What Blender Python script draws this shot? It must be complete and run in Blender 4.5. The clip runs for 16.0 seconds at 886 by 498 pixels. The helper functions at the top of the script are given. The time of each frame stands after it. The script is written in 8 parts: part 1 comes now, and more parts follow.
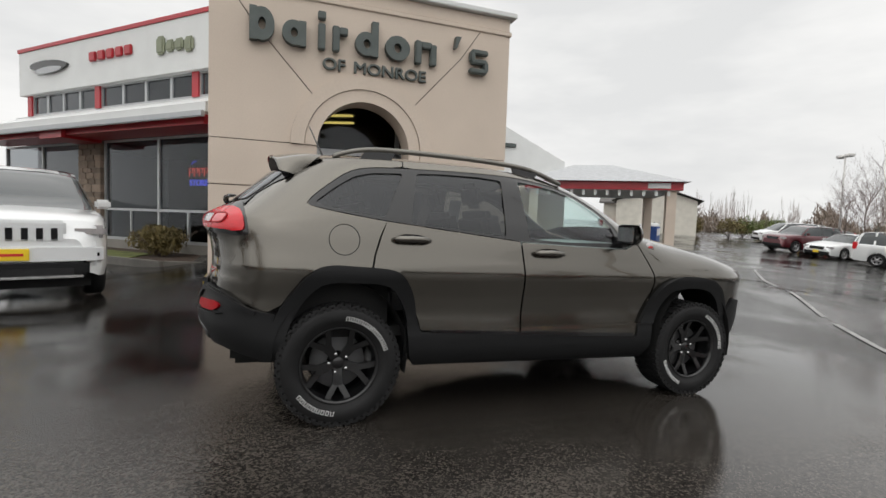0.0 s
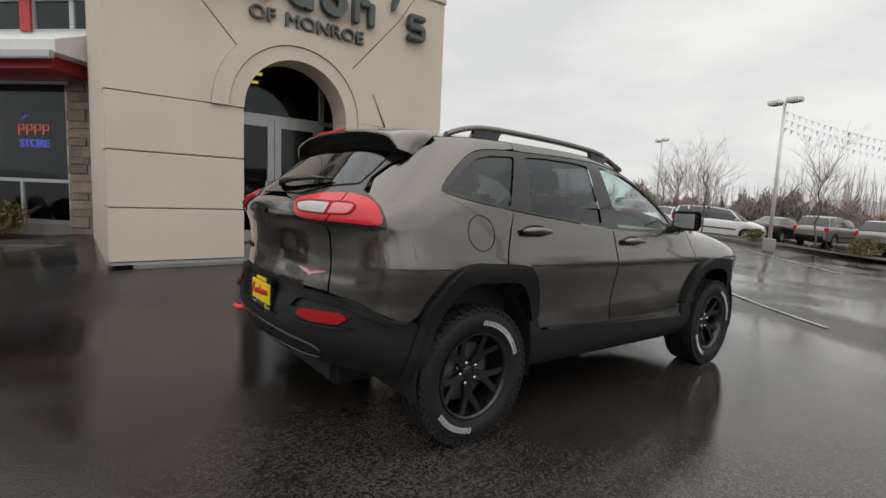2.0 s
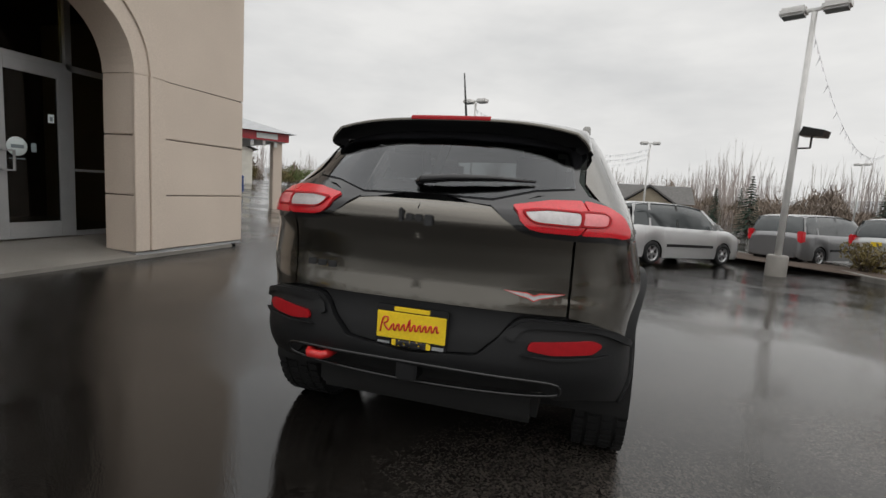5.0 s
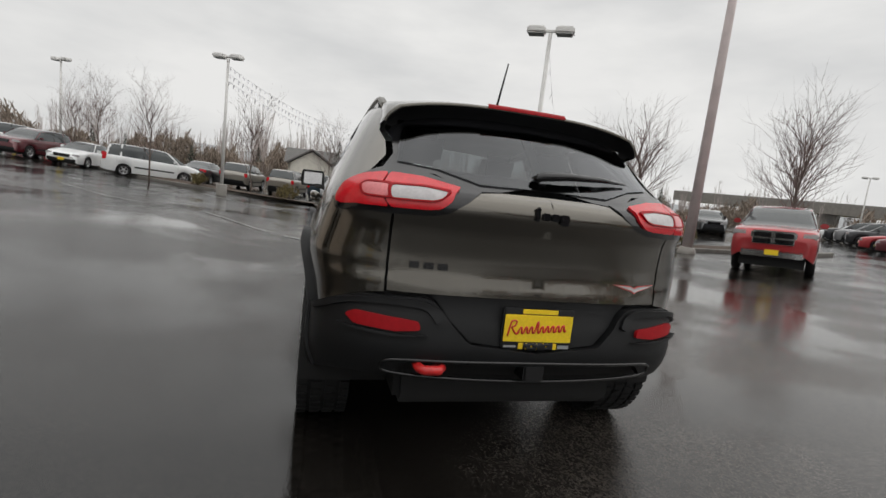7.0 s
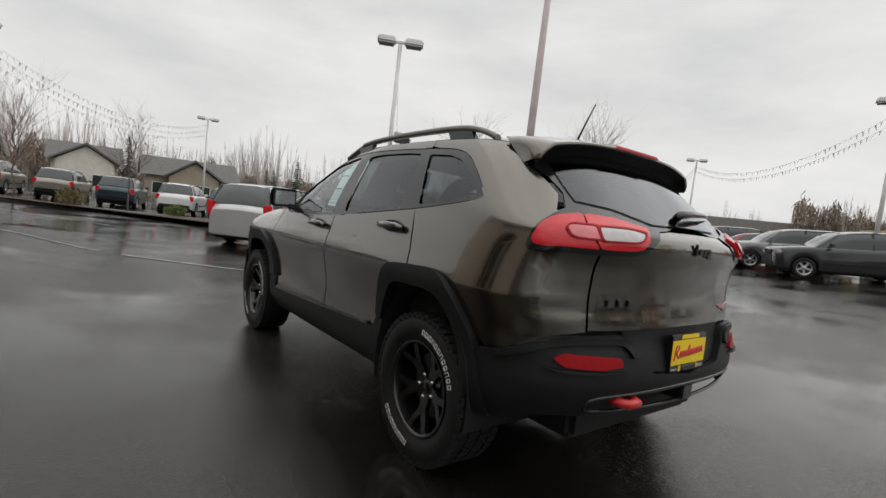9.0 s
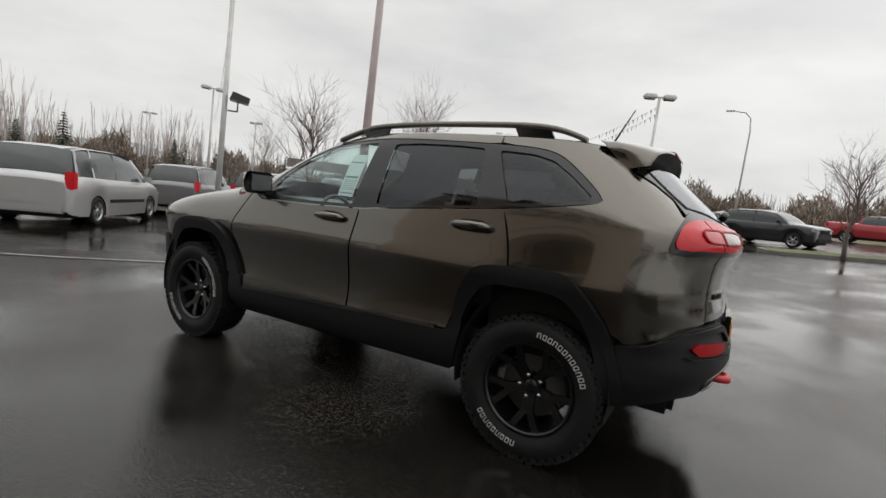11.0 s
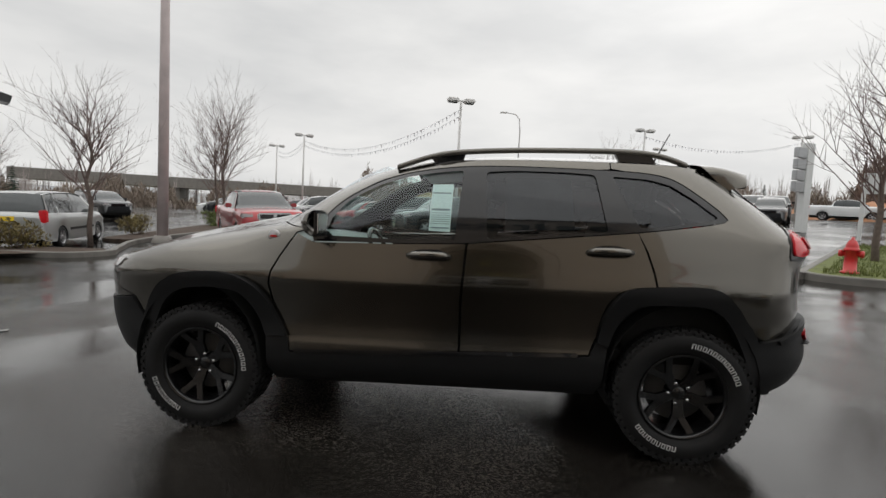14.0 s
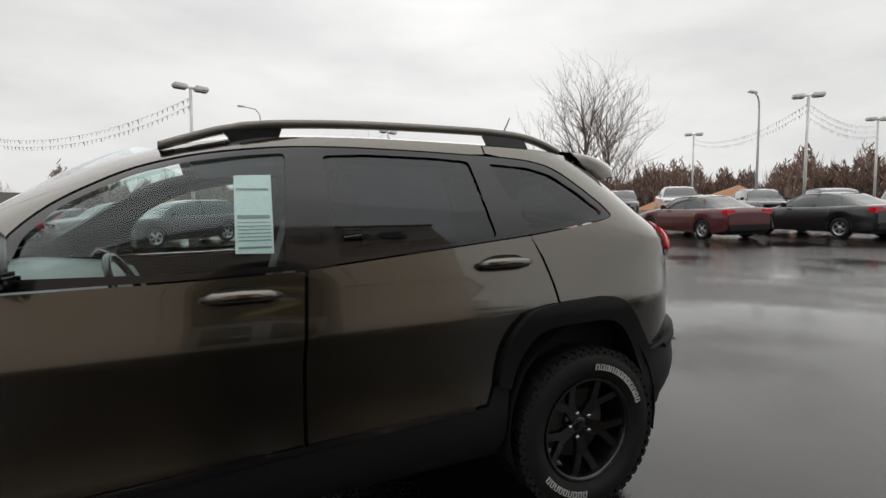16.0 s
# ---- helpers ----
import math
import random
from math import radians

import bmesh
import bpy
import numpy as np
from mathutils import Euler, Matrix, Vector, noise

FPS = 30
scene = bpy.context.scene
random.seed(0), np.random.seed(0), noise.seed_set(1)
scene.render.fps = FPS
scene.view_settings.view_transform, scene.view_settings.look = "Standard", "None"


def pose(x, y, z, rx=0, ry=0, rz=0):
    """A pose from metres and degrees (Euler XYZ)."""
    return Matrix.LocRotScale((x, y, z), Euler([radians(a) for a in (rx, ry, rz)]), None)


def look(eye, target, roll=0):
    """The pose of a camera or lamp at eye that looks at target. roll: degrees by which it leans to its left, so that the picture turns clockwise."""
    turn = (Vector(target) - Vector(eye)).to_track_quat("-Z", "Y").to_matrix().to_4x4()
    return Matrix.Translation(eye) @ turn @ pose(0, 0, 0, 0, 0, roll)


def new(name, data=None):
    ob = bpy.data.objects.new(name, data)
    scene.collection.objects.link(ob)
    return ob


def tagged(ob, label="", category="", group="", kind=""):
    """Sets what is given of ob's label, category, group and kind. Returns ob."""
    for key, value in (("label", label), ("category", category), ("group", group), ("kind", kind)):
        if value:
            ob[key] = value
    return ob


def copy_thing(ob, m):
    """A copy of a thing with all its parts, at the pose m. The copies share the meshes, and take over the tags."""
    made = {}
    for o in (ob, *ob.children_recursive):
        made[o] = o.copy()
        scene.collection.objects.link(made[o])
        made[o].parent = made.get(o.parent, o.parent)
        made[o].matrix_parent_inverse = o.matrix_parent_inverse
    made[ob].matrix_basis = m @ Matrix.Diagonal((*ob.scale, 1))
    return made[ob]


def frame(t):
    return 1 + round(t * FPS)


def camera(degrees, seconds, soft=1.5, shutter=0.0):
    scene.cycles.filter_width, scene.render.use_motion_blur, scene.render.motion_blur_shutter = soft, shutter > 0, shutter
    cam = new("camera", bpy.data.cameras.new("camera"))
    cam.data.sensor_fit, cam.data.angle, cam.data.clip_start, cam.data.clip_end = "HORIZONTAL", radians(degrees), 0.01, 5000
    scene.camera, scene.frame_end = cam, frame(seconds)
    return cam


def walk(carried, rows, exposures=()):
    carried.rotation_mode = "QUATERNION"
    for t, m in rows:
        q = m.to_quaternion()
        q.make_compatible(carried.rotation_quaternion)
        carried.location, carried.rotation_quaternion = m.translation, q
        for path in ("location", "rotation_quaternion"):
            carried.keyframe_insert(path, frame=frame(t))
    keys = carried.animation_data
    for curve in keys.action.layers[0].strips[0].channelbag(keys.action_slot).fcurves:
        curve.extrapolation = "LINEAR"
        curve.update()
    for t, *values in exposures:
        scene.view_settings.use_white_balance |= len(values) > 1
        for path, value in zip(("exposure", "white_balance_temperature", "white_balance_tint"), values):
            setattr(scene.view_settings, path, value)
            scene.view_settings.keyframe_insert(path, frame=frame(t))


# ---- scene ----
cam = camera(85.2, 16.0)
PATH = [
    (0, (-1.745, -3.653, 1.235), (-1.053, -1.78, 1.12), 1.9),
    (0.5, (-2.074, -3.479, 1.225), (-1.239, -1.665, 1.119), 1.8),
    (1, (-2.389, -3.187, 1.254), (-1.43, -1.435, 1.15), 2.0),
    (1.5, (-2.706, -2.933, 1.268), (-1.631, -1.257, 1.083), 1.7),
    (2, (-2.944, -2.645, 1.284), (-1.721, -1.077, 1.069), 2.4),
    (2.5, (-3.097, -2.323, 1.316), (-1.786, -0.823, 1.14), 2.0),
    (3, (-3.296, -2.04, 1.304), (-1.822, -0.699, 1.132), 2.3),
    (3.5, (-3.481, -1.721, 1.304), (-1.854, -0.577, 1.096), 1.7),
    (4, (-3.622, -1.317, 1.311), (-1.916, -0.289, 1.125), 1.8),
    (4.5, (-3.813, -0.973, 1.311), (-1.994, -0.164, 1.118), 2.8),
    (5, (-3.924, -0.625, 1.299), (-2.015, -0.08, 1.052), 3.7),
    (5.2, (-3.943, -0.463, 1.278), (-2.009, -0.033, 1.003), 2.5),
    (7.3, (-3.803, 1.145, 1.259), (-1.923, 0.504, 1.022), 6.0),
    (7.5, (-3.782, 1.318, 1.256), (-1.93, 0.598, 1.031), 5.1),
    (8, (-3.623, 1.647, 1.241), (-1.858, 0.73, 1.027), 6.0),
    (8.5, (-3.355, 1.93, 1.257), (-1.658, 0.887, 1.068), 5.4),
    (9, (-3.129, 2.209, 1.239), (-1.542, 1.003, 1.074), 6.7),
    (9.2, (-3.037, 2.323, 1.25), (-1.514, 1.038, 1.074), 6.1),
    (11.3, (-1.836, 3.124, 1.239), (-0.938, 1.35, 1.028), 7.1),
    (11.5, (-1.706, 3.146, 1.254), (-0.873, 1.34, 1.041), 6.8),
    (12, (-1.428, 3.245, 1.258), (-0.724, 1.384, 1.054), 7.6),
    (12.5, (-1.153, 3.41, 1.269), (-0.622, 1.492, 1.072), 5.9),
    (13, (-0.858, 3.482, 1.244), (-0.423, 1.54, 1.046), 5.4),
    (13.5, (-0.582, 3.499, 1.257), (-0.268, 1.531, 1.09), 5.5),
    (14, (-0.299, 3.473, 1.264), (-0.101, 1.488, 1.123), 3.1),
    (14.5, (-0.145, 3.291, 1.246), (-0.228, 1.297, 1.109), 2.3),
    (15, (-0.063, 3.013, 1.253), (-0.332, 1.032, 1.199), 1.6),
    (15.5, (0.012, 2.744, 1.249), (-0.553, 0.826, 1.2), -0.3),
    (16, (0.053, 2.52, 1.277), (-0.742, 0.688, 1.166), 0.2),
]
walk(cam, [(t, look(eye, target, roll)) for t, eye, target, roll in PATH],
     exposures=[(0, 0.26), (1.5, 0.18), (3.0, 0.02), (5.0, 0.0), (16, 0.0)])

# ---- world, light ----
world = bpy.data.worlds.new("overcast")
scene.world = world
world.use_nodes = True
wn, wl = world.node_tree.nodes, world.node_tree.links
wn.clear()
w_out = wn.new("ShaderNodeOutputWorld")
w_bg = wn.new("ShaderNodeBackground")
w_sky = wn.new("ShaderNodeTexSky")
w_sky.sky_type = "NISHITA"
w_sky.sun_disc = False
w_sky.sun_elevation = radians(38)
w_sky.sun_rotation = radians(200)
w_sky.dust_density = 6.0
w_hsv = wn.new("ShaderNodeHueSaturation")
w_hsv.inputs["Saturation"].default_value = 0.12
w_co = wn.new("ShaderNodeTexCoord")
w_map = wn.new("ShaderNodeMapping")
w_map.inputs["Scale"].default_value = (1.0, 1.0, 3.2)
w_noise = wn.new("ShaderNodeTexNoise")
w_noise.inputs["Scale"].default_value = 2.1
w_noise.inputs["Detail"].default_value = 5.0
w_noise.inputs["Roughness"].default_value = 0.55
w_ramp = wn.new("ShaderNodeValToRGB")
w_ramp.color_ramp.elements[0].position = 0.34
w_ramp.color_ramp.elements[0].color = (7.6, 7.65, 7.65, 1)
w_ramp.color_ramp.elements[1].position = 0.62
w_ramp.color_ramp.elements[1].color = (9.6, 9.55, 9.4, 1)
w_mix = wn.new("ShaderNodeMix")
w_mix.data_type = "RGBA"
w_mix.inputs[0].default_value = 0.93
wl.new(w_sky.outputs[0], w_hsv.inputs["Color"])
wl.new(w_co.outputs["Generated"], w_map.inputs[0])
wl.new(w_map.outputs[0], w_noise.inputs["Vector"])
wl.new(w_noise.outputs["Fac"], w_ramp.inputs["Fac"])
wl.new(w_hsv.outputs[0], w_mix.inputs[6])
wl.new(w_ramp.outputs[0], w_mix.inputs[7])
# an overcast sky is brighter overhead than low down
w_sep = wn.new("ShaderNodeSeparateXYZ")
w_rise = wn.new("ShaderNodeMapRange")
w_rise.inputs[1].default_value, w_rise.inputs[2].default_value, w_rise.inputs[3].default_value, w_rise.inputs[4].default_value = 0.42, 0.95, 1.0, 1.75
w_gain = wn.new("ShaderNodeVectorMath")
w_gain.operation = "SCALE"
wl.new(w_co.outputs["Generated"], w_sep.inputs[0])
wl.new(w_sep.outputs[2], w_rise.inputs[0])
wl.new(w_mix.outputs[2], w_gain.inputs[0])
wl.new(w_rise.outputs[0], w_gain.inputs["Scale"])
wl.new(w_gain.outputs[0], w_bg.inputs["Color"])
w_bg.inputs["Strength"].default_value = 0.089
wl.new(w_bg.outputs[0], w_out.inputs[0])

sun_data = bpy.data.lights.new("sun", "SUN")
sun_data.energy = 0.6
sun_data.angle = radians(120)
sun_data.color = (1.0, 0.98, 0.95)
sun = new("sun", sun_data)
sun.matrix_world = look((0, 0, 30), (8, 12, 0))


# ---- materials ----
def mat(name, color, rough=0.5, metal=0.0, coat=0.0, vary=0.12, scale=6.0, bump=0.0, bump_scale=60.0, fine=0.06, fine_scale=90.0,
        alpha=1.0, emit=None, emit_strength=0.0, rough_vary=0.0, spread=0.0, ior=1.5):
    m = bpy.data.materials.new(name)
    m.use_nodes = True
    n, l = m.node_tree.nodes, m.node_tree.links
    b = n["Principled BSDF"]
    b.inputs["Roughness"].default_value = rough
    b.inputs["Metallic"].default_value = metal
    b.inputs["Coat Weight"].default_value = coat
    b.inputs["Coat Roughness"].default_value = 0.04
    b.inputs["IOR"].default_value = ior
    co = n.new("ShaderNodeTexCoord")
    big = n.new("ShaderNodeTexNoise")
    big.inputs["Scale"].default_value = scale
    big.inputs["Detail"].default_value = 6.0
    small = n.new("ShaderNodeTexNoise")
    small.inputs["Scale"].default_value = fine_scale
    small.inputs["Detail"].default_value = 3.0
    l.new(co.outputs["Object"], big.inputs["Vector"])
    l.new(co.outputs["Object"], small.inputs["Vector"])
    mr = n.new("ShaderNodeMapRange")
    mr.inputs[1].default_value, mr.inputs[2].default_value = 0.3, 0.7
    mr.inputs[3].default_value, mr.inputs[4].default_value = 1 - vary, 1 + vary
    l.new(big.outputs["Fac"], mr.inputs[0])
    mr2 = n.new("ShaderNodeMapRange")
    mr2.inputs[1].default_value, mr2.inputs[2].default_value = 0.3, 0.7
    mr2.inputs[3].default_value, mr2.inputs[4].default_value = 1 - fine, 1 + fine
    l.new(small.outputs["Fac"], mr2.inputs[0])
    mul = n.new("ShaderNodeMath")
    mul.operation = "MULTIPLY"
    l.new(mr.outputs[0], mul.inputs[0])
    l.new(mr2.outputs[0], mul.inputs[1])
    last = mul
    if spread:
        info = n.new("ShaderNodeObjectInfo")
        mr3 = n.new("ShaderNodeMapRange")
        mr3.inputs[3].default_value, mr3.inputs[4].default_value = 1 - spread, 1 + spread
        l.new(info.outputs["Random"], mr3.inputs[0])
        mul2 = n.new("ShaderNodeMath")
        mul2.operation = "MULTIPLY"
        l.new(mul.outputs[0], mul2.inputs[0])
        l.new(mr3.outputs[0], mul2.inputs[1])
        last = mul2
    vm = n.new("ShaderNodeVectorMath")
    vm.operation = "SCALE"
    vm.inputs[0].default_value = color[:3]
    l.new(last.outputs[0], vm.inputs["Scale"])
    l.new(vm.outputs[0], b.inputs["Base Color"])
    if rough_vary:
        mr4 = n.new("ShaderNodeMapRange")
        mr4.inputs[1].default_value, mr4.inputs[2].default_value = 0.3, 0.7
        mr4.inputs[3].default_value, mr4.inputs[4].default_value = max(0.02, rough - rough_vary), min(1, rough + rough_vary)
        l.new(big.outputs["Fac"], mr4.inputs[0])
        l.new(mr4.outputs[0], b.inputs["Roughness"])
    if bump:
        bn = n.new("ShaderNodeTexNoise")
        bn.inputs["Scale"].default_value = bump_scale
        bn.inputs["Detail"].default_value = 4.0
        l.new(co.outputs["Object"], bn.inputs["Vector"])
        bp = n.new("ShaderNodeBump")
        bp.inputs["Strength"].default_value = bump
        bp.inputs["Distance"].default_value = 0.01
        l.new(bn.outputs["Fac"], bp.inputs["Height"])
        l.new(bp.outputs[0], b.inputs["Normal"])
    if emit:
        b.inputs["Emission Color"].default_value = (*emit, 1)
        b.inputs["Emission Strength"].default_value = emit_strength
    return m


def glass(name, tint, through_part, rough=0.02, gloss=0.055):
    """A pane: a tinted see-through layer under a glossy surface."""
    m = bpy.data.materials.new(name)
    m.use_nodes = True
    n, l = m.node_tree.nodes, m.node_tree.links
    n.clear()
    out = n.new("ShaderNodeOutputMaterial")
    tr = n.new("ShaderNodeBsdfTransparent")
    tr.inputs[0].default_value = (*[c * through_part for c in tint], 1)
    gl = n.new("ShaderNodeBsdfGlossy")
    gl.inputs["Roughness"].default_value = rough
    gl.inputs["Color"].default_value = (0.95, 0.97, 1.0, 1)
    lw = n.new("ShaderNodeLayerWeight")
    lw.inputs["Blend"].default_value = 0.5
    pw = n.new("ShaderNodeMath")
    pw.operation = "POWER"
    pw.inputs[1].default_value = 4.0
    l.new(lw.outputs["Facing"], pw.inputs[0])
    fr = n.new("ShaderNodeMapRange")
    fr.inputs[3].default_value, fr.inputs[4].default_value = gloss, 1.0
    l.new(pw.outputs[0], fr.inputs[0])
    ns = n.new("ShaderNodeTexNoise")
    ns.inputs["Scale"].default_value = 3.0
    co = n.new("ShaderNodeTexCoord")
    l.new(co.outputs["Object"], ns.inputs["Vector"])
    bp = n.new("ShaderNodeBump")
    bp.inputs["Strength"].default_value = 0.001
    bp.inputs["Distance"].default_value = 0.02
    l.new(ns.outputs["Fac"], bp.inputs["Height"])
    l.new(bp.outputs[0], gl.inputs["Normal"])
    mx = n.new("ShaderNodeMixShader")
    l.new(fr.outputs[0], mx.inputs[0])
    l.new(tr.outputs[0], mx.inputs[1])
    l.new(gl.outputs[0], mx.inputs[2])
    l.new(mx.outputs[0], out.inputs[0])
    return m


def asphalt_material():
    m = bpy.data.materials.new("wet_asphalt")
    m.use_nodes = True
    n, l = m.node_tree.nodes, m.node_tree.links
    b = n["Principled BSDF"]
    co = n.new("ShaderNodeTexCoord")

    def tex(kind, scale, detail=4.0):
        q = n.new(kind)
        q.inputs["Scale"].default_value = scale
        if kind == "ShaderNodeTexNoise":
            q.inputs["Detail"].default_value = detail
        l.new(co.outputs["Object"], q.inputs["Vector"])
        return q

    def rng(src, a, c, lo, hi):
        q = n.new("ShaderNodeMapRange")
        q.inputs[1].default_value, q.inputs[2].default_value, q.inputs[3].default_value, q.inputs[4].default_value = a, c, lo, hi
        l.new(src, q.inputs[0])
        return q.outputs[0]

    def math2(op, a, c):
        q = n.new("ShaderNodeMath")
        q.operation = op
        l.new(a, q.inputs[0])
        if isinstance(c, float):
            q.inputs[1].default_value = c
        else:
            l.new(c, q.inputs[1])
        return q.outputs[0]

    stones = tex("ShaderNodeTexVoronoi", 105.0)
    grains = tex("ShaderNodeTexNoise", 160.0, 3.0)
    patches = tex("ShaderNodeTexNoise", 0.42, 5.0)
    wide = tex("ShaderNodeTexNoise", 0.11, 3.0)
    sheet = math2("ADD", patches.outputs["Fac"], rng(wide.outputs["Fac"], 0.3, 0.7, -0.10, 0.10))
    wet = rng(sheet, 0.40, 0.58, 0.0, 1.0)
    speck = n.new("ShaderNodeSeparateColor")
    l.new(stones.outputs["Color"], speck.inputs[0])
    tone = math2("MULTIPLY", rng(speck.outputs[0], 0.0, 1.0, 0.22, 2.4), rng(grains.outputs["Fac"], 0.3, 0.7, 0.75, 1.25))
    tone = math2("MULTIPLY", tone, rng(wet, 0.0, 1.0, 1.0, 0.66))
    # The tower's shade is put into the tone: asphalt lighter on the open side
    away = n.new("ShaderNodeVectorMath")
    away.operation = "DISTANCE"
    away.inputs[1].default_value = (0.8, -4.2, 0.0)
    l.new(co.outputs["Object"], away.inputs[0])
    open_light = rng(math2("ADD", away.outputs["Value"], rng(patches.outputs["Fac"], 0.3, 0.7, -1.2, 1.2)), 2.8, 5.6, 1.0, 0.0)
    tone = math2("MULTIPLY", tone, rng(open_light, 0.0, 1.0, 1.0, 3.6))
    vm = n.new("ShaderNodeVectorMath")
    vm.operation = "SCALE"
    vm.inputs[0].default_value = (0.0125, 0.0110, 0.0096)
    l.new(tone, vm.inputs["Scale"])
    l.new(vm.outputs[0], b.inputs["Base Color"])
    l.new(rng(wet, 0.0, 1.0, 0.55, 0.35), b.inputs["Roughness"])
    b.inputs["IOR"].default_value = 1.30
    l.new(rng(wet, 0.0, 1.0, 0.85, 1.0), b.inputs["Coat Weight"])
    b.inputs["Specular IOR Level"].default_value = 0.0
    b.inputs["Coat IOR"].default_value = 1.56
    l.new(rng(wet, 0.0, 1.0, 0.20, 0.07), b.inputs["Coat Roughness"])
    film = n.new("ShaderNodeBump")
    film.inputs["Distance"].default_value = 0.012
    l.new(rng(wet, 0.0, 1.0, 0.17, 0.03), film.inputs["Strength"])
    l.new(math2("ADD", stones.outputs["Distance"], math2("MULTIPLY", grains.outputs["Fac"], 0.6)), film.inputs["Height"])
    l.new(film.outputs[0], b.inputs["Coat Normal"])
    bp = n.new("ShaderNodeBump")
    bp.inputs["Distance"].default_value = 0.012
    l.new(rng(wet, 0.0, 1.0, 0.5, 0.22), bp.inputs["Strength"])
    l.new(math2("ADD", stones.outputs["Distance"], math2("MULTIPLY", grains.outputs["Fac"], 0.6)), bp.inputs["Height"])
    l.new(bp.outputs[0], b.inputs["Normal"])
    return m


M_ASPHALT = asphalt_material()
M_PAINT = mat("brown_grey_metallic_paint", (0.118, 0.108, 0.090), 0.22, 1.0, 1.0, 0.02, 3.0, fine=0.05, fine_scale=700)
M_PAINT.node_tree.nodes["Principled BSDF"].inputs["Coat IOR"].default_value = 1.60
M_PLASTIC = mat("black_textured_plastic", (0.0085, 0.0088, 0.0095), 0.5, 0, 0, 0.08, 8.0, 0.12, 700.0, fine=0.15, fine_scale=400, ior=1.36)
M_BLACK = mat("gloss_black_trim", (0.008, 0.008, 0.009), 0.12, 0, 0.3, 0.05)
M_GAP = mat("dark_underlay", (0.006, 0.006, 0.006), 0.8)
M_RUBBER = mat("tyre_rubber", (0.0115, 0.0115, 0.012), 0.62, 0, 0, 0.2, 10, 0.15, 250.0, ior=1.38)
M_RIM = mat("gloss_black_rim", (0.005, 0.005, 0.0055), 0.20, 0, 0.3, 0.05)
M_LETTER = mat("raised_white_letters", (0.66, 0.66, 0.65), 0.7)
M_CHROME = mat("chrome", (0.6, 0.6, 0.6), 0.12, 1.0)
M_RAIL = mat("dark_grey_rail", (0.17, 0.162, 0.145), 0.38, 0.7)
M_RED_LENS = mat("red_lamp_lens", (0.50, 0.008, 0.016), 0.20, 0, 0.3, 0.08, 30, fine=0.15, fine_scale=160, emit=(0.9, 0.02, 0.03), emit_strength=0.06)
M_PINK_LENS = mat("pale_red_lamp_lens", (0.62, 0.16, 0.17), 0.2, 0, 0.4, 0.1, 30)
M_RED_DARK = mat("red_reflector", (0.30, 0.006, 0.010), 0.45, 0, 0.0, 0.1, 40, ior=1.25)
M_CLEAR_LENS = mat("clear_lamp_lens", (0.42, 0.40, 0.40), 0.18, 0.2, 0.8, 0.1, 30)
M_RED_PAINT = mat("red_hook", (0.55, 0.02, 0.02), 0.35, 0, 0.3)
M_YELLOW = mat("yellow_plate", (0.85, 0.60, 0.02), 0.45, 0, 0, 0.04)
M_WHITE_SHEET = mat("window_sticker_paper", (0.80, 0.88, 0.88), 0.6, 0, 0, 0.03)
M_INK = mat("grey_print", (0.25, 0.30, 0.32), 0.7)
M_SEAT = mat("dark_seat_cloth", (0.11, 0.11, 0.112), 0.8, 0, 0, 0.15)
M_DASH = mat("grey_dashboard", (0.24, 0.26, 0.255), 0.6, 0, 0, 0.1)
M_LINER = mat("pale_headliner", (0.6, 0.6, 0.58), 0.9)
M_GLASS = glass("clear_pane", (0.86, 0.97, 0.95), 0.95)
M_GLASS_DARK = glass("privacy_pane", (0.85, 0.87, 0.9), 0.16)
M_STUCCO = mat("beige_stucco", (0.63, 0.535, 0.45), 0.85, 0, 0, 0.05, 0.9, 0.25, 120.0, fine=0.05, fine_scale=60)
# Backing of the joints: the recess shadow is put into this darker grey
M_JOINT_SHADE = mat("joint_shadow_grey", (0.18, 0.15, 0.13), 0.9)
M_SIGN = mat("dark_grey_sign_metal", (0.085, 0.10, 0.095), 0.5, 0.2)
M_WHITE_PANEL = mat("white_metal_panel", (0.70, 0.71, 0.70), 0.5, 0, 0, 0.04, 1.5)
M_RED = mat("red_fascia", (0.42, 0.02, 0.03), 0.4, 0, 0.2, 0.06, 2)
M_ALU = mat("aluminium_frame", (0.45, 0.46, 0.47), 0.4, 0.6, 0, 0.05)
M_DARK_GLASS = glass("shop_pane", (0.8, 0.83, 0.85), 0.62, gloss=0.028)
# Unlit rooms: their gloom is put into this near-black wall and ceiling colour
M_DARK_ROOM = mat("shade_dark_interior", (0.045, 0.042, 0.04), 0.9)
M_STONE = mat("brown_stone", (0.24, 0.185, 0.145), 0.85, 0, 0, 0.2, 5, 0.4, 40, spread=0.3)
M_CONCRETE = mat("wet_concrete", (0.22, 0.205, 0.185), 0.45, 0, 0, 0.15, 2.5, 0.2, 90, rough_vary=0.15)
M_KERB = mat("weathered_kerb", (0.16, 0.15, 0.135), 0.6, 0, 0, 0.2, 3, 0.3, 60)
M_GRASS = mat("short_grass", (0.115, 0.135, 0.035), 0.9, 0, 0, 0.4, 4, 0.5, 40, fine=0.3, fine_scale=30)
M_MULCH = mat("bark_mulch", (0.06, 0.04, 0.028), 0.95, 0, 0, 0.3, 9, 0.6, 60)
M_POLE = mat("grey_lamp_pole", (0.70, 0.69, 0.67), 0.5, 0.0, 0, 0.08, 3)
M_POLE_PINK = mat("weathered_flagpole", (0.58, 0.50, 0.49), 0.5, 0.0, 0, 0.1, 2)
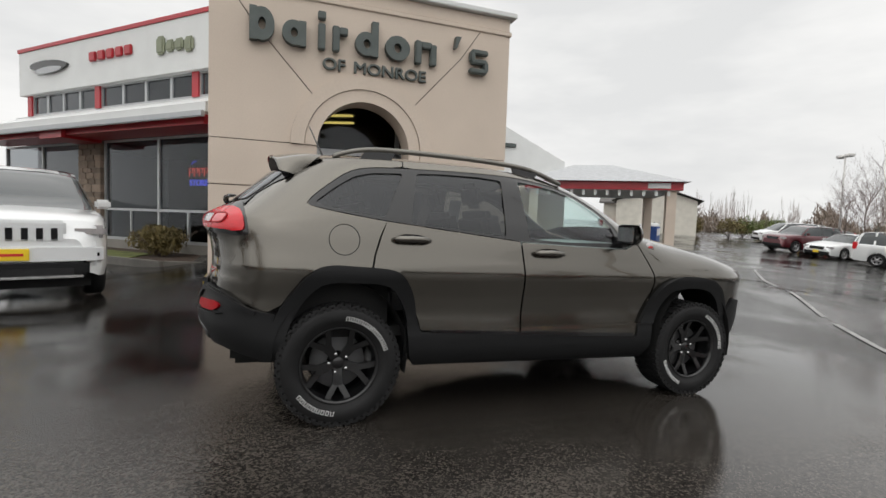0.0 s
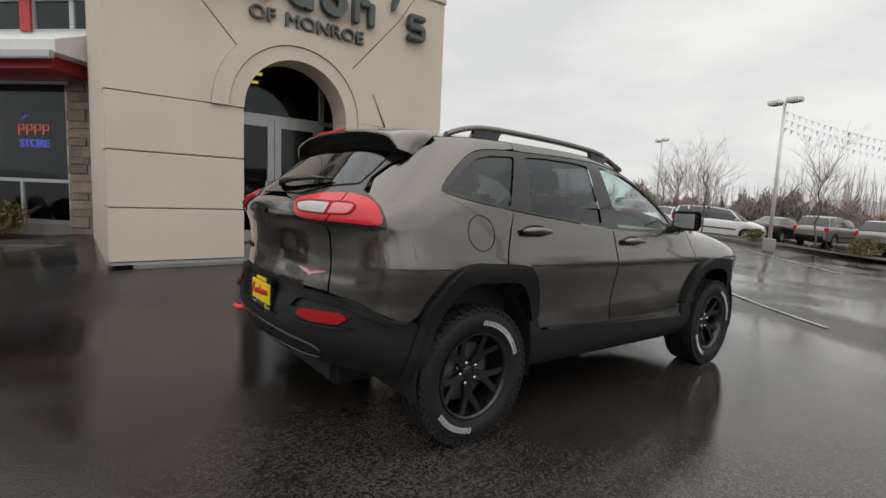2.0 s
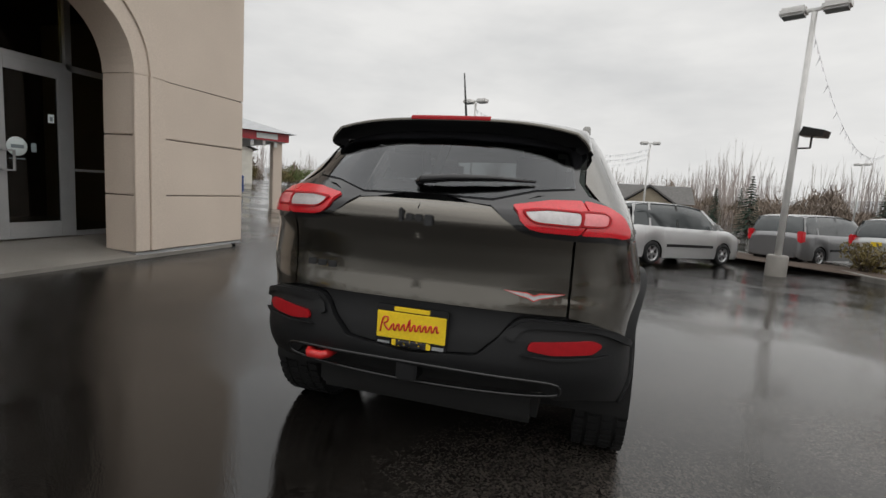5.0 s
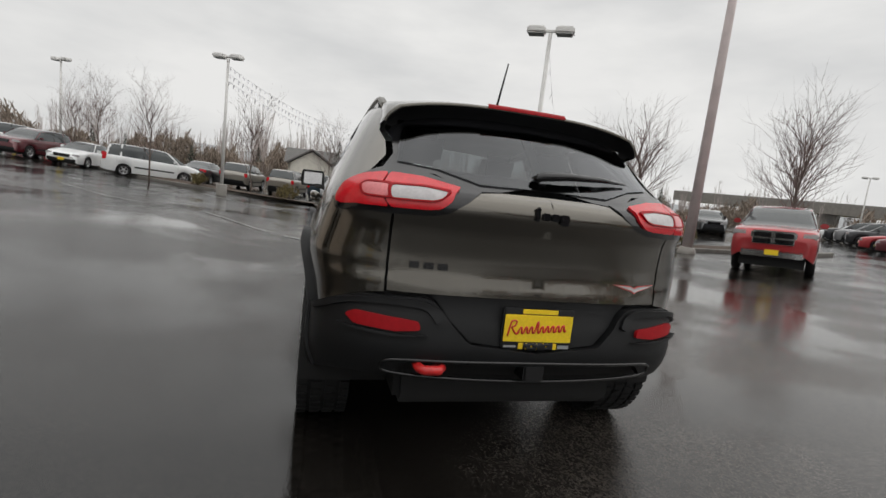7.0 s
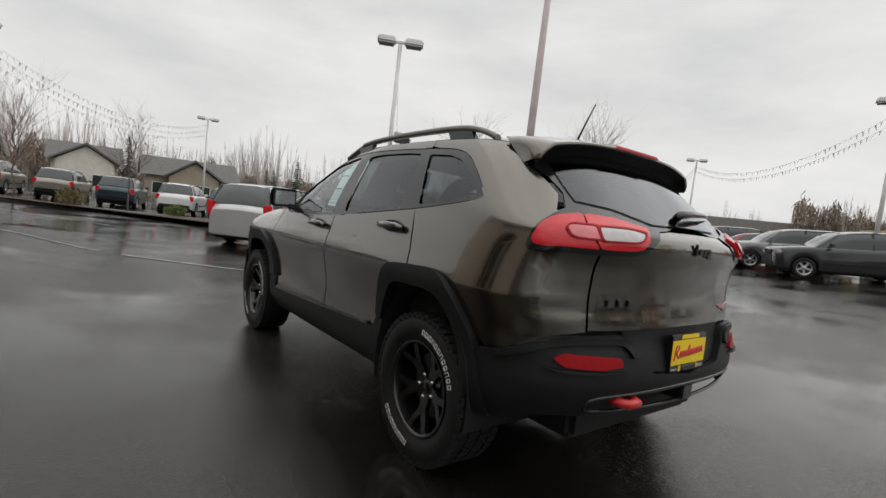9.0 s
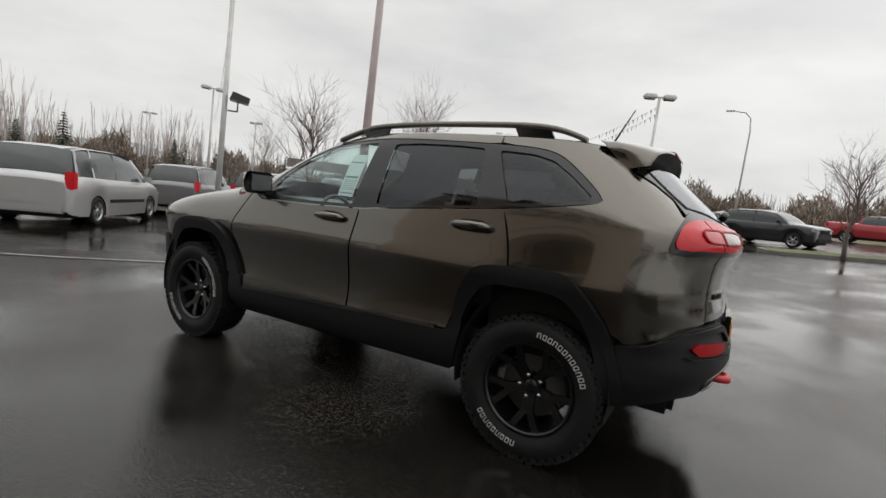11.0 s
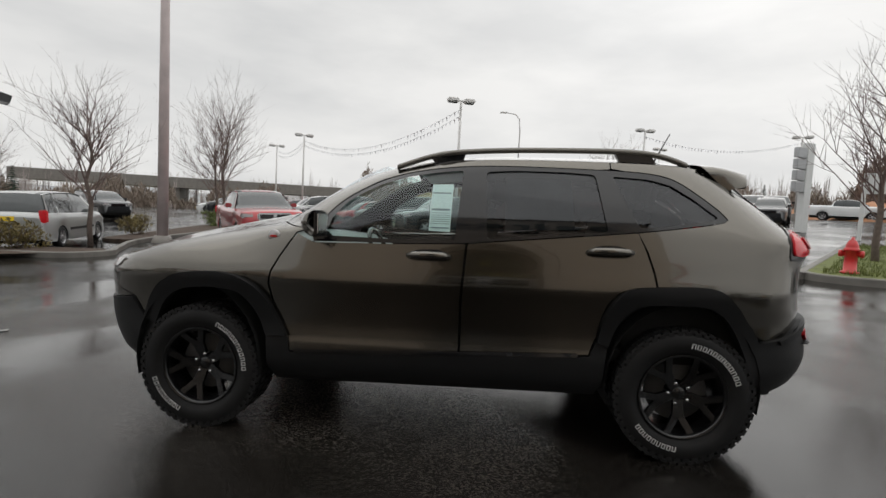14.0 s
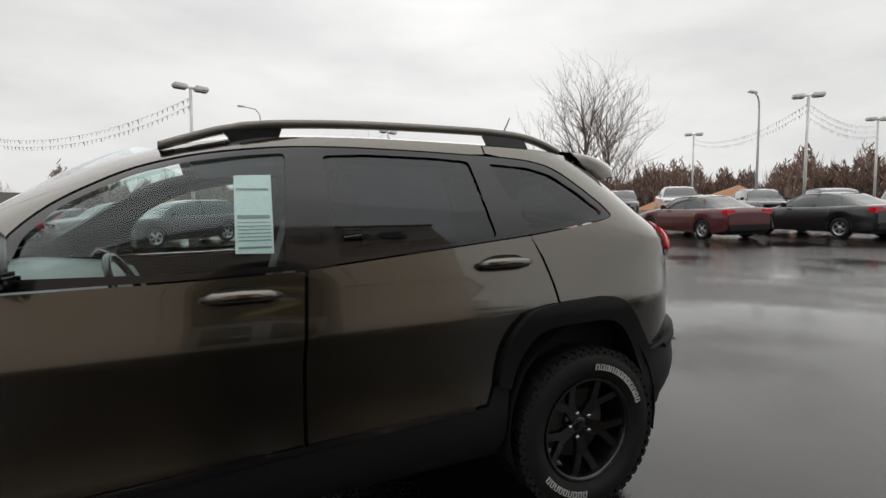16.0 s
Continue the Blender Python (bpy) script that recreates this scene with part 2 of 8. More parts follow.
M_LINE = mat("worn_white_line", (0.25, 0.25, 0.24), 0.5, 0, 0, 0.45, 5)


# ---- mesh helpers ----
def part(name, bm, material, parent=None, label="", smooth=False):
    """Links a bmesh as one mesh object under a thing or a part."""
    me = bpy.data.meshes.new(name)
    if smooth:
        for f in bm.faces:
            f.smooth = True
    layer = bm.verts.layers.float_vector.get("shell_normal")
    normals = [tuple(v[layer]) for v in bm.verts] if layer else None
    if layer:
        bm.verts.layers.float_vector.remove(layer)
    bm.to_mesh(me)
    bm.free()
    if normals:
        me.normals_split_custom_set_from_vertices(normals)
    me.materials.append(material)
    ob = new(name, me)
    ob.parent = parent
    if label:
        ob["label"] = label
    return ob


def thing(name, m, label, category, group="", kind=""):
    """An Empty at the base of a thing."""
    ob = new(name)
    ob.matrix_world = m
    return tagged(ob, label, category, group, kind)


def box(bm, x0, x1, y0, y1, z0, z1, bevel=0.0, m=None):
    made = bmesh.ops.create_cube(bm, size=1.0)["verts"]
    mm = Matrix.Translation(((x0 + x1) / 2, (y0 + y1) / 2, (z0 + z1) / 2)) @ Matrix.Diagonal((abs(x1 - x0), abs(y1 - y0), abs(z1 - z0), 1))
    bmesh.ops.transform(bm, matrix=mm, verts=made)
    if bevel:
        edges = list({e for v in made for e in v.link_edges})
        done = bmesh.ops.bevel(bm, geom=edges, offset=bevel, segments=2, affect="EDGES")
        made = list({v for f in done["faces"] for v in f.verts} | {v for v in made if v.is_valid})
    if m is not None:
        bmesh.ops.transform(bm, matrix=m, verts=made)
    return bm


def boxes(rows, bevel=0.0):
    bm = bmesh.new()
    for r in rows:
        box(bm, *r, bevel=bevel)
    return bm


def tube(bm, pts, radii, seg=10, caps=True):
    """A round bar along points."""
    pts = [Vector(p) for p in pts]
    if not hasattr(radii, "__len__"):
        radii = [radii] * len(pts)
    rings = []
    side = None
    for i, p in enumerate(pts):
        d = (pts[min(i + 1, len(pts) - 1)] - pts[max(i - 1, 0)]).normalized()
        if side is None:
            side = d.orthogonal().normalized()
        side = (side - d * side.dot(d)).normalized()
        up = d.cross(side)
        rings.append([bm.verts.new(p + radii[i] * (math.cos(a) * side + math.sin(a) * up)) for a in (2 * math.pi * k / seg for k in range(seg))])
    for a, b in zip(rings, rings[1:]):
        for k in range(seg):
            f = bm.faces.new((a[k], a[(k + 1) % seg], b[(k + 1) % seg], b[k]))
            f.smooth = True
    if caps:
        bm.faces.new(list(reversed(rings[0])))
        bm.faces.new(rings[-1])
    return bm


def lathe(bm, profile, seg=48, axis="y", m=None, closed=False):
    """A turned form: (radius, along) pairs round the axis."""
    rings = []
    for k in range(seg):
        a = 2 * math.pi * k / seg
        ring = []
        for r, h in profile:
            p = Vector((r * math.cos(a), h, r * math.sin(a))) if axis == "y" else Vector((r * math.cos(a), r * math.sin(a), h))
            ring.append(bm.verts.new(m @ p if m is not None else p))
        rings.append(ring)
    n = len(profile)
    for k in range(seg):
        a, b = rings[k], rings[(k + 1) % seg]
        for i in range(n if closed else n - 1):
            f = bm.faces.new((a[i], a[(i + 1) % n], b[(i + 1) % n], b[i]))
            f.smooth = True
    return bm


def prism(bm, poly, y0, y1, axis="y"):
    """A flat polygon given a thickness; (a, b) lie in xz for axis y, in yz for axis x, in xy for axis z."""
    def at(a, b, c):
        return (a, c, b) if axis == "y" else (c, a, b) if axis == "x" else (a, b, c)
    lo = [bm.verts.new(at(a, b, y0)) for a, b in poly]
    hi = [bm.verts.new(at(a, b, y1)) for a, b in poly]
    n = len(poly)
    bm.faces.new(lo)
    bm.faces.new(list(reversed(hi)))
    for i in range(n):
        bm.faces.new((lo[i], hi[i], hi[(i + 1) % n], lo[(i + 1) % n]))
    bmesh.ops.recalc_face_normals(bm, faces=bm.faces)
    return bm


def sheet(bm, rows, smooth=True):
    """A grid of points as a skin."""
    vs = [[bm.verts.new(p) for p in r] for r in rows]
    for a, b in zip(vs, vs[1:]):
        for i in range(len(a) - 1):
            f = bm.faces.new((a[i], a[i + 1], b[i + 1], b[i]))
            f.smooth = smooth
    return bm


def text_part(name, body, size, depth, m, material, parent, label="", width=None):
    cu = bpy.data.curves.new(name, "FONT")
    cu.body, cu.size, cu.extrude, cu.bevel_depth, cu.align_x = body, size, depth / 2, 0.004, "CENTER"
    tmp = bpy.data.objects.new(name, cu)
    scene.collection.objects.link(tmp)
    me = bpy.data.meshes.new_from_object(tmp.evaluated_get(bpy.context.evaluated_depsgraph_get()))
    bpy.data.objects.remove(tmp)
    bpy.data.curves.remove(cu)
    if width:
        xs = [v.co.x for v in me.vertices]
        k = width / (max(xs) - min(xs))
        for v in me.vertices:
            v.co.x *= k
    me.materials.clear()
    me.materials.append(material)
    ob = new(name, me)
    ob.parent = parent
    ob.matrix_basis = m
    if label:
        ob["label"] = label
    return ob


def curve_at(table, v):
    """A smooth value from a table of (place, value)."""
    return float(SMOOTH(table, v))


def SMOOTH(table, v):
    if v <= table[0][0]:
        return table[0][1]
    if v >= table[-1][0]:
        return table[-1][1]
    for i in range(len(table) - 1):
        if v <= table[i + 1][0]:
            break
    x0, y0 = table[i]
    x1, y1 = table[i + 1]
    h = x1 - x0
    d = (y1 - y0) / h

    def slope(j):
        if j <= 0 or j >= len(table) - 1:
            return None
        a = (table[j][1] - table[j - 1][1]) / (table[j][0] - table[j - 1][0])
        b = (table[j + 1][1] - table[j][1]) / (table[j + 1][0] - table[j][0])
        return 0.0 if a * b <= 0 else 2 * a * b / (a + b)
    m0, m1 = slope(i), slope(i + 1)
    m0 = d if m0 is None else m0
    m1 = d if m1 is None else m1
    t = (v - x0) / h
    return (2 * t ** 3 - 3 * t ** 2 + 1) * y0 + (t ** 3 - 2 * t ** 2 + t) * h * m0 + (-2 * t ** 3 + 3 * t ** 2) * y1 + (t ** 3 - t ** 2) * h * m1


# ---- ground ----
GROUND = (-0.043483, 0.010512, 0.000313, 0.000275, 0.002187)


def ground_at(x, y):
    """The lot falls gently away from the dealership's drive."""
    gx, gy = 30 * math.tanh(x / 30), 30 * math.tanh(y / 30)
    z = GROUND[0] * gx + GROUND[1] * gy + GROUND[2] * gx * gx + GROUND[3] * gx * gy + GROUND[4] * gy * gy
    c = min(1.0, max(0.0, (6.0 - math.hypot(x, y)) / 3.4))
    c = c * c * (3 - 2 * c)
    z += (-0.0235 * x - z) * c
    near = min(1.0, max(0.0, (y - 1.6) / 2.6))
    near = near * near * (3 - 2 * near)
    flat = 0.22 * min(1.0, max(0.0, (x + 4.2) / 1.5))
    wide = min(1.0, max(0.0, (13 - x) / 9))
    return z + (flat - z) * near * wide


# ---- the big SUV ----
from mathutils.geometry import delaunay_2d_cdt


class Shell:
    """A car body's outer skin: at each height a rounded plan outline. u runs along x on the flank and on round both corners."""

    def __init__(self, width, rear, front, nr=7.0, mr=2.4, nf=4.8, mf=2.2, reach=1.13, shoulder=2.4, shoulder_z=0.92, shoulder_x=(0.7, 1.3)):
        self.width, self.rear, self.front = width, rear, front
        self.nr, self.mr, self.nf, self.mf, self.reach = nr, mr, nf, mf, reach
        self.k, self.kz, self.kx = shoulder, shoulder_z, shoulder_x

    def w(self, x, z):
        v = SMOOTH(self.width, z)
        t = min(1.0, max(0.0, (x - self.kx[0]) / (self.kx[1] - self.kx[0])))
        return v - self.k * max(0.0, z - self.kz) ** 2 * t * t * (3 - 2 * t) if z < 1.35 else v

    def flank(self, x, z):
        w, xr, xf = self.w(x, z), SMOOTH(self.rear, z), SMOOTH(self.front, z)
        a, b = xr + self.reach, xf - self.reach
        if x < a:
            s = min(1.0, (a - x) / self.reach)
            return w * max(0.0, 1 - s ** self.nr) ** (1 / self.mr)
        if x > b:
            s = min(1.0, (x - b) / self.reach)
            return w * max(0.0, 1 - s ** self.nf) ** (1 / self.mf)
        return w

    def corner(self, z):
        """Where flank turns into tail: x, y."""
        xs = SMOOTH(self.rear, z) + self.reach * 0.14
        return xs, self.flank(xs, z)

    def nose(self, z):
        xs = SMOOTH(self.front, z) - self.reach * 0.14
        return xs, self.flank(xs, z)

    def at(self, u, z):
        xs, ys = self.corner(z)
        if u < xs:
            y = max(0.0, ys - (xs - u))
            s = max(0.0, 1 - (y / self.w(xs, z)) ** self.mr) ** (1 / self.nr)
            return Vector((SMOOTH(self.rear, z) + self.reach * (1 - s), y, z))
        xn, yn = self.nose(z)
        if u > xn:
            y = max(0.0, yn - (u - xn))
            s = max(0.0, 1 - (y / self.w(xn, z)) ** self.mf) ** (1 / self.nf)
            return Vector((SMOOTH(self.front, z) - self.reach * (1 - s), y, z))
        return Vector((u, self.flank(u, z), z))

    def normal(self, u, z):
        e = 0.004
        du = self.at(u + e, z) - self.at(u - e, z)
        dz = self.at(u, z + e) - self.at(u, z - e)
        n = dz.cross(du)
        if n.length < 1e-9:
            return Vector((-1, 0, 0))
        n.normalize()
        p = self.at(u, z)
        if n.dot(Vector((p.x * 0.05, p.y + 0.01, 0)) if u > self.corner(z)[0] else Vector((-1, p.y, 0))) < 0:
            n.negate()
        return n

    def tail(self, y, z):
        """u of the place y beside the middle line of the tail."""
        xs, ys = self.corner(z)
        return xs - (ys - abs(y))


def inside(poly, pts):
    px, py = pts[:, 0], pts[:, 1]
    hit = np.zeros(len(pts), bool)
    n = len(poly)
    for i in range(n):
        x0, y0 = poly[i]
        x1, y1 = poly[(i + 1) % n]
        if y0 == y1:
            continue
        hit ^= ((y0 > py) != (y1 > py)) & (px < (x1 - x0) * (py - y0) / (y1 - y0) + x0)
    return hit


def even(poly, gap):
    out = []
    n = len(poly)
    for i in range(n):
        a, b = poly[i], poly[(i + 1) % n]
        k = max(1, int(math.ceil(math.hypot(b[0] - a[0], b[1] - a[1]) / gap)))
        out += [(a[0] + (b[0] - a[0]) * j / k, a[1] + (b[1] - a[1]) * j / k) for j in range(k)]
    return out


def rounded(poly, r, k=4):
    """The polygon with its corners cut to curves."""
    out = []
    n = len(poly)
    for i in range(n):
        p, a, b = Vector(poly[i]), Vector(poly[i - 1]), Vector(poly[(i + 1) % n])
        q = min(r, (a - p).length * 0.45, (b - p).length * 0.45)
        s, e = p + (a - p).normalized() * q, p + (b - p).normalized() * q
        for j in range(k + 1):
            t = j / k
            out.append(tuple(s * (1 - t) ** 2 + p * 2 * t * (1 - t) + e * t * t))
    return out


def skin(shell, poly, holes=(), off=0.0, gap=0.04, lip=0.012, sides=(1, -1), bm=None, dome=0.0):
    """A panel cut out of the shell along the outline poly, in u and z, with turned-in edges, on both flanks."""
    bm = bm or bmesh.new()
    layer = bm.verts.layers.float_vector.get("shell_normal") or bm.verts.layers.float_vector.new("shell_normal")
    loops = [even(q, gap * 0.7) for q in (poly, *holes)]
    pts, edges = [], []
    for q in loops:
        k = len(pts)
        pts += q
        edges += [(k + i, k + (i + 1) % len(q)) for i in range(len(q))]
    border = np.array(pts)
    us, zs = [p[0] for p in poly], [p[1] for p in poly]
    gu, gz = np.meshgrid(np.arange(min(us) + gap / 2, max(us), gap), np.arange(min(zs) + gap / 2, max(zs), gap))
    grid = np.c_[gu.ravel(), gz.ravel()]
    if len(grid):
        ok = inside(loops[0], grid)
        for q in loops[1:]:
            ok &= ~inside(q, grid)
        grid = grid[ok]
        if len(grid):
            far = np.array([np.min(np.hypot(*(border - g).T)) for g in grid])
            pts = pts + [tuple(g) for g in grid[far > gap * 0.4]]
    vs, _, fs, _, _, _ = delaunay_2d_cdt([Vector(p) for p in pts], edges, [], 0, 1e-5)
    mid = np.array([[sum(vs[i][k] for i in f) / len(f) for k in (0, 1)] for f in fs])
    ok = inside(loops[0], mid)
    for q in loops[1:]:
        ok &= ~inside(q, mid)
    base, norm = [], []
    for v in vs:
        p, n = shell.at(v[0], v[1]), shell.normal(v[0], v[1])
        base.append(p + n * off)
        norm.append(Vector((n.x, 0, n.z)).normalized() if p.y < 0.0006 else n)
    mid_line = [p.y < 0.0006 for p in (shell.at(v[0], v[1]) for v in vs)]
    faces = [f for f, o in zip(fs, ok) if o and not all(mid_line[i] for i in f)]
    count = {}
    for f in faces:
        for i in range(len(f)):
            e = (f[i], f[(i + 1) % len(f)])
            count[e] = 1
    open_edges = [e for e in count if (e[1], e[0]) not in count and not (mid_line[e[0]] and mid_line[e[1]])]
    shared = {}
    for s in sides:
        flip = Vector((1, s, 1))
        made = []
        for i, p in enumerate(base):
            if mid_line[i] and i in shared:
                made.append(shared[i])
                continue
            v = bm.verts.new(Vector((p.x, 0, p.z)) if mid_line[i] else p * flip)
            v[layer] = norm[i] * flip
            shared[i] = v
            made.append(v)
        for f in faces:
            order = [made[i] for i in f]
            a, b, c = (base[i] for i in f[:3])
            if ((b - a).cross(c - a)).dot(norm[f[0]]) * s < 0:
                order.reverse()
            g = bm.faces.new(order)
            g.smooth = True
        if lip:
            ring = {}
            for e in open_edges:
                for i in e:
                    if i not in ring:
                        ring[i] = (bm.verts.new(base[i] * flip), bm.verts.new((base[i] - norm[i] * lip) * flip))
            for i, j in open_edges:
                order = [ring[i][0], ring[i][1], ring[j][1], ring[j][0]]
                bm.faces.new(order if s > 0 else order[::-1])
    bmesh.ops.delete(bm, geom=[v for v in bm.verts if not v.link_faces], context="VERTS")
    return bm


def grow(poly, d):
    """The polygon moved outwards by d (inwards when negative)."""
    n = len(poly)
    area = sum(poly[i][0] * poly[(i + 1) % n][1] - poly[(i + 1) % n][0] * poly[i][1] for i in range(n))
    s = 1 if area > 0 else -1
    out = []
    for i in range(n):
        a, p, b = Vector(poly[i - 1]), Vector(poly[i]), Vector(poly[(i + 1) % n])
        n1 = Vector(((p - a).y, -(p - a).x))
        n2 = Vector(((b - p).y, -(b - p).x))
        n1 = n1.normalized() if n1.length > 1e-9 else n2.normalized()
        n2 = n2.normalized() if n2.length > 1e-9 else n1
        m = n1 + n2
        m = m.normalized() / max(0.5, math.sqrt(max(0.05, (1 + n1.dot(n2)) / 2))) if m.length > 1e-6 else n1
        out.append(tuple(p + m * d * s))
    return out


def spline(keys, k=6):
    """A smooth open line through keys."""
    out = []
    n = len(keys)
    for i in range(n - 1):
        p0, p1, p2, p3 = (Vector(keys[max(0, min(n - 1, j))]) for j in (i - 1, i, i + 1, i + 2))
        for j in range(k):
            t = j / k
            out.append(tuple(0.5 * (2 * p1 + (p2 - p0) * t + (2 * p0 - 5 * p1 + 4 * p2 - p3) * t * t + (3 * p1 - p0 - 3 * p2 + p3) * t ** 3)))
    out.append(tuple(keys[-1]))
    return out


def wheel_tyre(radius, rim, wide):
    bm = bmesh.new()
    h = wide / 2
    lathe(bm, [(rim, -h * 0.82), (rim + 0.02, -h * 0.96), ((rim + radius) / 2, -h * 1.04), (radius - 0.03, -h * 0.98), (radius - 0.010, -h * 0.86), (radius - 0.007, 0),
               (radius - 0.010, h * 0.86), (radius - 0.03, h * 0.98), ((rim + radius) / 2, h * 1.04), (rim + 0.036, h * 1.0), (rim + 0.034, h * 0.985), (rim + 0.02, h * 0.96), (rim, h * 0.82)], 64)
    return bm


def tyre_tread(radius, wide, blocks=48):
    """Rows of staggered blocks round the tyre, with short shoulder lugs."""
    bm = bmesh.new()
    h = wide / 2
    step = 2 * math.pi * radius / blocks
    for k in range(blocks):
        turn = Matrix.Rotation(-2 * math.pi * k / blocks, 4, "Y")
        for j, (c, ww) in enumerate(((-0.80, 0.36), (-0.27, 0.40), (0.27, 0.40), (0.80, 0.36))):
            sh = Matrix.Rotation(-(0.5 * step / radius) * (j % 2), 4, "Y") @ turn
            box(bm, -step * 0.36, step * 0.36, h * (c - ww / 2), h * (c + ww / 2), radius - 0.014, radius, m=sh)
        box(bm, -step * 0.30, step * 0.30, h * 0.90, h * 0.985, radius - 0.032, radius - 0.010, m=turn)
    return bm


def spoke_poly(hub, rim, a, fork):
    """One forked spoke in the wheel's plane."""
    def pt(r, w, ang):
        return (r * math.cos(ang) - w * math.sin(ang), r * math.sin(ang) + w * math.cos(ang))
    return [[pt(hub, -0.024, a), pt(rim * 0.62, -0.030, a), pt(rim * 0.62, 0.030, a), pt(hub, 0.024, a)],
            [pt(rim * 0.56, -0.030, a), pt(rim, -0.020, a - fork), pt(rim, 0.014, a - fork), pt(rim * 0.60, 0.004, a)],
            [pt(rim * 0.60, -0.004, a), pt(rim, -0.014, a + fork), pt(rim, 0.020, a + fork), pt(rim * 0.56, 0.030, a)]]


def build_wheel(parent, x, y, z, side, radius=0.357, rim=0.220, wide=0.235, turn=0.0):
    """A wheel under its car: hub with tyre and rim."""
    bm = bmesh.new()
    lathe(bm, [(0.0, 0.052), (0.030, 0.052), (0.036, 0.046), (0.036, 0.02), (0.062, 0.016), (0.062, -0.05), (0.0, -0.05)], 24)
    hub = part("wheel", bm, M_RIM, parent, "black alloy wheel with a chunky tyre")
    hub.matrix_basis = pose(x, y, z, 0, turn, 0 if side > 0 else 180)
    for k in range(5):
        bm = bmesh.new()
        a = 2 * math.pi * (k + 0.5) / 5
        lathe(bm, [(0.0, 0.058), (0.008, 0.058), (0.011, 0.050), (0.011, 0.0)], 8, m=Matrix.Translation((0.056 * math.cos(a), 0, 0.056 * math.sin(a))))
        part("lug_nut", bm, M_CHROME, hub)
    tyre = part("tyre", wheel_tyre(radius, rim, wide), M_RUBBER, hub, "black all-terrain tyre with white raised letters")
    tagged(part("tread", tyre_tread(radius, wide), M_RUBBER, tyre), kind="stuff")
    bm = bmesh.new()
    lathe(bm, [(rim + 0.006, 0.110), (rim - 0.004, 0.112), (rim - 0.012, 0.095), (rim - 0.020, 0.04), (rim - 0.045, -0.06), (rim - 0.045, -0.10), (rim + 0.004, -0.11)], 56)
    for k in range(5):
        for q in spoke_poly(0.03, rim - 0.012, 2 * math.pi * k / 5 + math.pi / 2, 0.27):
            lo = [bm.verts.new((px * (1.0), 0.012 + 0.052 * min(1, math.hypot(px, pz) / rim), pz)) for px, pz in q]
            hi = [bm.verts.new((px * 0.99, 0.040 + 0.050 * (math.hypot(px, pz) / rim) ** 1.3, pz * 0.99)) for px, pz in q]
            bm.faces.new(hi)
            bm.faces.new(lo[::-1])
            for i in range(4):
                bm.faces.new((lo[i], lo[(i + 1) % 4], hi[(i + 1) % 4], hi[i]))
    bmesh.ops.recalc_face_normals(bm, faces=[f for f in bm.faces if not f.smooth])
    part("rim", bm, M_RIM, hub, "gloss black five-spoke alloy rim")
    bm = bmesh.new()
    lathe(bm, [(0.0, 0.0), (rim - 0.06, 0.0), (rim - 0.06, -0.03), (0.0, -0.03)], 32)
    part("brake_disc", bm, M_SEAT, hub)
    r = (rim + radius) / 2 - 0.012
    for start, count in ((0.75, 12), (0.75 + math.pi, 9)):
        for k in range(count):
            a = start + k * 0.10
            bm = bmesh.new()
            turnm = Matrix.Rotation(-a, 4, "Y")
            hh = wide / 2 * 1.035
            for x0, x1, z0, z1 in ((-0.010, -0.006, -0.013, 0.013), (0.0055, 0.0095, -0.013, 0.013), (-0.010, 0.0095, 0.009, 0.013), (-0.010, 0.0095, -0.013, -0.009))[: 4 if k % 3 else 3]:
                box(bm, x0, x1, hh - 0.004, hh + 0.0025, r + z0, r + z1, m=turnm)
            part("letter_shape", bm, M_LETTER, tyre)
    return hub


SUV = Shell(
    width=[(0.28, 0.80), (0.34, 0.855), (0.42, 0.885), (0.50, 0.888), (0.56, 0.882), (0.63, 0.878), (0.74, 0.890), (0.84, 0.911), (0.895, 0.921), (0.925, 0.917), (1.00, 0.898), (1.08, 0.878), (1.15, 0.858), (1.22, 0.836), (1.30, 0.802),
           (1.40, 0.757), (1.50, 0.708), (1.57, 0.668), (1.62, 0.63)],
    rear=[(0.30, -1.98), (0.40, -2.05), (0.50, -2.12), (0.58, -2.145), (0.68, -2.13), (0.74, -2.112), (0.79, -2.108), (0.83, -2.104), (0.87, -2.096), (0.92, -2.095), (1.00, -2.105), (1.05, -2.116), (1.09, -2.136), (1.13, -2.148), (1.17, -2.138), (1.21, -2.09),
          (1.28, -2.00), (1.38, -1.885), (1.48, -1.775), (1.55, -1.69), (1.62, -1.60)],
    front=[(0.30, 2.02), (0.45, 2.14), (0.65, 2.20), (0.85, 2.19), (0.95, 2.14), (1.02, 2.0), (1.10, 1.7), (1.17, 1.35), (1.20, 1.12), (1.26, 1.0), (1.40, 0.76), (1.50, 0.56), (1.57, 0.36), (1.62, 0.2)],
)

BELT = [(0.66, 1.100), (0.40, 1.104), (0.19, 1.106), (-0.18, 1.118), (-0.30, 1.130), (-0.70, 1.168), (-1.09, 1.206), (-1.32, 1.236), (-1.50, 1.264)]
DLO_TOP = [(0.66, 1.16), (0.61, 1.26), (0.53, 1.345), (0.42, 1.415), (0.31, 1.468), (0.16, 1.510), (0.0, 1.535), (-0.19, 1.552), (-0.43, 1.556), (-0.73, 1.550), (-0.97, 1.540), (-1.18, 1.524),
           (-1.305, 1.490), (-1.415, 1.415), (-1.515, 1.330), (-1.552, 1.284)]
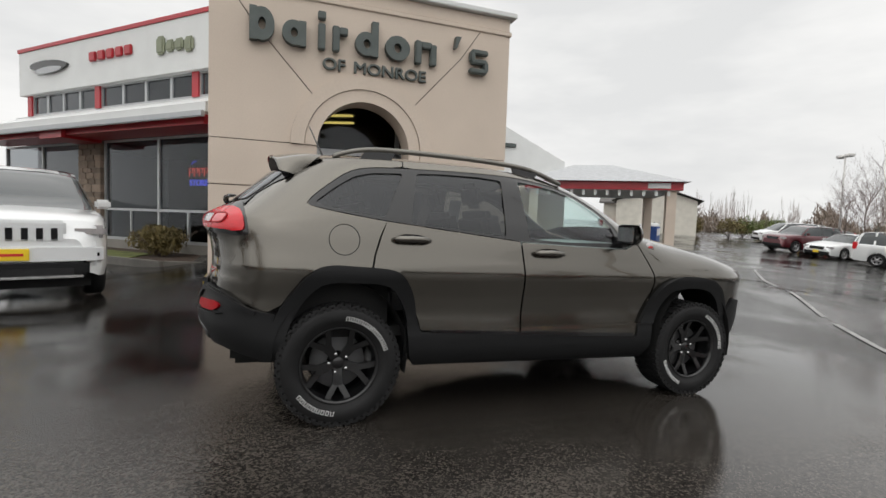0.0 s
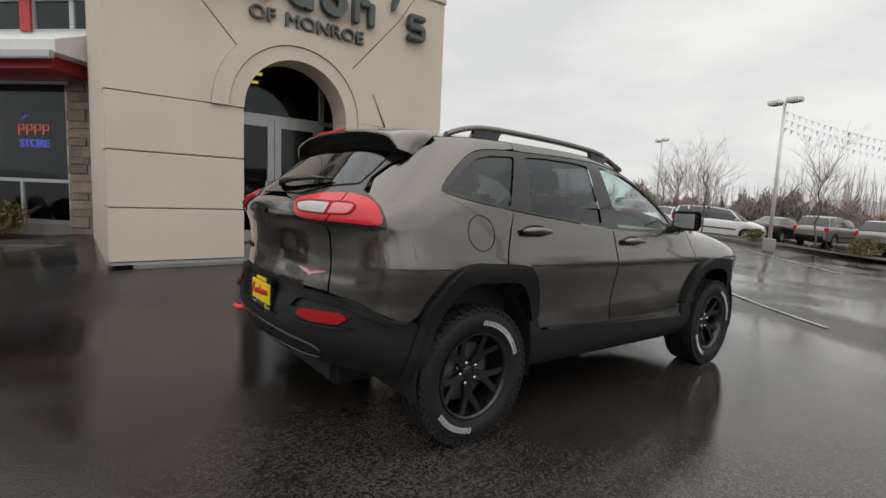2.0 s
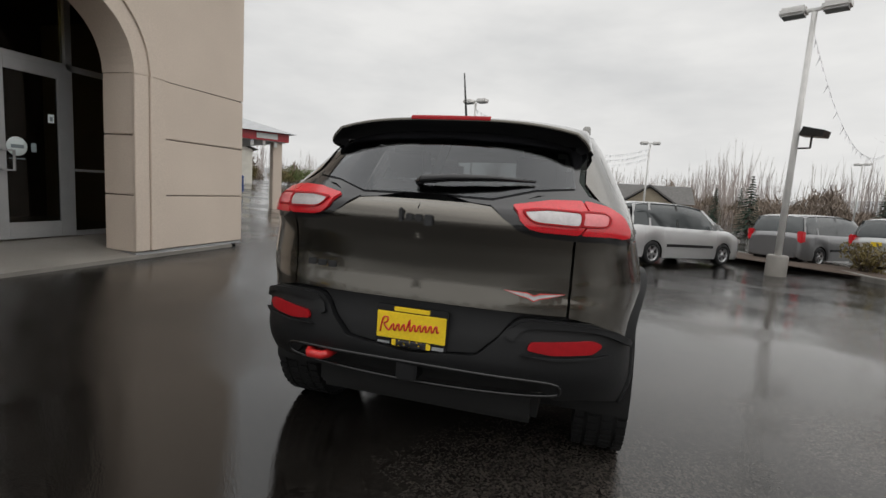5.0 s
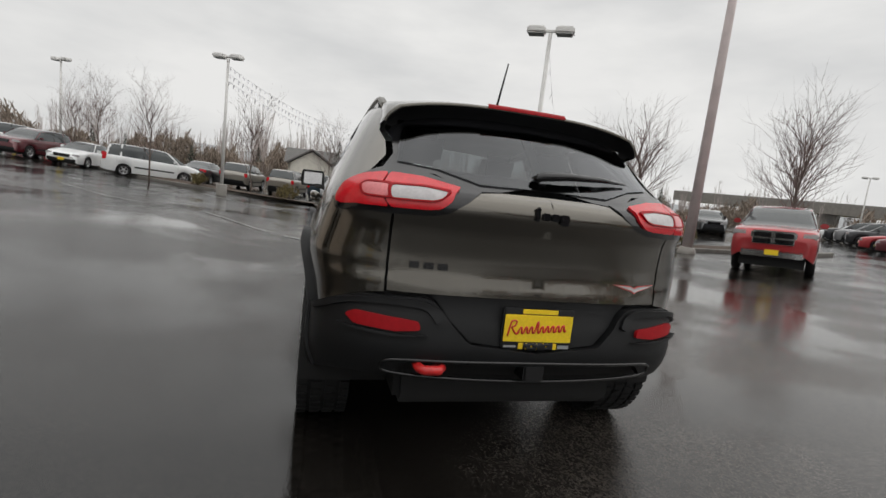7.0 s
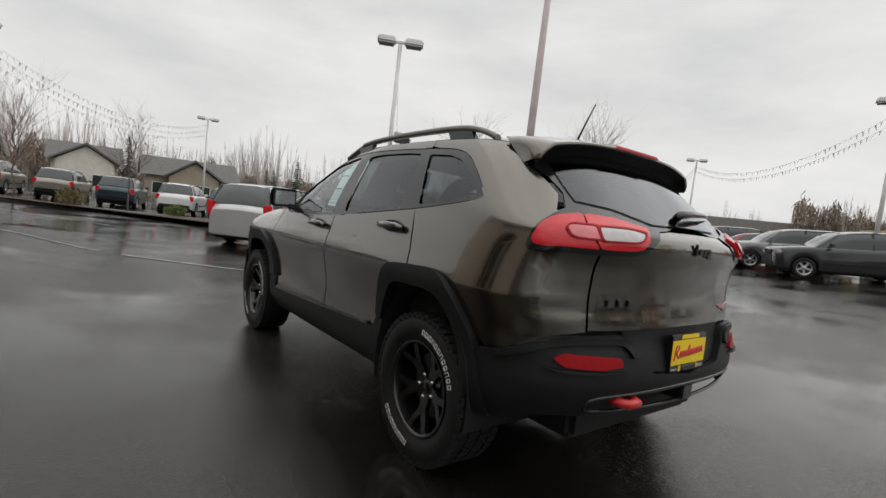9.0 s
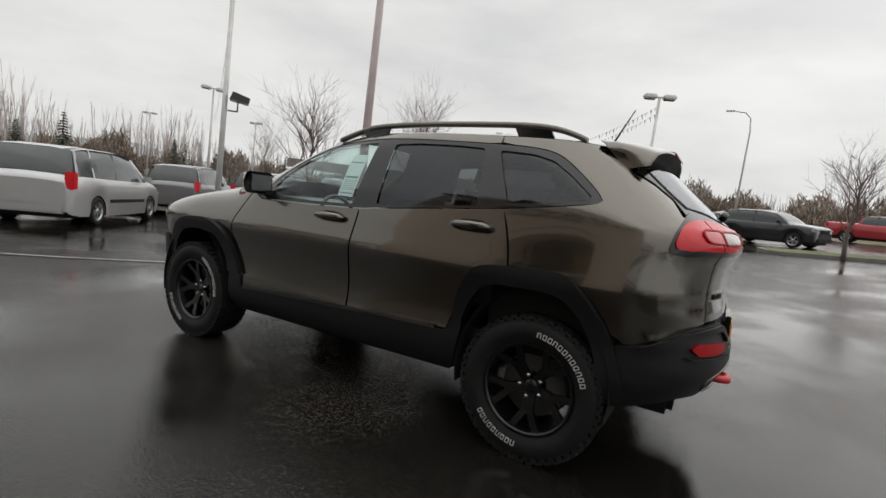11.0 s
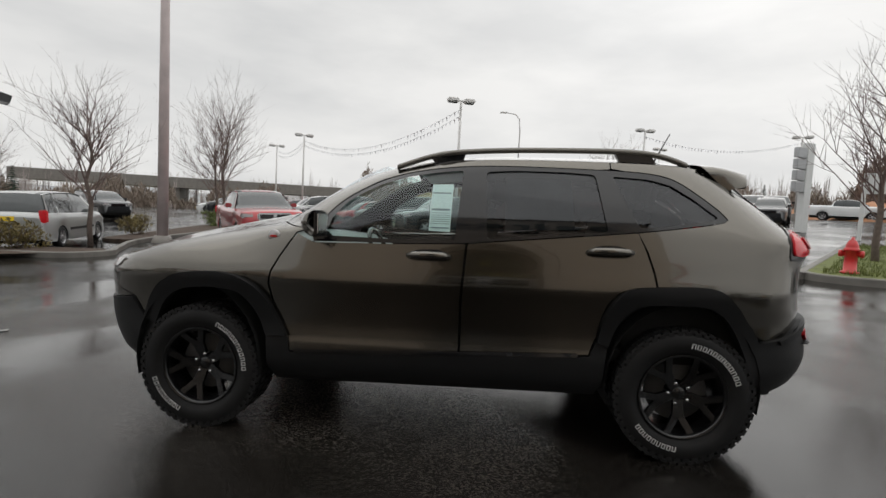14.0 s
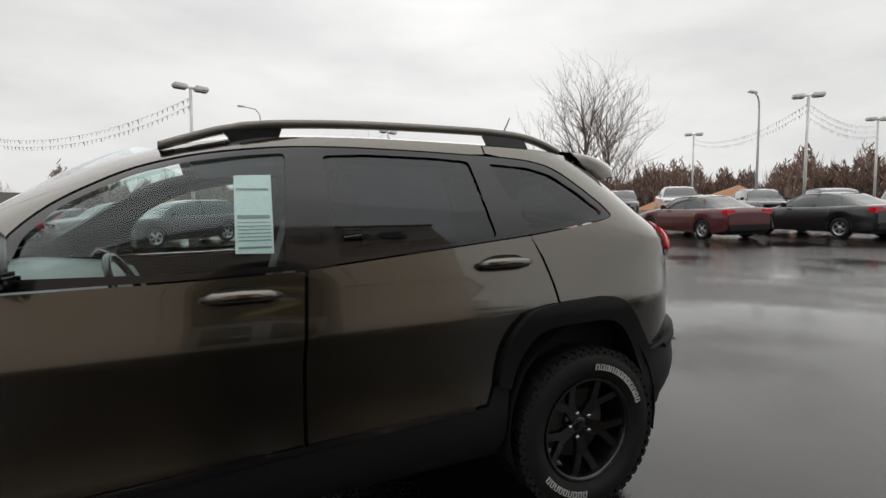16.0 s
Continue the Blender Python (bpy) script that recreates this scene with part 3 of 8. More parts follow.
ROOF_SIDE = [(0.92, 1.200), (0.78, 1.285), (0.64, 1.375), (0.46, 1.478), (0.27, 1.543), (0.03, 1.578), (-0.40, 1.594), (-0.92, 1.590), (-1.30, 1.578), (-1.49, 1.560)]
HOOD_SIDE = [(2.12, 0.93), (2.0, 0.955), (1.8, 0.990), (1.63, 1.045), (1.34, 1.112), (1.05, 1.170), (0.92, 1.200)]


def build_suv():
    """The parked SUV: a shell of panels, glass, lamps, wheels and a plain cabin."""
    car = thing("sport_utility_vehicle", pose(0, 0.006, -0.003, 0, 1.35, 0), "brown-grey compact off-road SUV with black cladding, wet and clean", "car")
    s = SUV
    tail = s.tail

    def add(name, poly, material, off=0.0, gap=0.04, lip=0.012, label="", sides=(1, -1), holes=()):
        if min(p[0] for p in poly) > min(tail(0.02, p[1]) for p in poly) and len(sides) == 2:
            return [part(name, skin(s, poly, holes, off, gap, lip, (sd,)), material, car, label) for sd in sides]
        bm = skin(s, poly, holes, off, gap, lip, sides)
        return part(name, bm, material, car, label)

    def rise(y, z0, z1, k=10):
        """A line at one distance from the middle, from z0 to z1."""
        return [(tail(y, z0 + (z1 - z0) * j / k) - (0.003 if y == 0 else 0), z0 + (z1 - z0) * j / k) for j in range(k + 1)]

    flare_r = [(-0.90, 0.62), (-0.925, 0.76), (-0.985, 0.868), (-1.07, 0.915), (-1.28, 0.930), (-1.44, 0.930), (-1.54, 0.880), (-1.615, 0.79), (-1.69, 0.675), (-1.76, 0.48), (-1.775, 0.40)]
    flare_r_in = [(-0.955, 0.60), (-0.985, 0.70), (-1.05, 0.800), (-1.13, 0.838), (-1.28, 0.846), (-1.42, 0.842), (-1.51, 0.795), (-1.59, 0.68), (-1.65, 0.52), (-1.665, 0.40)]
    flare_f = [(0.80, 0.56), (0.85, 0.66), (0.92, 0.785), (1.01, 0.868), (1.14, 0.905), (1.35, 0.903), (1.50, 0.868), (1.60, 0.775), (1.67, 0.62)]
    flare_f_in = [(0.92, 0.56), (0.97, 0.69), (1.06, 0.800), (1.18, 0.828), (1.32, 0.828), (1.44, 0.800), (1.53, 0.72), (1.585, 0.60)]
    fr, fri, ff, ffi = (spline(q, 5) for q in (flare_r, flare_r_in, flare_f, flare_f_in))

    # dark underlay behind the joints
    belt = spline(BELT, 3)
    under = [(2.6, 0.40), (1.66, 0.40)] + [(p[0], p[1]) for p in ffi[::-1]] + [(0.92, 0.34), (-0.955, 0.34)] + list(fri) + [(-1.70, 0.44)]
    under += rise(0.0, 0.44, 1.15, 14) + [ (-1.64, 1.15), (-1.50, 1.24)] + [(x, z - 0.02) for x, z in belt[::-1]][1:] + [(0.9, 1.12), (1.6, 0.99), (2.1, 0.88), (2.6, 0.86)]
    add("body_underlay", under, M_GAP, -0.032, 0.06, 0.0)

    # painted panels
    g = 0.003
    door_b_lo = 0.505
    front_door = [(0.79, 0.475), (-0.166, 0.508), (-0.168, 0.80), (-0.182, 1.00), (-0.19, 1.112)] + [(x, z - 0.004) for x, z in spline(BELT[:4], 3)[::-1]] + [(0.76, 1.145), (0.80, 1.085), (0.845, 1.01), (0.885, 0.93), (0.90, 0.86), (0.875, 0.72), (0.83, 0.60)]
    add("front_door", grow(front_door, -g), M_PAINT)
    rear_door = [(-0.172, 0.508), (-0.86, 0.545), (-0.885, 0.62)] + [p for p in fr if p[1] > 0.66 and p[0] > -1.17] + [(-1.178, 0.925), (-1.165, 1.00), (-1.13, 1.11), (-1.095, 1.200)]
    rear_door += [(x, z - 0.004) for x, z in spline(BELT[3:7], 3)[::-1]][:-1] + [(-0.196, 1.112), (-0.188, 1.00), (-0.174, 0.80)]
    add("rear_door", grow(rear_door, -g), M_PAINT)
    fender = [(0.835, 0.60), (0.88, 0.72), (0.905, 0.86), (0.89, 0.93), (0.85, 1.01), (0.805, 1.085), (0.765, 1.145), (0.70, 1.165), (0.92, 1.198)] + spline(HOOD_SIDE, 4)[::-1][1:] + [(2.06, 0.86), (1.95, 0.80), (1.75, 0.74), (1.68, 0.62)] + [p for p in ff[::-1] if p[1] > 0.60]
    add("front_fender", grow(fender, -g), M_PAINT)
    roofside = spline(ROOF_SIDE, 4)
    quarter = [p for p in fr if p[0] < -1.185 and p[1] > 0.69] + [(-1.75, 0.660), (-1.85, 0.680), (-1.90, 0.720), (tail(0.70, 0.762), 0.762), *rise(0.611, 0.780, 1.12), (-1.96, 1.235), (-1.885, 1.25), (-1.835, 1.32),
               (-1.74, 1.385), (-1.64, 1.437), (-1.56, 1.50), (-1.50, 1.556)]
    quarter += [p for p in roofside[::-1] if -1.49 < p[0] < -1.0] + [(-0.97, 1.588), (-0.97, 1.549)] + [p for p in spline(DLO_TOP, 3) if p[0] < -0.975] + [(-1.535, 1.270), (-1.50, 1.262)] + [(x, z - 0.004) for x, z in spline(BELT[6:], 3)[::-1]][1:] + [(-1.135, 1.11), (-1.17, 1.00), (-1.183, 0.93)]
    add("quarter_panel", grow(quarter, -g), M_PAINT)
    cant = [p for p in roofside if p[0] > -0.965] + [(-0.966, 1.588), (-0.966, 1.547)] + [p for p in spline(DLO_TOP, 3)[::-1] if -0.96 < p[0] < 0.63] + [(0.665, 1.15), (0.70, 1.168)]
    add("roof_pillar", cant, M_PAINT, 0.0, 0.03)
    gate = [(tail(0.3, 0.792), 0.792)] + rise(0.604, 0.788, 1.10) + [ (tail(0.44, 1.112), 1.112), (tail(0.36, 1.150), 1.150), (tail(0.30, 1.195), 1.195), (tail(0.2, 1.205), 1.205)] + rise(0.0, 1.207, 0.794)
    add("tailgate", gate, M_PAINT, 0.0, 0.03)

    # glass
    add("window_trim", [(0.665, 1.104)] + [(0.655, 1.15)] + spline(DLO_TOP, 3)[1:] + [(-1.535, 1.270)] + [(x, z) for x, z in belt[::-1]], M_BLACK, -0.004, 0.03, 0.0, "gloss black window surround",
        holes=(rounded([(0.60, 1.135), (0.575, 1.25), (0.50, 1.338), (0.40, 1.398), (0.30, 1.445), (0.15, 1.487), (-0.02, 1.513), (-0.155, 1.525), (-0.125, 1.134), (0.2, 1.126)], 0.02, 2),
               rounded([(-0.30, 1.146), (-0.285, 1.52), (-0.45, 1.530), (-0.72, 1.526), (-0.885, 1.515), (-0.94, 1.202), (-0.7, 1.182)], 0.02, 2),
               rounded([(-1.105, 1.226), (-0.975, 1.508), (-1.17, 1.494), (-1.28, 1.464), (-1.39, 1.392), (-1.508, 1.296), (-1.485, 1.280), (-1.30, 1.250)], 0.02, 2)))
    fw = rounded([(0.605, 1.130), (0.58, 1.252), (0.503, 1.342), (0.40, 1.402), (0.30, 1.449), (0.15, 1.491), (-0.02, 1.517), (-0.16, 1.529), (-0.12, 1.130), (0.2, 1.122)], 0.02, 2)
    rw = rounded([(-0.295, 1.142), (-0.28, 1.524), (-0.45, 1.534), (-0.72, 1.530), (-0.89, 1.519), (-0.945, 1.198), (-0.7, 1.178)], 0.02, 2)
    qw = rounded([(-1.10, 1.222), (-0.97, 1.512), (-1.17, 1.498), (-1.283, 1.468), (-1.393, 1.395), (-1.513, 1.294), (-1.485, 1.276), (-1.30, 1.246)], 0.02, 2)
    add("front_window", fw, M_GLASS, -0.013, 0.05, 0.0, "clear front door window")
    add("rear_window", rw, M_GLASS_DARK, -0.013, 0.05, 0.0, "dark tinted rear door window")
    add("quarter_window", qw, M_GLASS_DARK, -0.013, 0.05, 0.0, "dark tinted quarter window")
    glass_edge = [(tail(0.2, 1.211), 1.211), (tail(0.30, 1.203), 1.203), (tail(0.36, 1.215), 1.215), (tail(0.45, 1.255), 1.255), (tail(0.60, 1.268), 1.268), (-1.90, 1.262), (-1.845, 1.328), (-1.75, 1.392), (-1.645, 1.446), (-1.57, 1.506), (-1.53, 1.54), (tail(0.4, 1.545), 1.545)] + rise(0.0, 1.545, 1.213, 8)[:-1]
    add("liftgate_surround", glass_edge, M_BLACK, -0.003, 0.035, 0.01, "gloss black liftgate surround",
        holes=([(tail(0.28, 1.232), 1.232), (tail(0.44, 1.278), 1.278), (tail(0.585, 1.295), 1.295), (tail(0.575, 1.35), 1.35), (tail(0.56, 1.41), 1.41), (tail(0.54, 1.46), 1.46), (tail(0.3, 1.48), 1.48)] + rise(0.02, 1.49, 1.235, 5),))
    add("liftgate_window", [(tail(0.28, 1.228), 1.228), (tail(0.44, 1.274), 1.274), (tail(0.59, 1.292), 1.292), (tail(0.58, 1.35), 1.35), (tail(0.565, 1.41), 1.41), (tail(0.545, 1.464), 1.464), (tail(0.3, 1.484), 1.484)] + rise(0.0, 1.494, 1.232, 6), M_GLASS_DARK, 0.003, 0.03, 0.0, "dark tinted rear window")

    # tail lamps: black housing, red lens, clear strip
    def band(rows):
        return [(tail(y, z) if y < 1 else -y, z) for y, z in rows]
    housing = band([(0.27, 1.206), (0.33, 1.160), (0.40, 1.112), (0.46, 1.094), (0.63, 1.086), (0.72, 1.088), (1.93, 1.078), (1.868, 1.082), (1.858, 1.10), (1.872, 1.17), (1.895, 1.250), (1.91, 1.262), (0.62, 1.272), (0.50, 1.258), (0.40, 1.228)])
    add("lamp_housing", rounded(housing, 0.012, 2), M_BLACK, 0.004, 0.025, 0.02)
    inner = band([(0.362, 1.200), (0.40, 1.150), (0.435, 1.124), (0.48, 1.117), (0.617, 1.113), (0.617, 1.234), (0.50, 1.228)])
    outer = band([(0.624, 1.113), (0.74, 1.111), (1.93, 1.104), (1.885, 1.108), (1.878, 1.13), (1.888, 1.185), (1.904, 1.218), (1.93, 1.226), (0.624, 1.235)])
    inner_strip = band([(0.415, 1.176), (0.440, 1.154), (0.47, 1.146), (0.615, 1.142), (0.615, 1.182), (0.50, 1.184)])
    outer_strip = band([(0.626, 1.144), (0.70, 1.145), (0.715, 1.150), (0.718, 1.176), (0.705, 1.184), (0.626, 1.184)])
    for edge, strip in ((inner, inner_strip), (outer, outer_strip)):
        for sd in (1, -1):
            lamp = add("tail_lamp", rounded(edge, 0.012, 3), M_RED_LENS, 0.014, 0.02, 0.02, "red tail lamp with a clear strip", (sd,))
            rim = skin(s, rounded(grow(strip, 0.006), 0.012, 2), (rounded(strip, 0.010, 2),), 0.0205, 0.02, 0.008, (sd,))
            part("strip_edge", rim, M_RED_DARK, lamp, "dark red edge round the clear strip")
            part("reversing_lens", skin(s, rounded(strip, 0.010, 2), (), 0.018, 0.02, 0.01, (sd,)), M_CLEAR_LENS if strip is inner_strip else M_PINK_LENS, lamp, "clear lamp strip" if strip is inner_strip else "pale red lamp strip")

    # black lower bumper, cladding and wheel-arch flares
    bump = [(-1.77, 0.40), (-1.762, 0.48), (-1.70, 0.66), (-1.76, 0.664), (-1.85, 0.684), (-1.90, 0.723), (tail(0.70, 0.765), 0.765), (tail(0.50, 0.775), 0.775), (tail(0.43, 0.772), 0.772), (tail(0.36, 0.69), 0.69), (tail(0.28, 0.612), 0.612)] + rise(0.0, 0.588, 0.540, 3) + [ (tail(0.50, 0.535), 0.535), (tail(0.58, 0.455), 0.455), (tail(0.70, 0.46), 0.46), (-1.90, 0.44)]
    add("rear_bumper", rounded(bump, 0.02, 2), M_PLASTIC, 0.02, 0.035, 0.05, "dark grey plastic rear bumper")
    recess = [(tail(0.445, 0.796), 0.796), (tail(0.355, 0.695), 0.695), (tail(0.275, 0.62), 0.62)] + rise(0.0, 0.592, 0.798, 6)
    add("plate_recess", recess, M_PLASTIC, -0.010, 0.04, 0.0)
    for sd in (1, -1):
        add("reflector", rounded([(tail(0.465, 0.652), 0.652), (tail(0.475, 0.684), 0.684), (tail(0.70, 0.698), 0.698), (tail(0.735, 0.680), 0.680), (tail(0.70, 0.648), 0.648), (tail(0.56, 0.640), 0.640)], 0.012, 2), M_RED_DARK, 0.034, 0.02, 0.02, "red bumper reflector", (sd,))
        ridge = spline([(-1.80, 0.672), (-1.90, 0.716), (tail(0.72, 0.752), 0.752), (tail(0.56, 0.766), 0.766), (tail(0.44, 0.760), 0.760), (tail(0.385, 0.69), 0.69)], 4)
        under_ridge = spline([(tail(0.41, 0.68), 0.68), (tail(0.46, 0.728), 0.728), (tail(0.56, 0.738), 0.738), (tail(0.70, 0.728), 0.728), (-1.91, 0.690), (-1.81, 0.652)], 4)
        add("bumper_ridge", ridge + under_ridge, M_PLASTIC, 0.036, 0.02, 0.02, "", (sd,))
        add("reflector_shelf", rounded([(tail(0.44, 0.634), 0.634), (tail(0.56, 0.622), 0.622), (tail(0.72, 0.630), 0.630), (tail(0.755, 0.645), 0.645), (tail(0.72, 0.640), 0.640), (tail(0.56, 0.633), 0.633)], 0.004, 2), M_PLASTIC, 0.044, 0.02, 0.03, "", (sd,))
    add("rear_flare", fr + fri[::-1], M_PLASTIC, 0.032, 0.03, 0.06, "dark grey plastic wheel-arch flare")
    add("front_flare", ff + ffi[::-1], M_PLASTIC, 0.032, 0.03, 0.06, "dark grey plastic wheel-arch flare")
    sill = [(0.925, 0.555), (0.80, 0.555), (0.79, 0.470), (-0.86, 0.538), (-0.895, 0.615), (-0.955, 0.60), (-0.93, 0.40), (-0.90, 0.335), (0.88, 0.305), (0.92, 0.40)]
    add("sill_cladding", sill, M_PLASTIC, 0.012, 0.04, 0.05, "dark grey plastic sill cladding")
    add("sill_strip", [(0.76, 0.490), (-0.80, 0.551), (-0.80, 0.532), (0.76, 0.466)], M_BLACK, 0.016, 0.04, 0.01)
    fb = [(1.59, 0.60), (1.60, 0.42), (1.75, 0.34), (2.6, 0.34), (2.6, 0.72), (2.02, 0.70), (1.76, 0.735), (1.68, 0.62)]
    add("front_bumper", fb, M_PLASTIC, 0.012, 0.05, 0.04, "dark grey plastic front bumper")
    add("front_fascia", [(2.02, 0.705), (2.6, 0.725), (2.6, 0.90), (2.10, 0.90), (2.06, 0.855), (1.95, 0.795), (1.77, 0.742)], M_PAINT, 0.0, 0.05, 0.02)
    for sd in (1, -1):
        add("headlamp", rounded([(1.84, 0.958), (2.02, 0.93), (2.16, 0.915), (2.16, 0.89), (2.0, 0.885), (1.88, 0.91)], 0.012, 2), M_CLEAR_LENS, 0.006, 0.025, 0.02, "slim clear headlamp", (sd,))

    # roof, bonnet, windscreen
    bm = bmesh.new()
    rows = []
    edge = [p for p in spline(ROOF_SIDE, 4) if p[0] < 0.28] + [(-1.53, 1.548), (-1.57, 1.534)]
    for x, ze in edge:
        ye = s.flank(max(x, -1.49), ze) + 0.001
        zc = curve_at([(-1.6, 1.602), (-1.4, 1.632), (-0.9, 1.655), (-0.4, 1.655), (0.0, 1.637), (0.27, 1.603)], x)
        rows.append([(x, ye * k / 12, ze + (zc - ze) * (1 - abs(k / 12) ** 2.6)) for k in range(-12, 13)])
    sheet(bm, rows)
    part("roof", bm, M_PAINT, car)
    bm = bmesh.new()
    rows = []
    for x, z in spline(HOOD_SIDE, 3):
        ye = s.flank(x, z)
        rows.append([(x + 0.03 * (1 - (k / 10) ** 2), ye * k / 10, z + (0.055 * (1 - abs(k / 10) ** 2.2) + 0.012 * math.exp(-((abs(k / 10) - 0.62) / 0.12) ** 2)) * min(1, (2.2 - x) / 0.4)) for k in range(-10, 11)])
    sheet(bm, rows)
    part("bonnet", bm, M_PAINT, car)
    bm = bmesh.new()
    rows = []
    for j in range(9):
        t = j / 8
        x0, z0 = 0.92 + (0.27 - 0.92) * t, SMOOTH([(-a, b) for a, b in ROOF_SIDE], -(0.92 + (0.27 - 0.92) * t))
        ye = s.flank(x0, z0)
        rows.append([(x0 + (0.10 + 0.05 * t) * (1 - (k / 10) ** 2), ye * k / 10, z0 + 0.05 * t * (1 - (k / 10) ** 2)) for k in range(-10, 11)])
    sheet(bm, rows)
    part("windscreen", bm, M_GLASS, car, "clear windscreen")
    # roof spoiler wrapped down both sides, with its dark underside and brake light
    seam = [(1.38, -1.745), (1.437, -1.642), (1.50, -1.562), (1.565, -1.497)]
    top, low = [], []
    for k in range(-20, 21):
        q, sg = abs(k) / 20, -1 if k < 0 else 1
        if q <= 0.7:
            f = q / 0.7
            y = 0.575 * f
            front = (-1.47, 0.62 * f, 1.626 - 0.045 * f ** 2.6)
            back = (-1.772 + 0.035 * f ** 2.5, y, 1.586 - 0.046 * f ** 3.2)
        else:
            f = (q - 0.7) / 0.3
            zf = 1.575 - 0.125 * f
            xf = SMOOTH(seam, zf) if zf < 1.565 else -1.49
            front = (xf + 0.004, max(0.625, s.flank(xf, zf)) + 0.0015 if f > 0 else 0.625, zf)
            back = (-1.737 + 0.025 * f, 0.575 + 0.058 * math.sin(0.5 * math.pi * f), 1.540 - 0.070 * f)
        rows = [tuple(a + (b - a) * w + c for a, b, c in zip(front, back, (0, 0.012 * 4 * w * (1 - w) * (q > 0.7), 0.012 * 4 * w * (1 - w) * (q <= 0.85)))) for w in (0, 0.25, 0.5, 0.75, 0.94, 1.0)]
        rows.append((back[0] + 0.004, back[1] - 0.006, back[2] - 0.010))
        top.append([(a, sg * b, c) for a, b, c in rows])
        a, b, c = rows[-1]
        low.append([(a, sg * b, c), (a + 0.05, sg * b * 0.985, c - 0.022 * (1 - q)), (-1.66 + 0.01 * q, sg * min(b, 0.60) * 0.95, min(c, 1.50) - 0.012)])
    bm = bmesh.new()
    sheet(bm, top)
    sp = part("roof_spoiler", bm, M_PAINT, car)
    bm = bmesh.new()
    sheet(bm, low)
    part("spoiler_underside", bm, M_PLASTIC, sp, "black spoiler underside")
    bm = bmesh.new()
    sheet(bm, [[(-1.738 + d, 0.19 * k / 8, z - 0.001 * abs(k / 8) ** 2) for d, z in ((0.0, 1.604), (-0.022, 1.6005), (-0.036, 1.590), (-0.037, 1.580))] for k in range(-8, 9)])
    part("brake_light", bm, M_RED_DARK, sp, "red high-level brake light")
    # roof rails
    for sd in (1, -1):
        rail = [(0.25, 1.550), (0.17, 1.578), (0.06, 1.613), (-0.04, 1.632), (-0.20, 1.648), (-0.50, 1.660), (-0.91, 1.662), (-1.12, 1.656), (-1.24, 1.641), (-1.33, 1.616), (-1.40, 1.588)]
        pts = spline(rail, 4)
        bm = bmesh.new()
        rings = []
        for x, z in pts:
            rings.append([bm.verts.new((x, sd * (0.605 - 0.015 * (x > 0)) + dy, z + dz)) for dy, dz in ((-0.018, -0.020), (0.018, -0.020), (0.020, -0.002), (0.010, 0.009), (-0.010, 0.009), (-0.020, -0.002))])
        for a, b in zip(rings, rings[1:]):
            for i in range(6):
                f = bm.faces.new((a[i], a[(i + 1) % 6], b[(i + 1) % 6], b[i]))
                f.smooth = True
        bm.faces.new(rings[0])
        bm.faces.new(rings[-1][::-1])
        bmesh.ops.recalc_face_normals(bm, faces=bm.faces)
        rr = part("roof_rail", bm, M_RAIL, car, "dark grey raised roof rail")
        for foot in ([(0.02, 1.57), (0.05, 1.602), (-0.08, 1.632), (-0.16, 1.636), (-0.14, 1.575)], [(-1.04, 1.58), (-1.00, 1.650), (-1.20, 1.640), (-1.24, 1.575)]):
            bm = bmesh.new()
            prism(bm, foot, sd * 0.603 - 0.014, sd * 0.603 + 0.014)
            part("rail_foot", bm, M_BLACK, rr)
    # antenna
    bm = bmesh.new()
    tube(bm, [(-1.38, 0.02, 1.625), (-1.395, 0.02, 1.655), (-1.50, 0.02, 1.86)], [0.016, 0.007, 0.0035], 8)
    part("antenna", bm, M_BLACK, car, "black whip aerial")
    # rear wiper
    bm = bmesh.new()
    def on_gate(y, z, o):
        p = s.at(tail(y, z), z) + s.normal(tail(y, z), z) * o
        return Vector((p.x, math.copysign(p.y, y), p.z))
    tube(bm, [on_gate(0.045, 1.262, 0.012), on_gate(0.02, 1.266, 0.032), on_gate(-0.10, 1.276, 0.036), on_gate(-0.28, 1.288, 0.030), on_gate(-0.43, 1.296, 0.016)], [0.018, 0.020, 0.017, 0.012, 0.005], 10)
    part("rear_wiper", bm, M_BLACK, car, "black rear wiper")
    # plain badges
    bm = bmesh.new()
    for y0, y1, z0, z1 in ((0.075, 0.055, 1.112, 1.168), (0.045, 0.012, 1.118, 1.148), (0.006, -0.026, 1.118, 1.148), (-0.032, -0.070, 1.104, 1.148)):
        p = on_gate((y0 + y1) / 2 + 1e-4, (z0 + z1) / 2, 0.004)
        box(bm, p.x - 0.006, p.x + 0.004, y1, y0, z0, z1, 0.004)
    part("badge", bm, M_BLACK, car, "dark plain emblem shapes")
    for name, grow_by, o, m in (("model_badge", 0.004, 0.002, M_RED_PAINT), ("badge_face", 0.0, 0.0045, M_CLEAR_LENS)):
        bm = bmesh.new()
        wing = grow([(-0.365, 0.874), (-0.45, 0.868), (-0.475, 0.858), (-0.50, 0.868), (-0.585, 0.874), (-0.53, 0.859), (-0.497, 0.852), (-0.475, 0.842), (-0.453, 0.852), (-0.42, 0.859)], grow_by)
        ring = [bm.verts.new(on_gate(y, z, o + 0.002)) for y, z in wing]
        back = [bm.verts.new(on_gate(y, z, -0.002)) for y, z in wing]
        bm.faces.new(ring)
        for a in range(len(ring)):
            bm.faces.new((ring[a - 1], ring[a], back[a], back[a - 1]))
        bmesh.ops.recalc_face_normals(bm, faces=bm.faces)
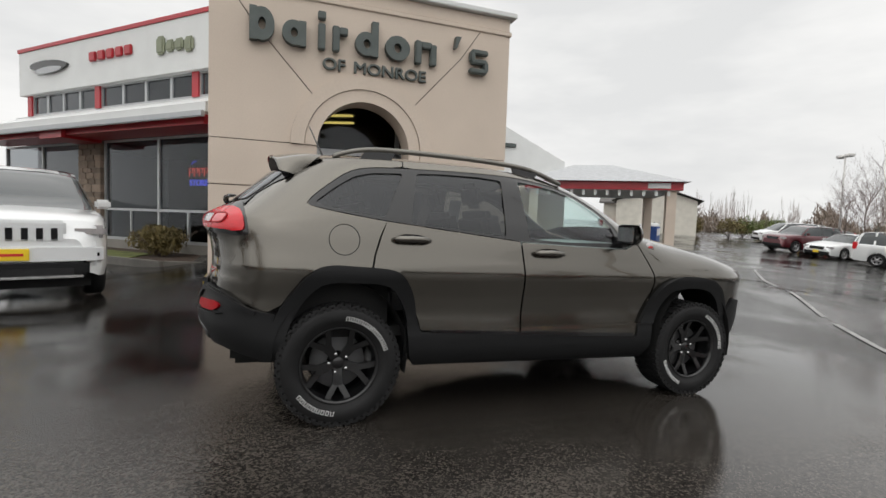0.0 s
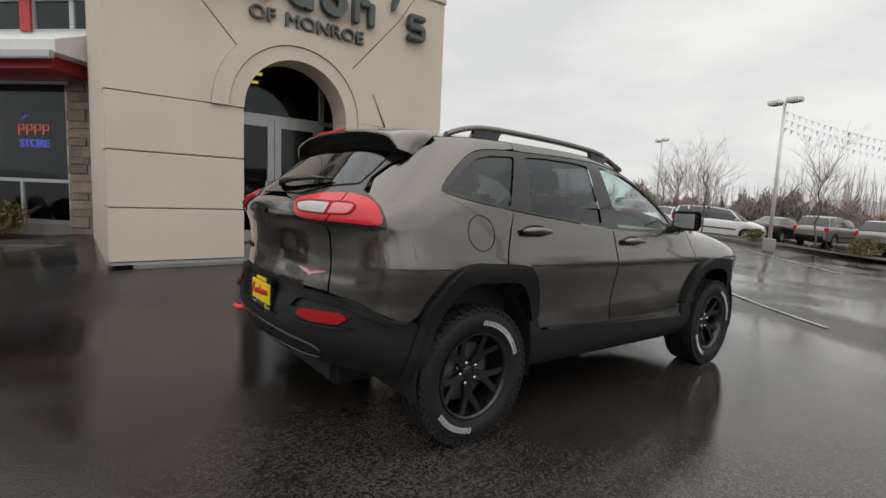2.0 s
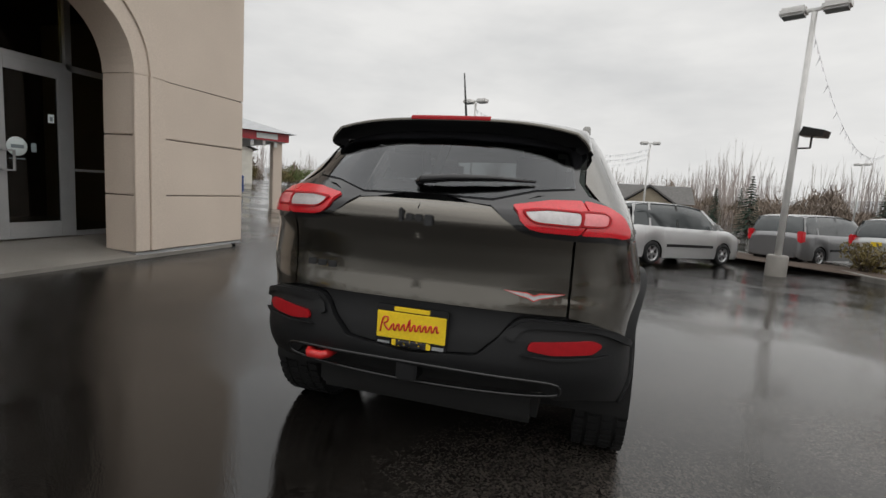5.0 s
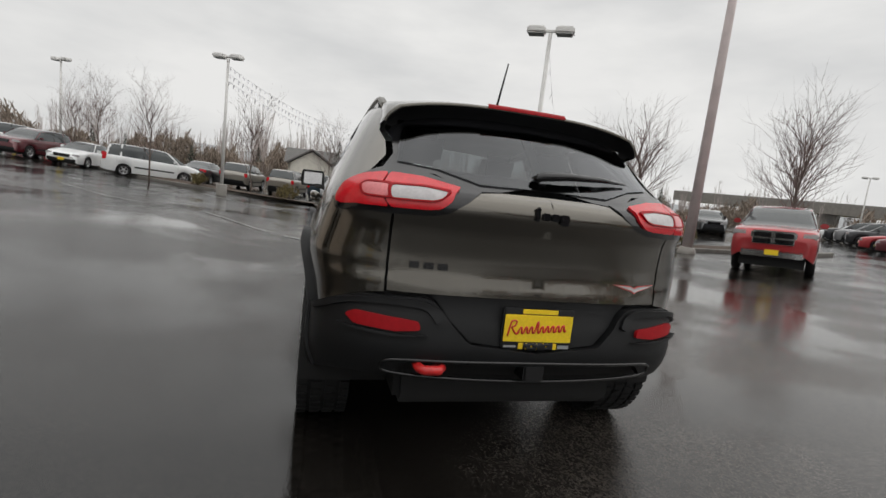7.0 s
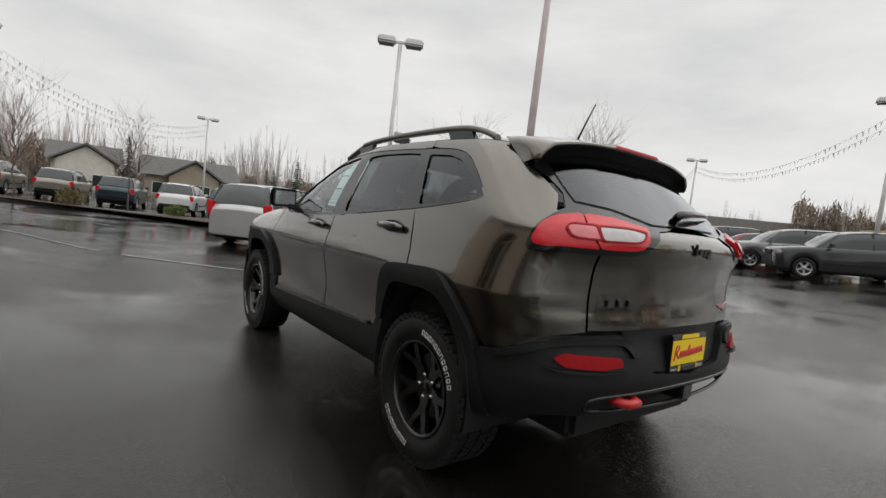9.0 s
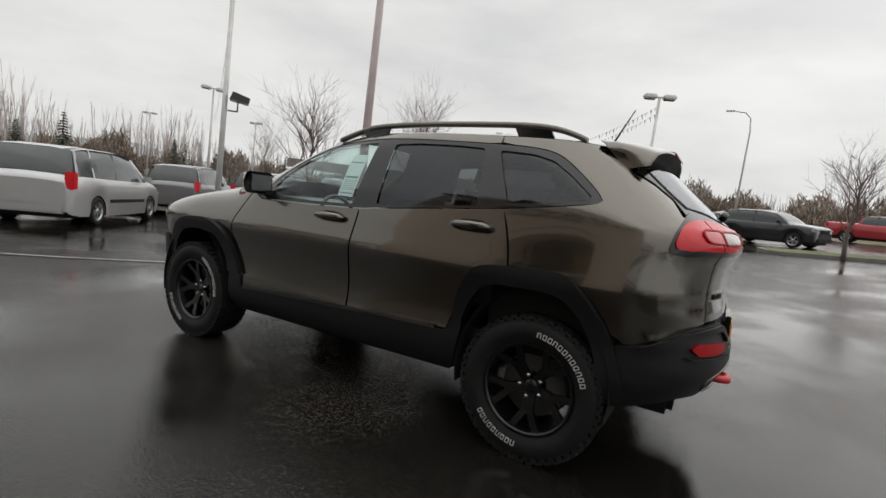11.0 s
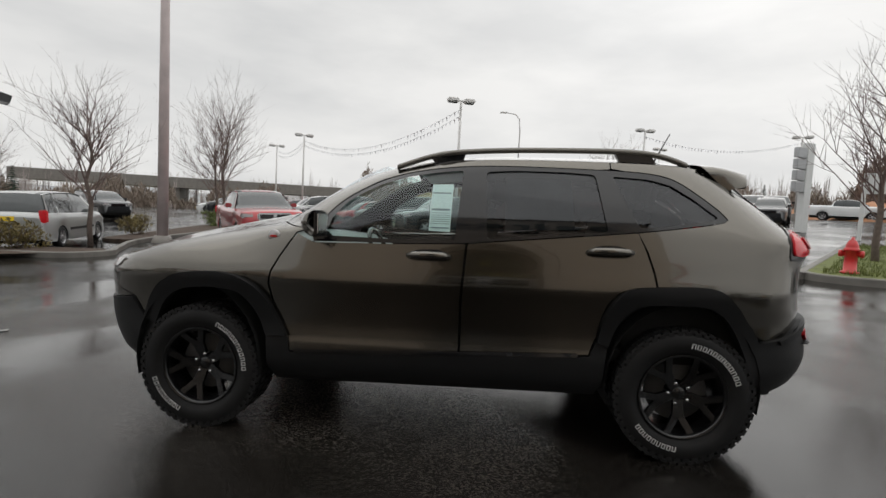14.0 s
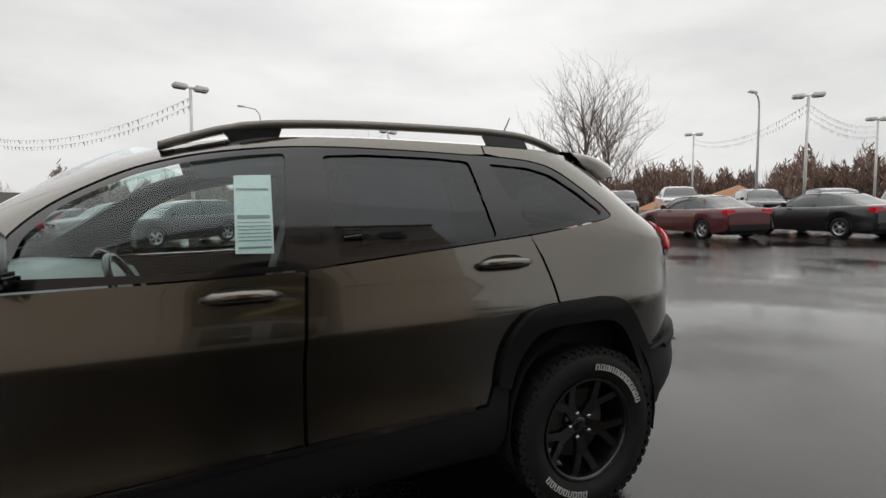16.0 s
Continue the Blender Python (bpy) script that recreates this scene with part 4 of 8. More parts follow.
        badge = part(name, bm, m, car if grow_by else badge, "red and silver winged emblem" if grow_by else "")
    bm = bmesh.new()
    for k in range(3):
        p = on_gate(0.40 + 0.055 * k, 0.90, 0.003)
        box(bm, p.x - 0.004, p.x + 0.006, 0.38 + 0.055 * k, 0.42 + 0.055 * k, 0.885, 0.912, 0.002)
    part("badge", bm, M_BLACK, car)
    for sd in (1, -1):
        p = s.at(0.905, 1.118)
        bm = bmesh.new()
        lathe(bm, [(0.0, 0.012), (0.034, 0.011), (0.037, 0.0)], 20, m=Matrix.Translation((0.905, sd * (p.y - 0.004), 1.118)) @ (Matrix.Identity(4) if sd > 0 else Matrix.Rotation(math.pi, 4, "Z")))
        rb = part("round_badge", bm, M_CLEAR_LENS, car, "round silver and red emblem")
        bm = boxes([(0.885, 0.925, sd * (p.y + 0.006), sd * (p.y + 0.010), 1.113, 1.124)])
        part("emblem_bar", bm, M_RED_PAINT, rb)
    # yellow dealer plate in a black frame, with a red scrawl of print
    p = on_gate(0.01, 0.70, -0.012)
    bm = boxes([(p.x - 0.030, p.x - 0.004, -0.158, 0.150, 0.598, 0.768)], 0.005)
    plate = part("dealer_plate", bm, M_BLACK, car, "black plate frame")
    part("plate_face", boxes([(p.x - 0.034, p.x - 0.029, -0.152, 0.144, 0.632, 0.742)], 0.002), M_YELLOW, plate, "yellow plate with red and black print")
    part("frame_strip", boxes([(p.x - 0.034, p.x - 0.029, -0.082, 0.072, 0.746, 0.765)], 0.002), M_YELLOW, plate, "yellow strip of the plate frame")
    foot = part("frame_strip", boxes([(p.x - 0.034, p.x - 0.029, -0.092, 0.076, 0.602, 0.628)], 0.002), M_YELLOW, plate, "yellow strip of the plate frame")
    text_part("print", "MONROE", 0.030, 0.003, Matrix.Translation((p.x - 0.0345, -0.008, 0.605)) @ pose(0, 0, 0, 90, 0, -90), M_BLACK, foot, "black word MONROE", 0.130)
    bm = bmesh.new()
    scrawl = [(0.128, 0.655), (0.120, 0.700), (0.112, 0.718), (0.094, 0.716), (0.100, 0.698), (0.112, 0.690), (0.090, 0.664)]
    for k in range(9):
        y = 0.078 - 0.023 * k
        scrawl += [(y, 0.686 + 0.0016 * k), (y - 0.008, 0.692 + 0.0016 * k + (0.022 if k == 3 else 0.0)), (y - 0.010, 0.668 + 0.0016 * k), (y - 0.018, 0.672 + 0.0016 * k)]
    tube(bm, [(p.x - 0.035, y, z) for y, z in spline(scrawl, 3)], 0.0038, 5)
    part("print_stroke", bm, M_RED_PAINT, plate, "red stroke of print")
    for y0, y1, z0, z1 in ((-0.146, -0.098, 0.606, 0.620), (0.086, 0.138, 0.608, 0.616)):
        part("print_bar", boxes([(p.x - 0.0325, p.x - 0.029, y0, y1, z0, z1)]), M_ALU, plate)
    # tow hook, receiver, exhausts, skid trim
    bm = bmesh.new()
    tube(bm, [(-2.00, 0.465, 0.515), (-2.125, 0.465, 0.512), (-2.155, 0.448, 0.512), (-2.155, 0.392, 0.512), (-2.125, 0.375, 0.512), (-2.00, 0.375, 0.515)], 0.019, 10)
    part("tow_hook", bm, M_RED_PAINT, car, "red tow hook")
    part("tow_receiver", boxes([(-2.165, -2.00, -0.045, 0.045, 0.470, 0.545)], 0.008), M_BLACK, car)
    for sd in (1, -1):
        bm = bmesh.new()
        lathe(bm, [(0.030, 0.0), (0.036, 0.0), (0.036, 0.16), (0.030, 0.16), (0.028, 0.02)], 18, m=Matrix.Translation((-1.93, sd * 0.50, 0.440)) @ Matrix.Diagonal((1, 1.25, 0.62, 1)) @ Matrix.Rotation(radians(-90), 4, "Z") @ Matrix.Rotation(radians(12), 4, "X"))
        part("exhaust_tip", bm, M_CHROME, car, "chrome exhaust tip")
    bm = bmesh.new()
    slot = [(0.60, 0.500), (0.56, 0.535), (0.3, 0.548), (0.0, 0.552), (-0.3, 0.548), (-0.56, 0.535), (-0.60, 0.500), (-0.56, 0.478), (-0.3, 0.470), (0.0, 0.466), (0.3, 0.470), (0.56, 0.478), (0.60, 0.500)]
    tube(bm, [on_gate(y if y else 1e-4, z, 0.018) for y, z in spline(slot, 4)], 0.008, 8, False)
    part("skid_trim", bm, M_RIM, car, "gloss black trim round the lower bumper slot")
    bm = bmesh.new()
    sheet(bm, [[on_gate(y, z, -0.03) for z in (0.44, 0.49, 0.56)] for y in [0.62 - 0.0775 * k + 1e-4 for k in range(17)]])
    part("bumper_slot", bm, M_GAP, car)
    # mirrors
    for sd in (1, -1):
        bm = bmesh.new()
        rows = []
        for j in range(9):
            a = math.pi * j / 8
            rows.append([(0.60 + 0.095 * math.sin(a) * (0.35 + 0.65 * math.cos(b)), sd * (0.945 + 0.100 * math.sin(b) * (0.85 + 0.15 * math.sin(a))), 1.200 - 0.070 * math.cos(a)) for b in (math.pi * (k / 8 - 0.5) for k in range(9))])
        sheet(bm, rows)
        mh = part("wing_mirror", bm, M_PAINT, car, "body-coloured wing mirror")
        bm = boxes([(0.590, 0.602, sd * 0.852, sd * 1.031, 1.137, 1.263)], 0.005)
        part("mirror_back", bm, M_BLACK, mh)
        bm = boxes([(0.584, 0.590, sd * 0.865, sd * 1.019, 1.148, 1.252)], 0.003)
        part("mirror_glass", bm, M_CHROME, mh, "mirror glass")
        bm = boxes([(0.57, 0.66, sd * 0.82, sd * 0.93, 1.115, 1.155)], 0.012)
        part("mirror_arm", bm, M_BLACK, mh)
        # handles
        for hx, hz in ((0.01, 1.042), (-0.945, 1.095)):
            y = s.flank(hx, hz)
            bm = bmesh.new()
            prism(bm, rounded([(hx - 0.130, hz + 0.006), (hx - 0.055, hz + 0.036), (hx + 0.055, hz + 0.036), (hx + 0.130, hz + 0.002), (hx + 0.055, hz - 0.032), (hx - 0.055, hz - 0.032)], 0.03, 3), sd * (y - 0.01), sd * (y + 0.004))
            cup = part("door_handle", bm, M_BLACK, car, "body-coloured door handle in a dark cup")
            bm = bmesh.new()
            tube(bm, [(hx - 0.115, sd * (y + 0.012), hz + 0.002), (hx - 0.08, sd * (y + 0.034), hz + 0.006), (hx, sd * (y + 0.040), hz + 0.008), (hx + 0.08, sd * (y + 0.034), hz + 0.006), (hx + 0.115, sd * (y + 0.012), hz + 0.0)], [0.013, 0.020, 0.021, 0.020, 0.013], 10)
            part("grip", bm, M_PAINT, cup)
    # fuel flap on one flank
    fx, fz = -1.345, 1.083
    bm = skin(s, [(fx + 0.090 * math.cos(a), fz + 0.090 * math.sin(a)) for a in (2 * math.pi * k / 28 for k in range(28))], [[(fx + 0.0855 * math.cos(a), fz + 0.0855 * math.sin(a)) for a in (2 * math.pi * k / 28 for k in range(28))]], 0.0015, 0.03, 0.0, (-1,))
    part("fuel_flap_joint", bm, M_GAP, car)
    # wheels and dark wheel wells
    for x in (1.333, -1.333):
        for sd in (1, -1):
            build_wheel(car, x - 0.012, sd * 0.795, 0.357, sd, turn=17 if x > 0 else 36)
            bm = bmesh.new()
            rows = []
            for k in range(17):
                a = math.pi * (k / 16) * 1.16 - 0.08 * math.pi
                rows.append([(x + 0.43 * math.cos(a) * (0.86 if x > 0 else 0.9), sd * yy, 0.40 + 0.44 * math.sin(a)) for yy in (0.91, 0.52)])
            sheet(bm, rows)
            part("wheel_well", bm, M_GAP, car)
    # underbody
    part("underbody", boxes([(-1.95, 1.9, -0.52, 0.52, 0.28, 0.52), (-0.90, 0.88, -0.84, 0.84, 0.31, 0.50), (-2.00, -1.72, -0.60, 0.60, 0.49, 0.62)], 0.03), M_GAP, car)
    # cabin
    def seat(x, y, wide):
        bm = bmesh.new()
        box(bm, x - 0.25, x + 0.27, y - wide / 2, y + wide / 2, 0.62, 0.78, 0.04)
        box(bm, -0.07, 0.07, -wide / 2, wide / 2, 0.0, 0.62, 0.05, m=pose(x - 0.24, y, 0.72, 0, -18, 0))
        sm = part("seat", bm, M_SEAT, car, "dark cloth seat")
        for yy in ((0.0,) if wide < 0.8 else (-0.38, 0.38)):
            bm = bmesh.new()
            box(bm, -0.045, 0.045, yy - 0.13, yy + 0.13, 0.64, 0.83, 0.04, m=pose(x - 0.24, y, 0.72, 0, -18, 0))
            part("headrest", bm, M_SEAT, sm)
    seat(0.10, 0.40, 0.52)
    seat(0.10, -0.40, 0.52)
    seat(-0.78, 0.0, 1.28)
    bm = bmesh.new()
    sheet(bm, [[(x, 0.70 * k / 6, z - 0.02 * abs(k / 6) ** 2) for x, z in ((0.96, 1.13), (0.72, 1.105), (0.56, 1.06), (0.50, 0.95), (0.52, 0.70))] for k in range(-6, 7)])
    part("dashboard", bm, M_DASH, car, "grey dashboard")
    bm = bmesh.new()
    ring = [(0.38 + 0.07 * math.sin(a), 0.40 + 0.185 * math.cos(a), 0.99 + 0.172 * math.sin(a)) for a in (2 * math.pi * k / 28 for k in range(29))]
    tube(bm, ring, 0.014, 8, False)
    box(bm, 0.36, 0.40, 0.34, 0.46, 0.95, 1.02, 0.012)
    box(bm, 0.37, 0.39, 0.22, 0.58, 0.972, 0.998)
    part("steering_wheel", bm, M_BLACK, car, "dark steering wheel")
    part("cabin_floor", boxes([(-1.8, 0.95, -0.80, 0.80, 0.50, 0.56), (-1.80, -1.05, -0.78, 0.78, 0.56, 0.90)]), M_GAP, car)
    bm = bmesh.new()
    sheet(bm, [[(x, 0.62 * k / 6, z - 0.03 * abs(k / 6) ** 2) for x, z in ((0.20, 1.56), (-0.4, 1.605), (-1.0, 1.605), (-1.5, 1.57))] for k in range(-6, 7)])
    part("headliner", bm, M_LINER, car)
    # price sheet inside the front window, form in the rear window
    bm = skin(s, [(0.022, 1.182), (0.018, 1.447), (-0.102, 1.450), (-0.096, 1.178)], (), -0.018, 0.05, 0.0, (1,))
    st = part("price_sheet", bm, M_WHITE_SHEET, car, "pale printed price sheet in the window")
    for z0, z1 in ((1.393, 1.400), (1.296, 1.308), (1.282, 1.285), (1.270, 1.273), (1.258, 1.261), (1.246, 1.249), (1.234, 1.237), (1.222, 1.225), (1.196, 1.203)):
        bm = skin(s, [(0.012, z0), (0.012, z1), (-0.090, z1), (-0.090, z0)], (), -0.0165, 0.05, 0.0, (1,))
        part("print_line", bm, M_INK, st)
    bm = skin(s, [(-0.40, 1.20), (-0.395, 1.50), (-0.76, 1.50), (-0.77, 1.215)], (), -0.03, 0.06, 0.0, (1,))
    part("window_form", bm, M_INK, car, "grey printed form behind the tinted window")
    return car


# ---- ground sheet ----
def build_ground():
    bm = bmesh.new()
    line = sorted({round(math.copysign(a, s), 3) for s in (1, -1) for a in [0.55 * k for k in range(30)] + [16.5 * 1.14 ** k for k in range(1, 40)] if a < 1500})
    sheet(bm, [[(x, y, ground_at(x, y)) for x in line] for y in line])
    bmesh.ops.recalc_face_normals(bm, faces=bm.faces)
    tagged(part("ground", bm, M_ASPHALT), "dark wet asphalt of a car dealer's lot", "ground", kind="structure")


build_ground()
build_suv()


# ---- entrance tower ----
def arch(r, cx=-0.205, cz=2.40, a0=0.0, a1=180.0, k=28):
    return [(cx + r * math.cos(radians(a0 + (a1 - a0) * j / k)), cz + r * math.sin(radians(a0 + (a1 - a0) * j / k))) for j in range(k + 1)]


def build_tower():
    t = thing("entrance_tower", pose(0, 0, 0), "beige stucco entrance tower with an arched opening", "building", kind="structure")
    x0, x1, pl, pr, y, top = -2.575, 2.44, -0.975, 0.565, 4.50, 5.06
    base = 0.30
    lab = "beige stucco panel with recessed joints"
    levels = (base, 0.985, 1.692, 2.402)
    for a, b in zip(levels, levels[1:]):
        for l, r in ((x0, pl), (pr, x1)):
            part("panel", boxes([(l, r, y, y + 0.46, a + 0.007, b - 0.007)], 0.008), M_STUCCO, t, lab)
    part("joint", boxes([(x0 + 0.02, pl - 0.02, y + 0.018, y + 0.44, base, 2.42), (pr + 0.02, x1 - 0.02, y + 0.018, y + 0.44, base, 2.42)]), M_JOINT_SHADE, t)
    # upper wall in three fields, split by the slanting joints
    r = 0.77
    cx, cz = -0.205, 2.40
    sl = [(cx + 1.30 * math.cos(radians(a)), cz + 1.30 * math.sin(radians(a))) for a in (135, 45)]
    left = [(x0, 2.409), (cx - r - 0.42, 2.409)] + arch(r + 0.42, a0=180, a1=137, k=10) + [(-1.93, 4.15), (-2.30, 4.66), (x0, 4.66)]
    right = [(x1, 2.409), (x1, 4.66), (1.86, 4.66), (1.50, 4.13)] + arch(r + 0.42, a0=43, a1=0, k=10)
    mid = arch(r + 0.42, a0=136, a1=44, k=18) + [(1.49, 4.145), (1.84, 4.66), (-2.28, 4.66), (-1.92, 4.165)]
    for q in (left, mid, right):
        bm = bmesh.new()
        prism(bm, q, y, y + 0.46)
        part("panel", bm, M_STUCCO, t, lab)
    bm = bmesh.new()
    prism(bm, [(x0 + 0.02, 2.39)] + [(cx - r - 0.2, 2.39)] + arch(r + 0.2, a0=180, a1=0) + [(x1 - 0.02, 2.39), (x1 - 0.02, 4.65), (x0 + 0.02, 4.65)], y + 0.014, y + 0.44)
    part("joint", bm, M_JOINT_SHADE, t)
    # arch bands
    for name, ra, rb, out in (("arch_band", r, r + 0.195, 0.022), ("arch_band", r + 0.203, r + 0.418, 0.045)):
        bm = bmesh.new()
        prism(bm, arch(ra) + arch(rb)[::-1], y - out, y + 0.46)
        part(name, bm, M_STUCCO, t)
    for l, rr, out in ((pr + 0.0, pr + 0.195, 0.022), (pr + 0.203, pr + 0.418, 0.040)):
        part("pilaster", boxes([(l, rr, y - out, y + 0.02, base + 0.01, 2.40)], 0.006), M_STUCCO, t)
    # cornice
    for a, b, o in ((4.66, 4.74, 0.03), (4.74, 4.97, 0.0), (4.97, 5.06, 0.10)):
        part("cornice", boxes([(x0 - o, x1 + o, y - o, 8.4 + o, a, b)], 0.012), M_STUCCO if b < 5 else M_WHITE_PANEL, t)
    # side and rear walls, base flashing
    part("side_wall", boxes([(x1 - 0.25, x1, y + 0.46, 8.4, 0.24, 4.66)]), M_STUCCO, t)
    part("side_wall", boxes([(x0, x0 + 0.25, y + 0.46, 9.0, 0.0, 4.66)]), M_STUCCO, t)
    part("flashing", boxes([(x0 + 0.02, pl - 0.01, y - 0.004, y + 0.3, base - 0.035, base - 0.004), (pr + 0.01, x1 - 0.02, y - 0.004, y + 0.3, base - 0.035, base - 0.004)]), M_ALU, t)
    # Set-back base in near-black: shadow of the gap below the facade, as colour
    part("footing", boxes([(x0 + 0.05, pl - 0.03, y + 0.07, y + 0.44, 0.0, base), (pr + 0.03, x1 - 0.05, y + 0.07, y + 0.44, 0.0, base)]), M_GAP, t)
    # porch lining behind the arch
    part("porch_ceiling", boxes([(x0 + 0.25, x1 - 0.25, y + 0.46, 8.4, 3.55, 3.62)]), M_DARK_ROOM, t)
    part("reveal", boxes([(pl - 0.06, pl - 0.012, y + 0.46, 5.58, 0.3, 3.55), (1.62, 1.70, y + 0.46, 5.58, 0.3, 3.55)]), M_STUCCO, t)
    # step slab
    bm = bmesh.new()
    prism(bm, [(4.46, 0.05), (4.46, 0.262), (5.62, 0.40), (8.4, 0.40), (8.4, 0.05)], -2.32, 2.18, "x")
    tagged(part("entrance_slab", bm, M_CONCRETE), "wet concrete entrance slab", "floor", kind="structure")
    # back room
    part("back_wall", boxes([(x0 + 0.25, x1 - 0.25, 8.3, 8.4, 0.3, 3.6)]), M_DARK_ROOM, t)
    return t


def build_doors():
    """Aluminium shopfront with a pair of doors in the porch."""
    y = 5.60
    f = thing("entrance_doors", pose(0, 0, 0), "aluminium-framed glass double doors, shut", "door", kind="structure")
    z0, zd, zt = 0.405, 2.44, 3.52
    part("frame", boxes([(-1.05, -0.98, y, y + 0.1, z0, zt), (0.61, 0.69, y, y + 0.1, z0, zt), (1.56, 1.62, y, y + 0.1, z0, zt), (-0.98, 1.56, y, y + 0.1, zd, zd + 0.07), (-0.98, 1.56, y, y + 0.1, zt - 0.06, zt),
                         (0.69, 1.56, y, y + 0.1, z0, z0 + 0.06), (0.69, 1.56, y, y + 0.1, 1.22, 1.25)], 0.004), M_ALU, f)
    part("transom_pane", boxes([(-0.98, 0.61, y + 0.045, y + 0.052, zd + 0.07, zt - 0.06)]), M_DARK_GLASS, f)
    part("side_pane", boxes([(0.69, 1.56, y + 0.045, y + 0.052, z0 + 0.06, zt - 0.06)]), M_DARK_GLASS, f)
    for l, r in ((-0.975, -0.192), (-0.184, 0.605)):
        d = part("door", boxes([(l, l + 0.11, y - 0.02, y + 0.03, z0 + 0.01, zd), (r - 0.11, r, y - 0.02, y + 0.03, z0 + 0.01, zd), (l + 0.11, r - 0.11, y - 0.02, y + 0.03, z0 + 0.01, z0 + 0.20), (l + 0.11, r - 0.11, y - 0.02, y + 0.03, zd - 0.13, zd)], 0.004), M_ALU, f, "aluminium-framed glass door")
        part("door_pane", boxes([(l + 0.11, r - 0.11, y, y + 0.007, z0 + 0.20, zd - 0.13)]), M_DARK_GLASS, d)
        bm = bmesh.new()
        hx = r - 0.05 if l < -0.5 else l + 0.05
        tube(bm, [(hx, y - 0.02, 1.20), (hx, y - 0.07, 1.20), (hx + (0.10 if l > -0.5 else -0.10), y - 0.075, 1.20), (hx + (0.10 if l > -0.5 else -0.10), y - 0.075, 1.42), (hx, y - 0.07, 1.42), (hx, y - 0.02, 1.42)], 0.014, 8)
        part("door_handle", bm, M_ALU, d)
    bm = bmesh.new()
    lathe(bm, [(0.0, -0.006), (0.105, -0.006), (0.108, 0.0)], 28, m=Matrix.Translation((0.045, y, 1.47)))
    st = part("round_sticker", bm, M_WHITE_SHEET, f, "round white sticker on the glass")
    part("sticker_print", boxes([(-0.02, 0.11, y - 0.010, y - 0.007, 1.45, 1.49), (-0.04, 0.12, y - 0.009, y - 0.004, 1.325, 1.338)]), M_INK, st)
    sq = part("square_sticker", boxes([(0.385, 0.455, y - 0.006, y - 0.002, 1.78, 1.88)]), M_WHITE_SHEET, f, "small white sticker")
    part("sticker_print", boxes([(0.405, 0.435, y - 0.009, y - 0.0062, 1.80, 1.85)]), M_INK, sq)
    part("small_notice", boxes([(0.19, 0.245, y - 0.006, y - 0.002, 1.42, 1.52)]), M_INK, f)
    # lit strips of the room behind
    lm = mat("strip_light", (0.8, 0.7, 0.3), 0.5, emit=(1.0, 0.75, 0.22), emit_strength=1.6)
    for k in range(2):
        sl = thing("ceiling_light", pose(-0.55 + 0.15 * k, 6.9 + 0.75 * k, 3.36, 0, 0, -25), "yellow-lit strip light under a dark ceiling", "light", "strip lights inside")
        part("tube_light", boxes([(-0.55, 0.55, -0.04, 0.04, 0.0, 0.04)], 0.01), lm, sl)
        part("housing", boxes([(-0.6, 0.6, -0.07, 0.07, 0.045, 0.19)], 0.01), M_DASH, sl)


def blob_letter(w, h, cap, hole, kind):
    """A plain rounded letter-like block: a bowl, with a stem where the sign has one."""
    bm = bmesh.new()
    outer = [(w / 2 * math.cos(a), h / 2 + h / 2 * math.sin(a)) for a in (2 * math.pi * k / 24 for k in range(24))]
    if hole:
        inner = [(p * 0.30, h / 2 + (q - h / 2) * 0.38) for p, q in outer]
        lo = [[bm.verts.new((p, y, q)) for p, q in ring] for ring in (outer, inner) for y in (0.0, -0.11)]
        a, b, c, d = lo
        for k in range(24):
            j = (k + 1) % 24
            for r1, r2 in ((a, b), (b, d), (d, c), (c, a)):
                bm.faces.new((r1[k], r1[j], r2[j], r2[k]))
    else:
        prism(bm, outer, -0.11, 0.0)
    if kind:
        s = {"l": -1, "r": 1}[kind]
        box(bm, s * w / 2 - (0.11 if s > 0 else 0), s * w / 2 + (0.11 if s < 0 else 0), -0.112, 0.002, 0.0, cap)
    bmesh.ops.recalc_face_normals(bm, faces=bm.faces)
    return bm


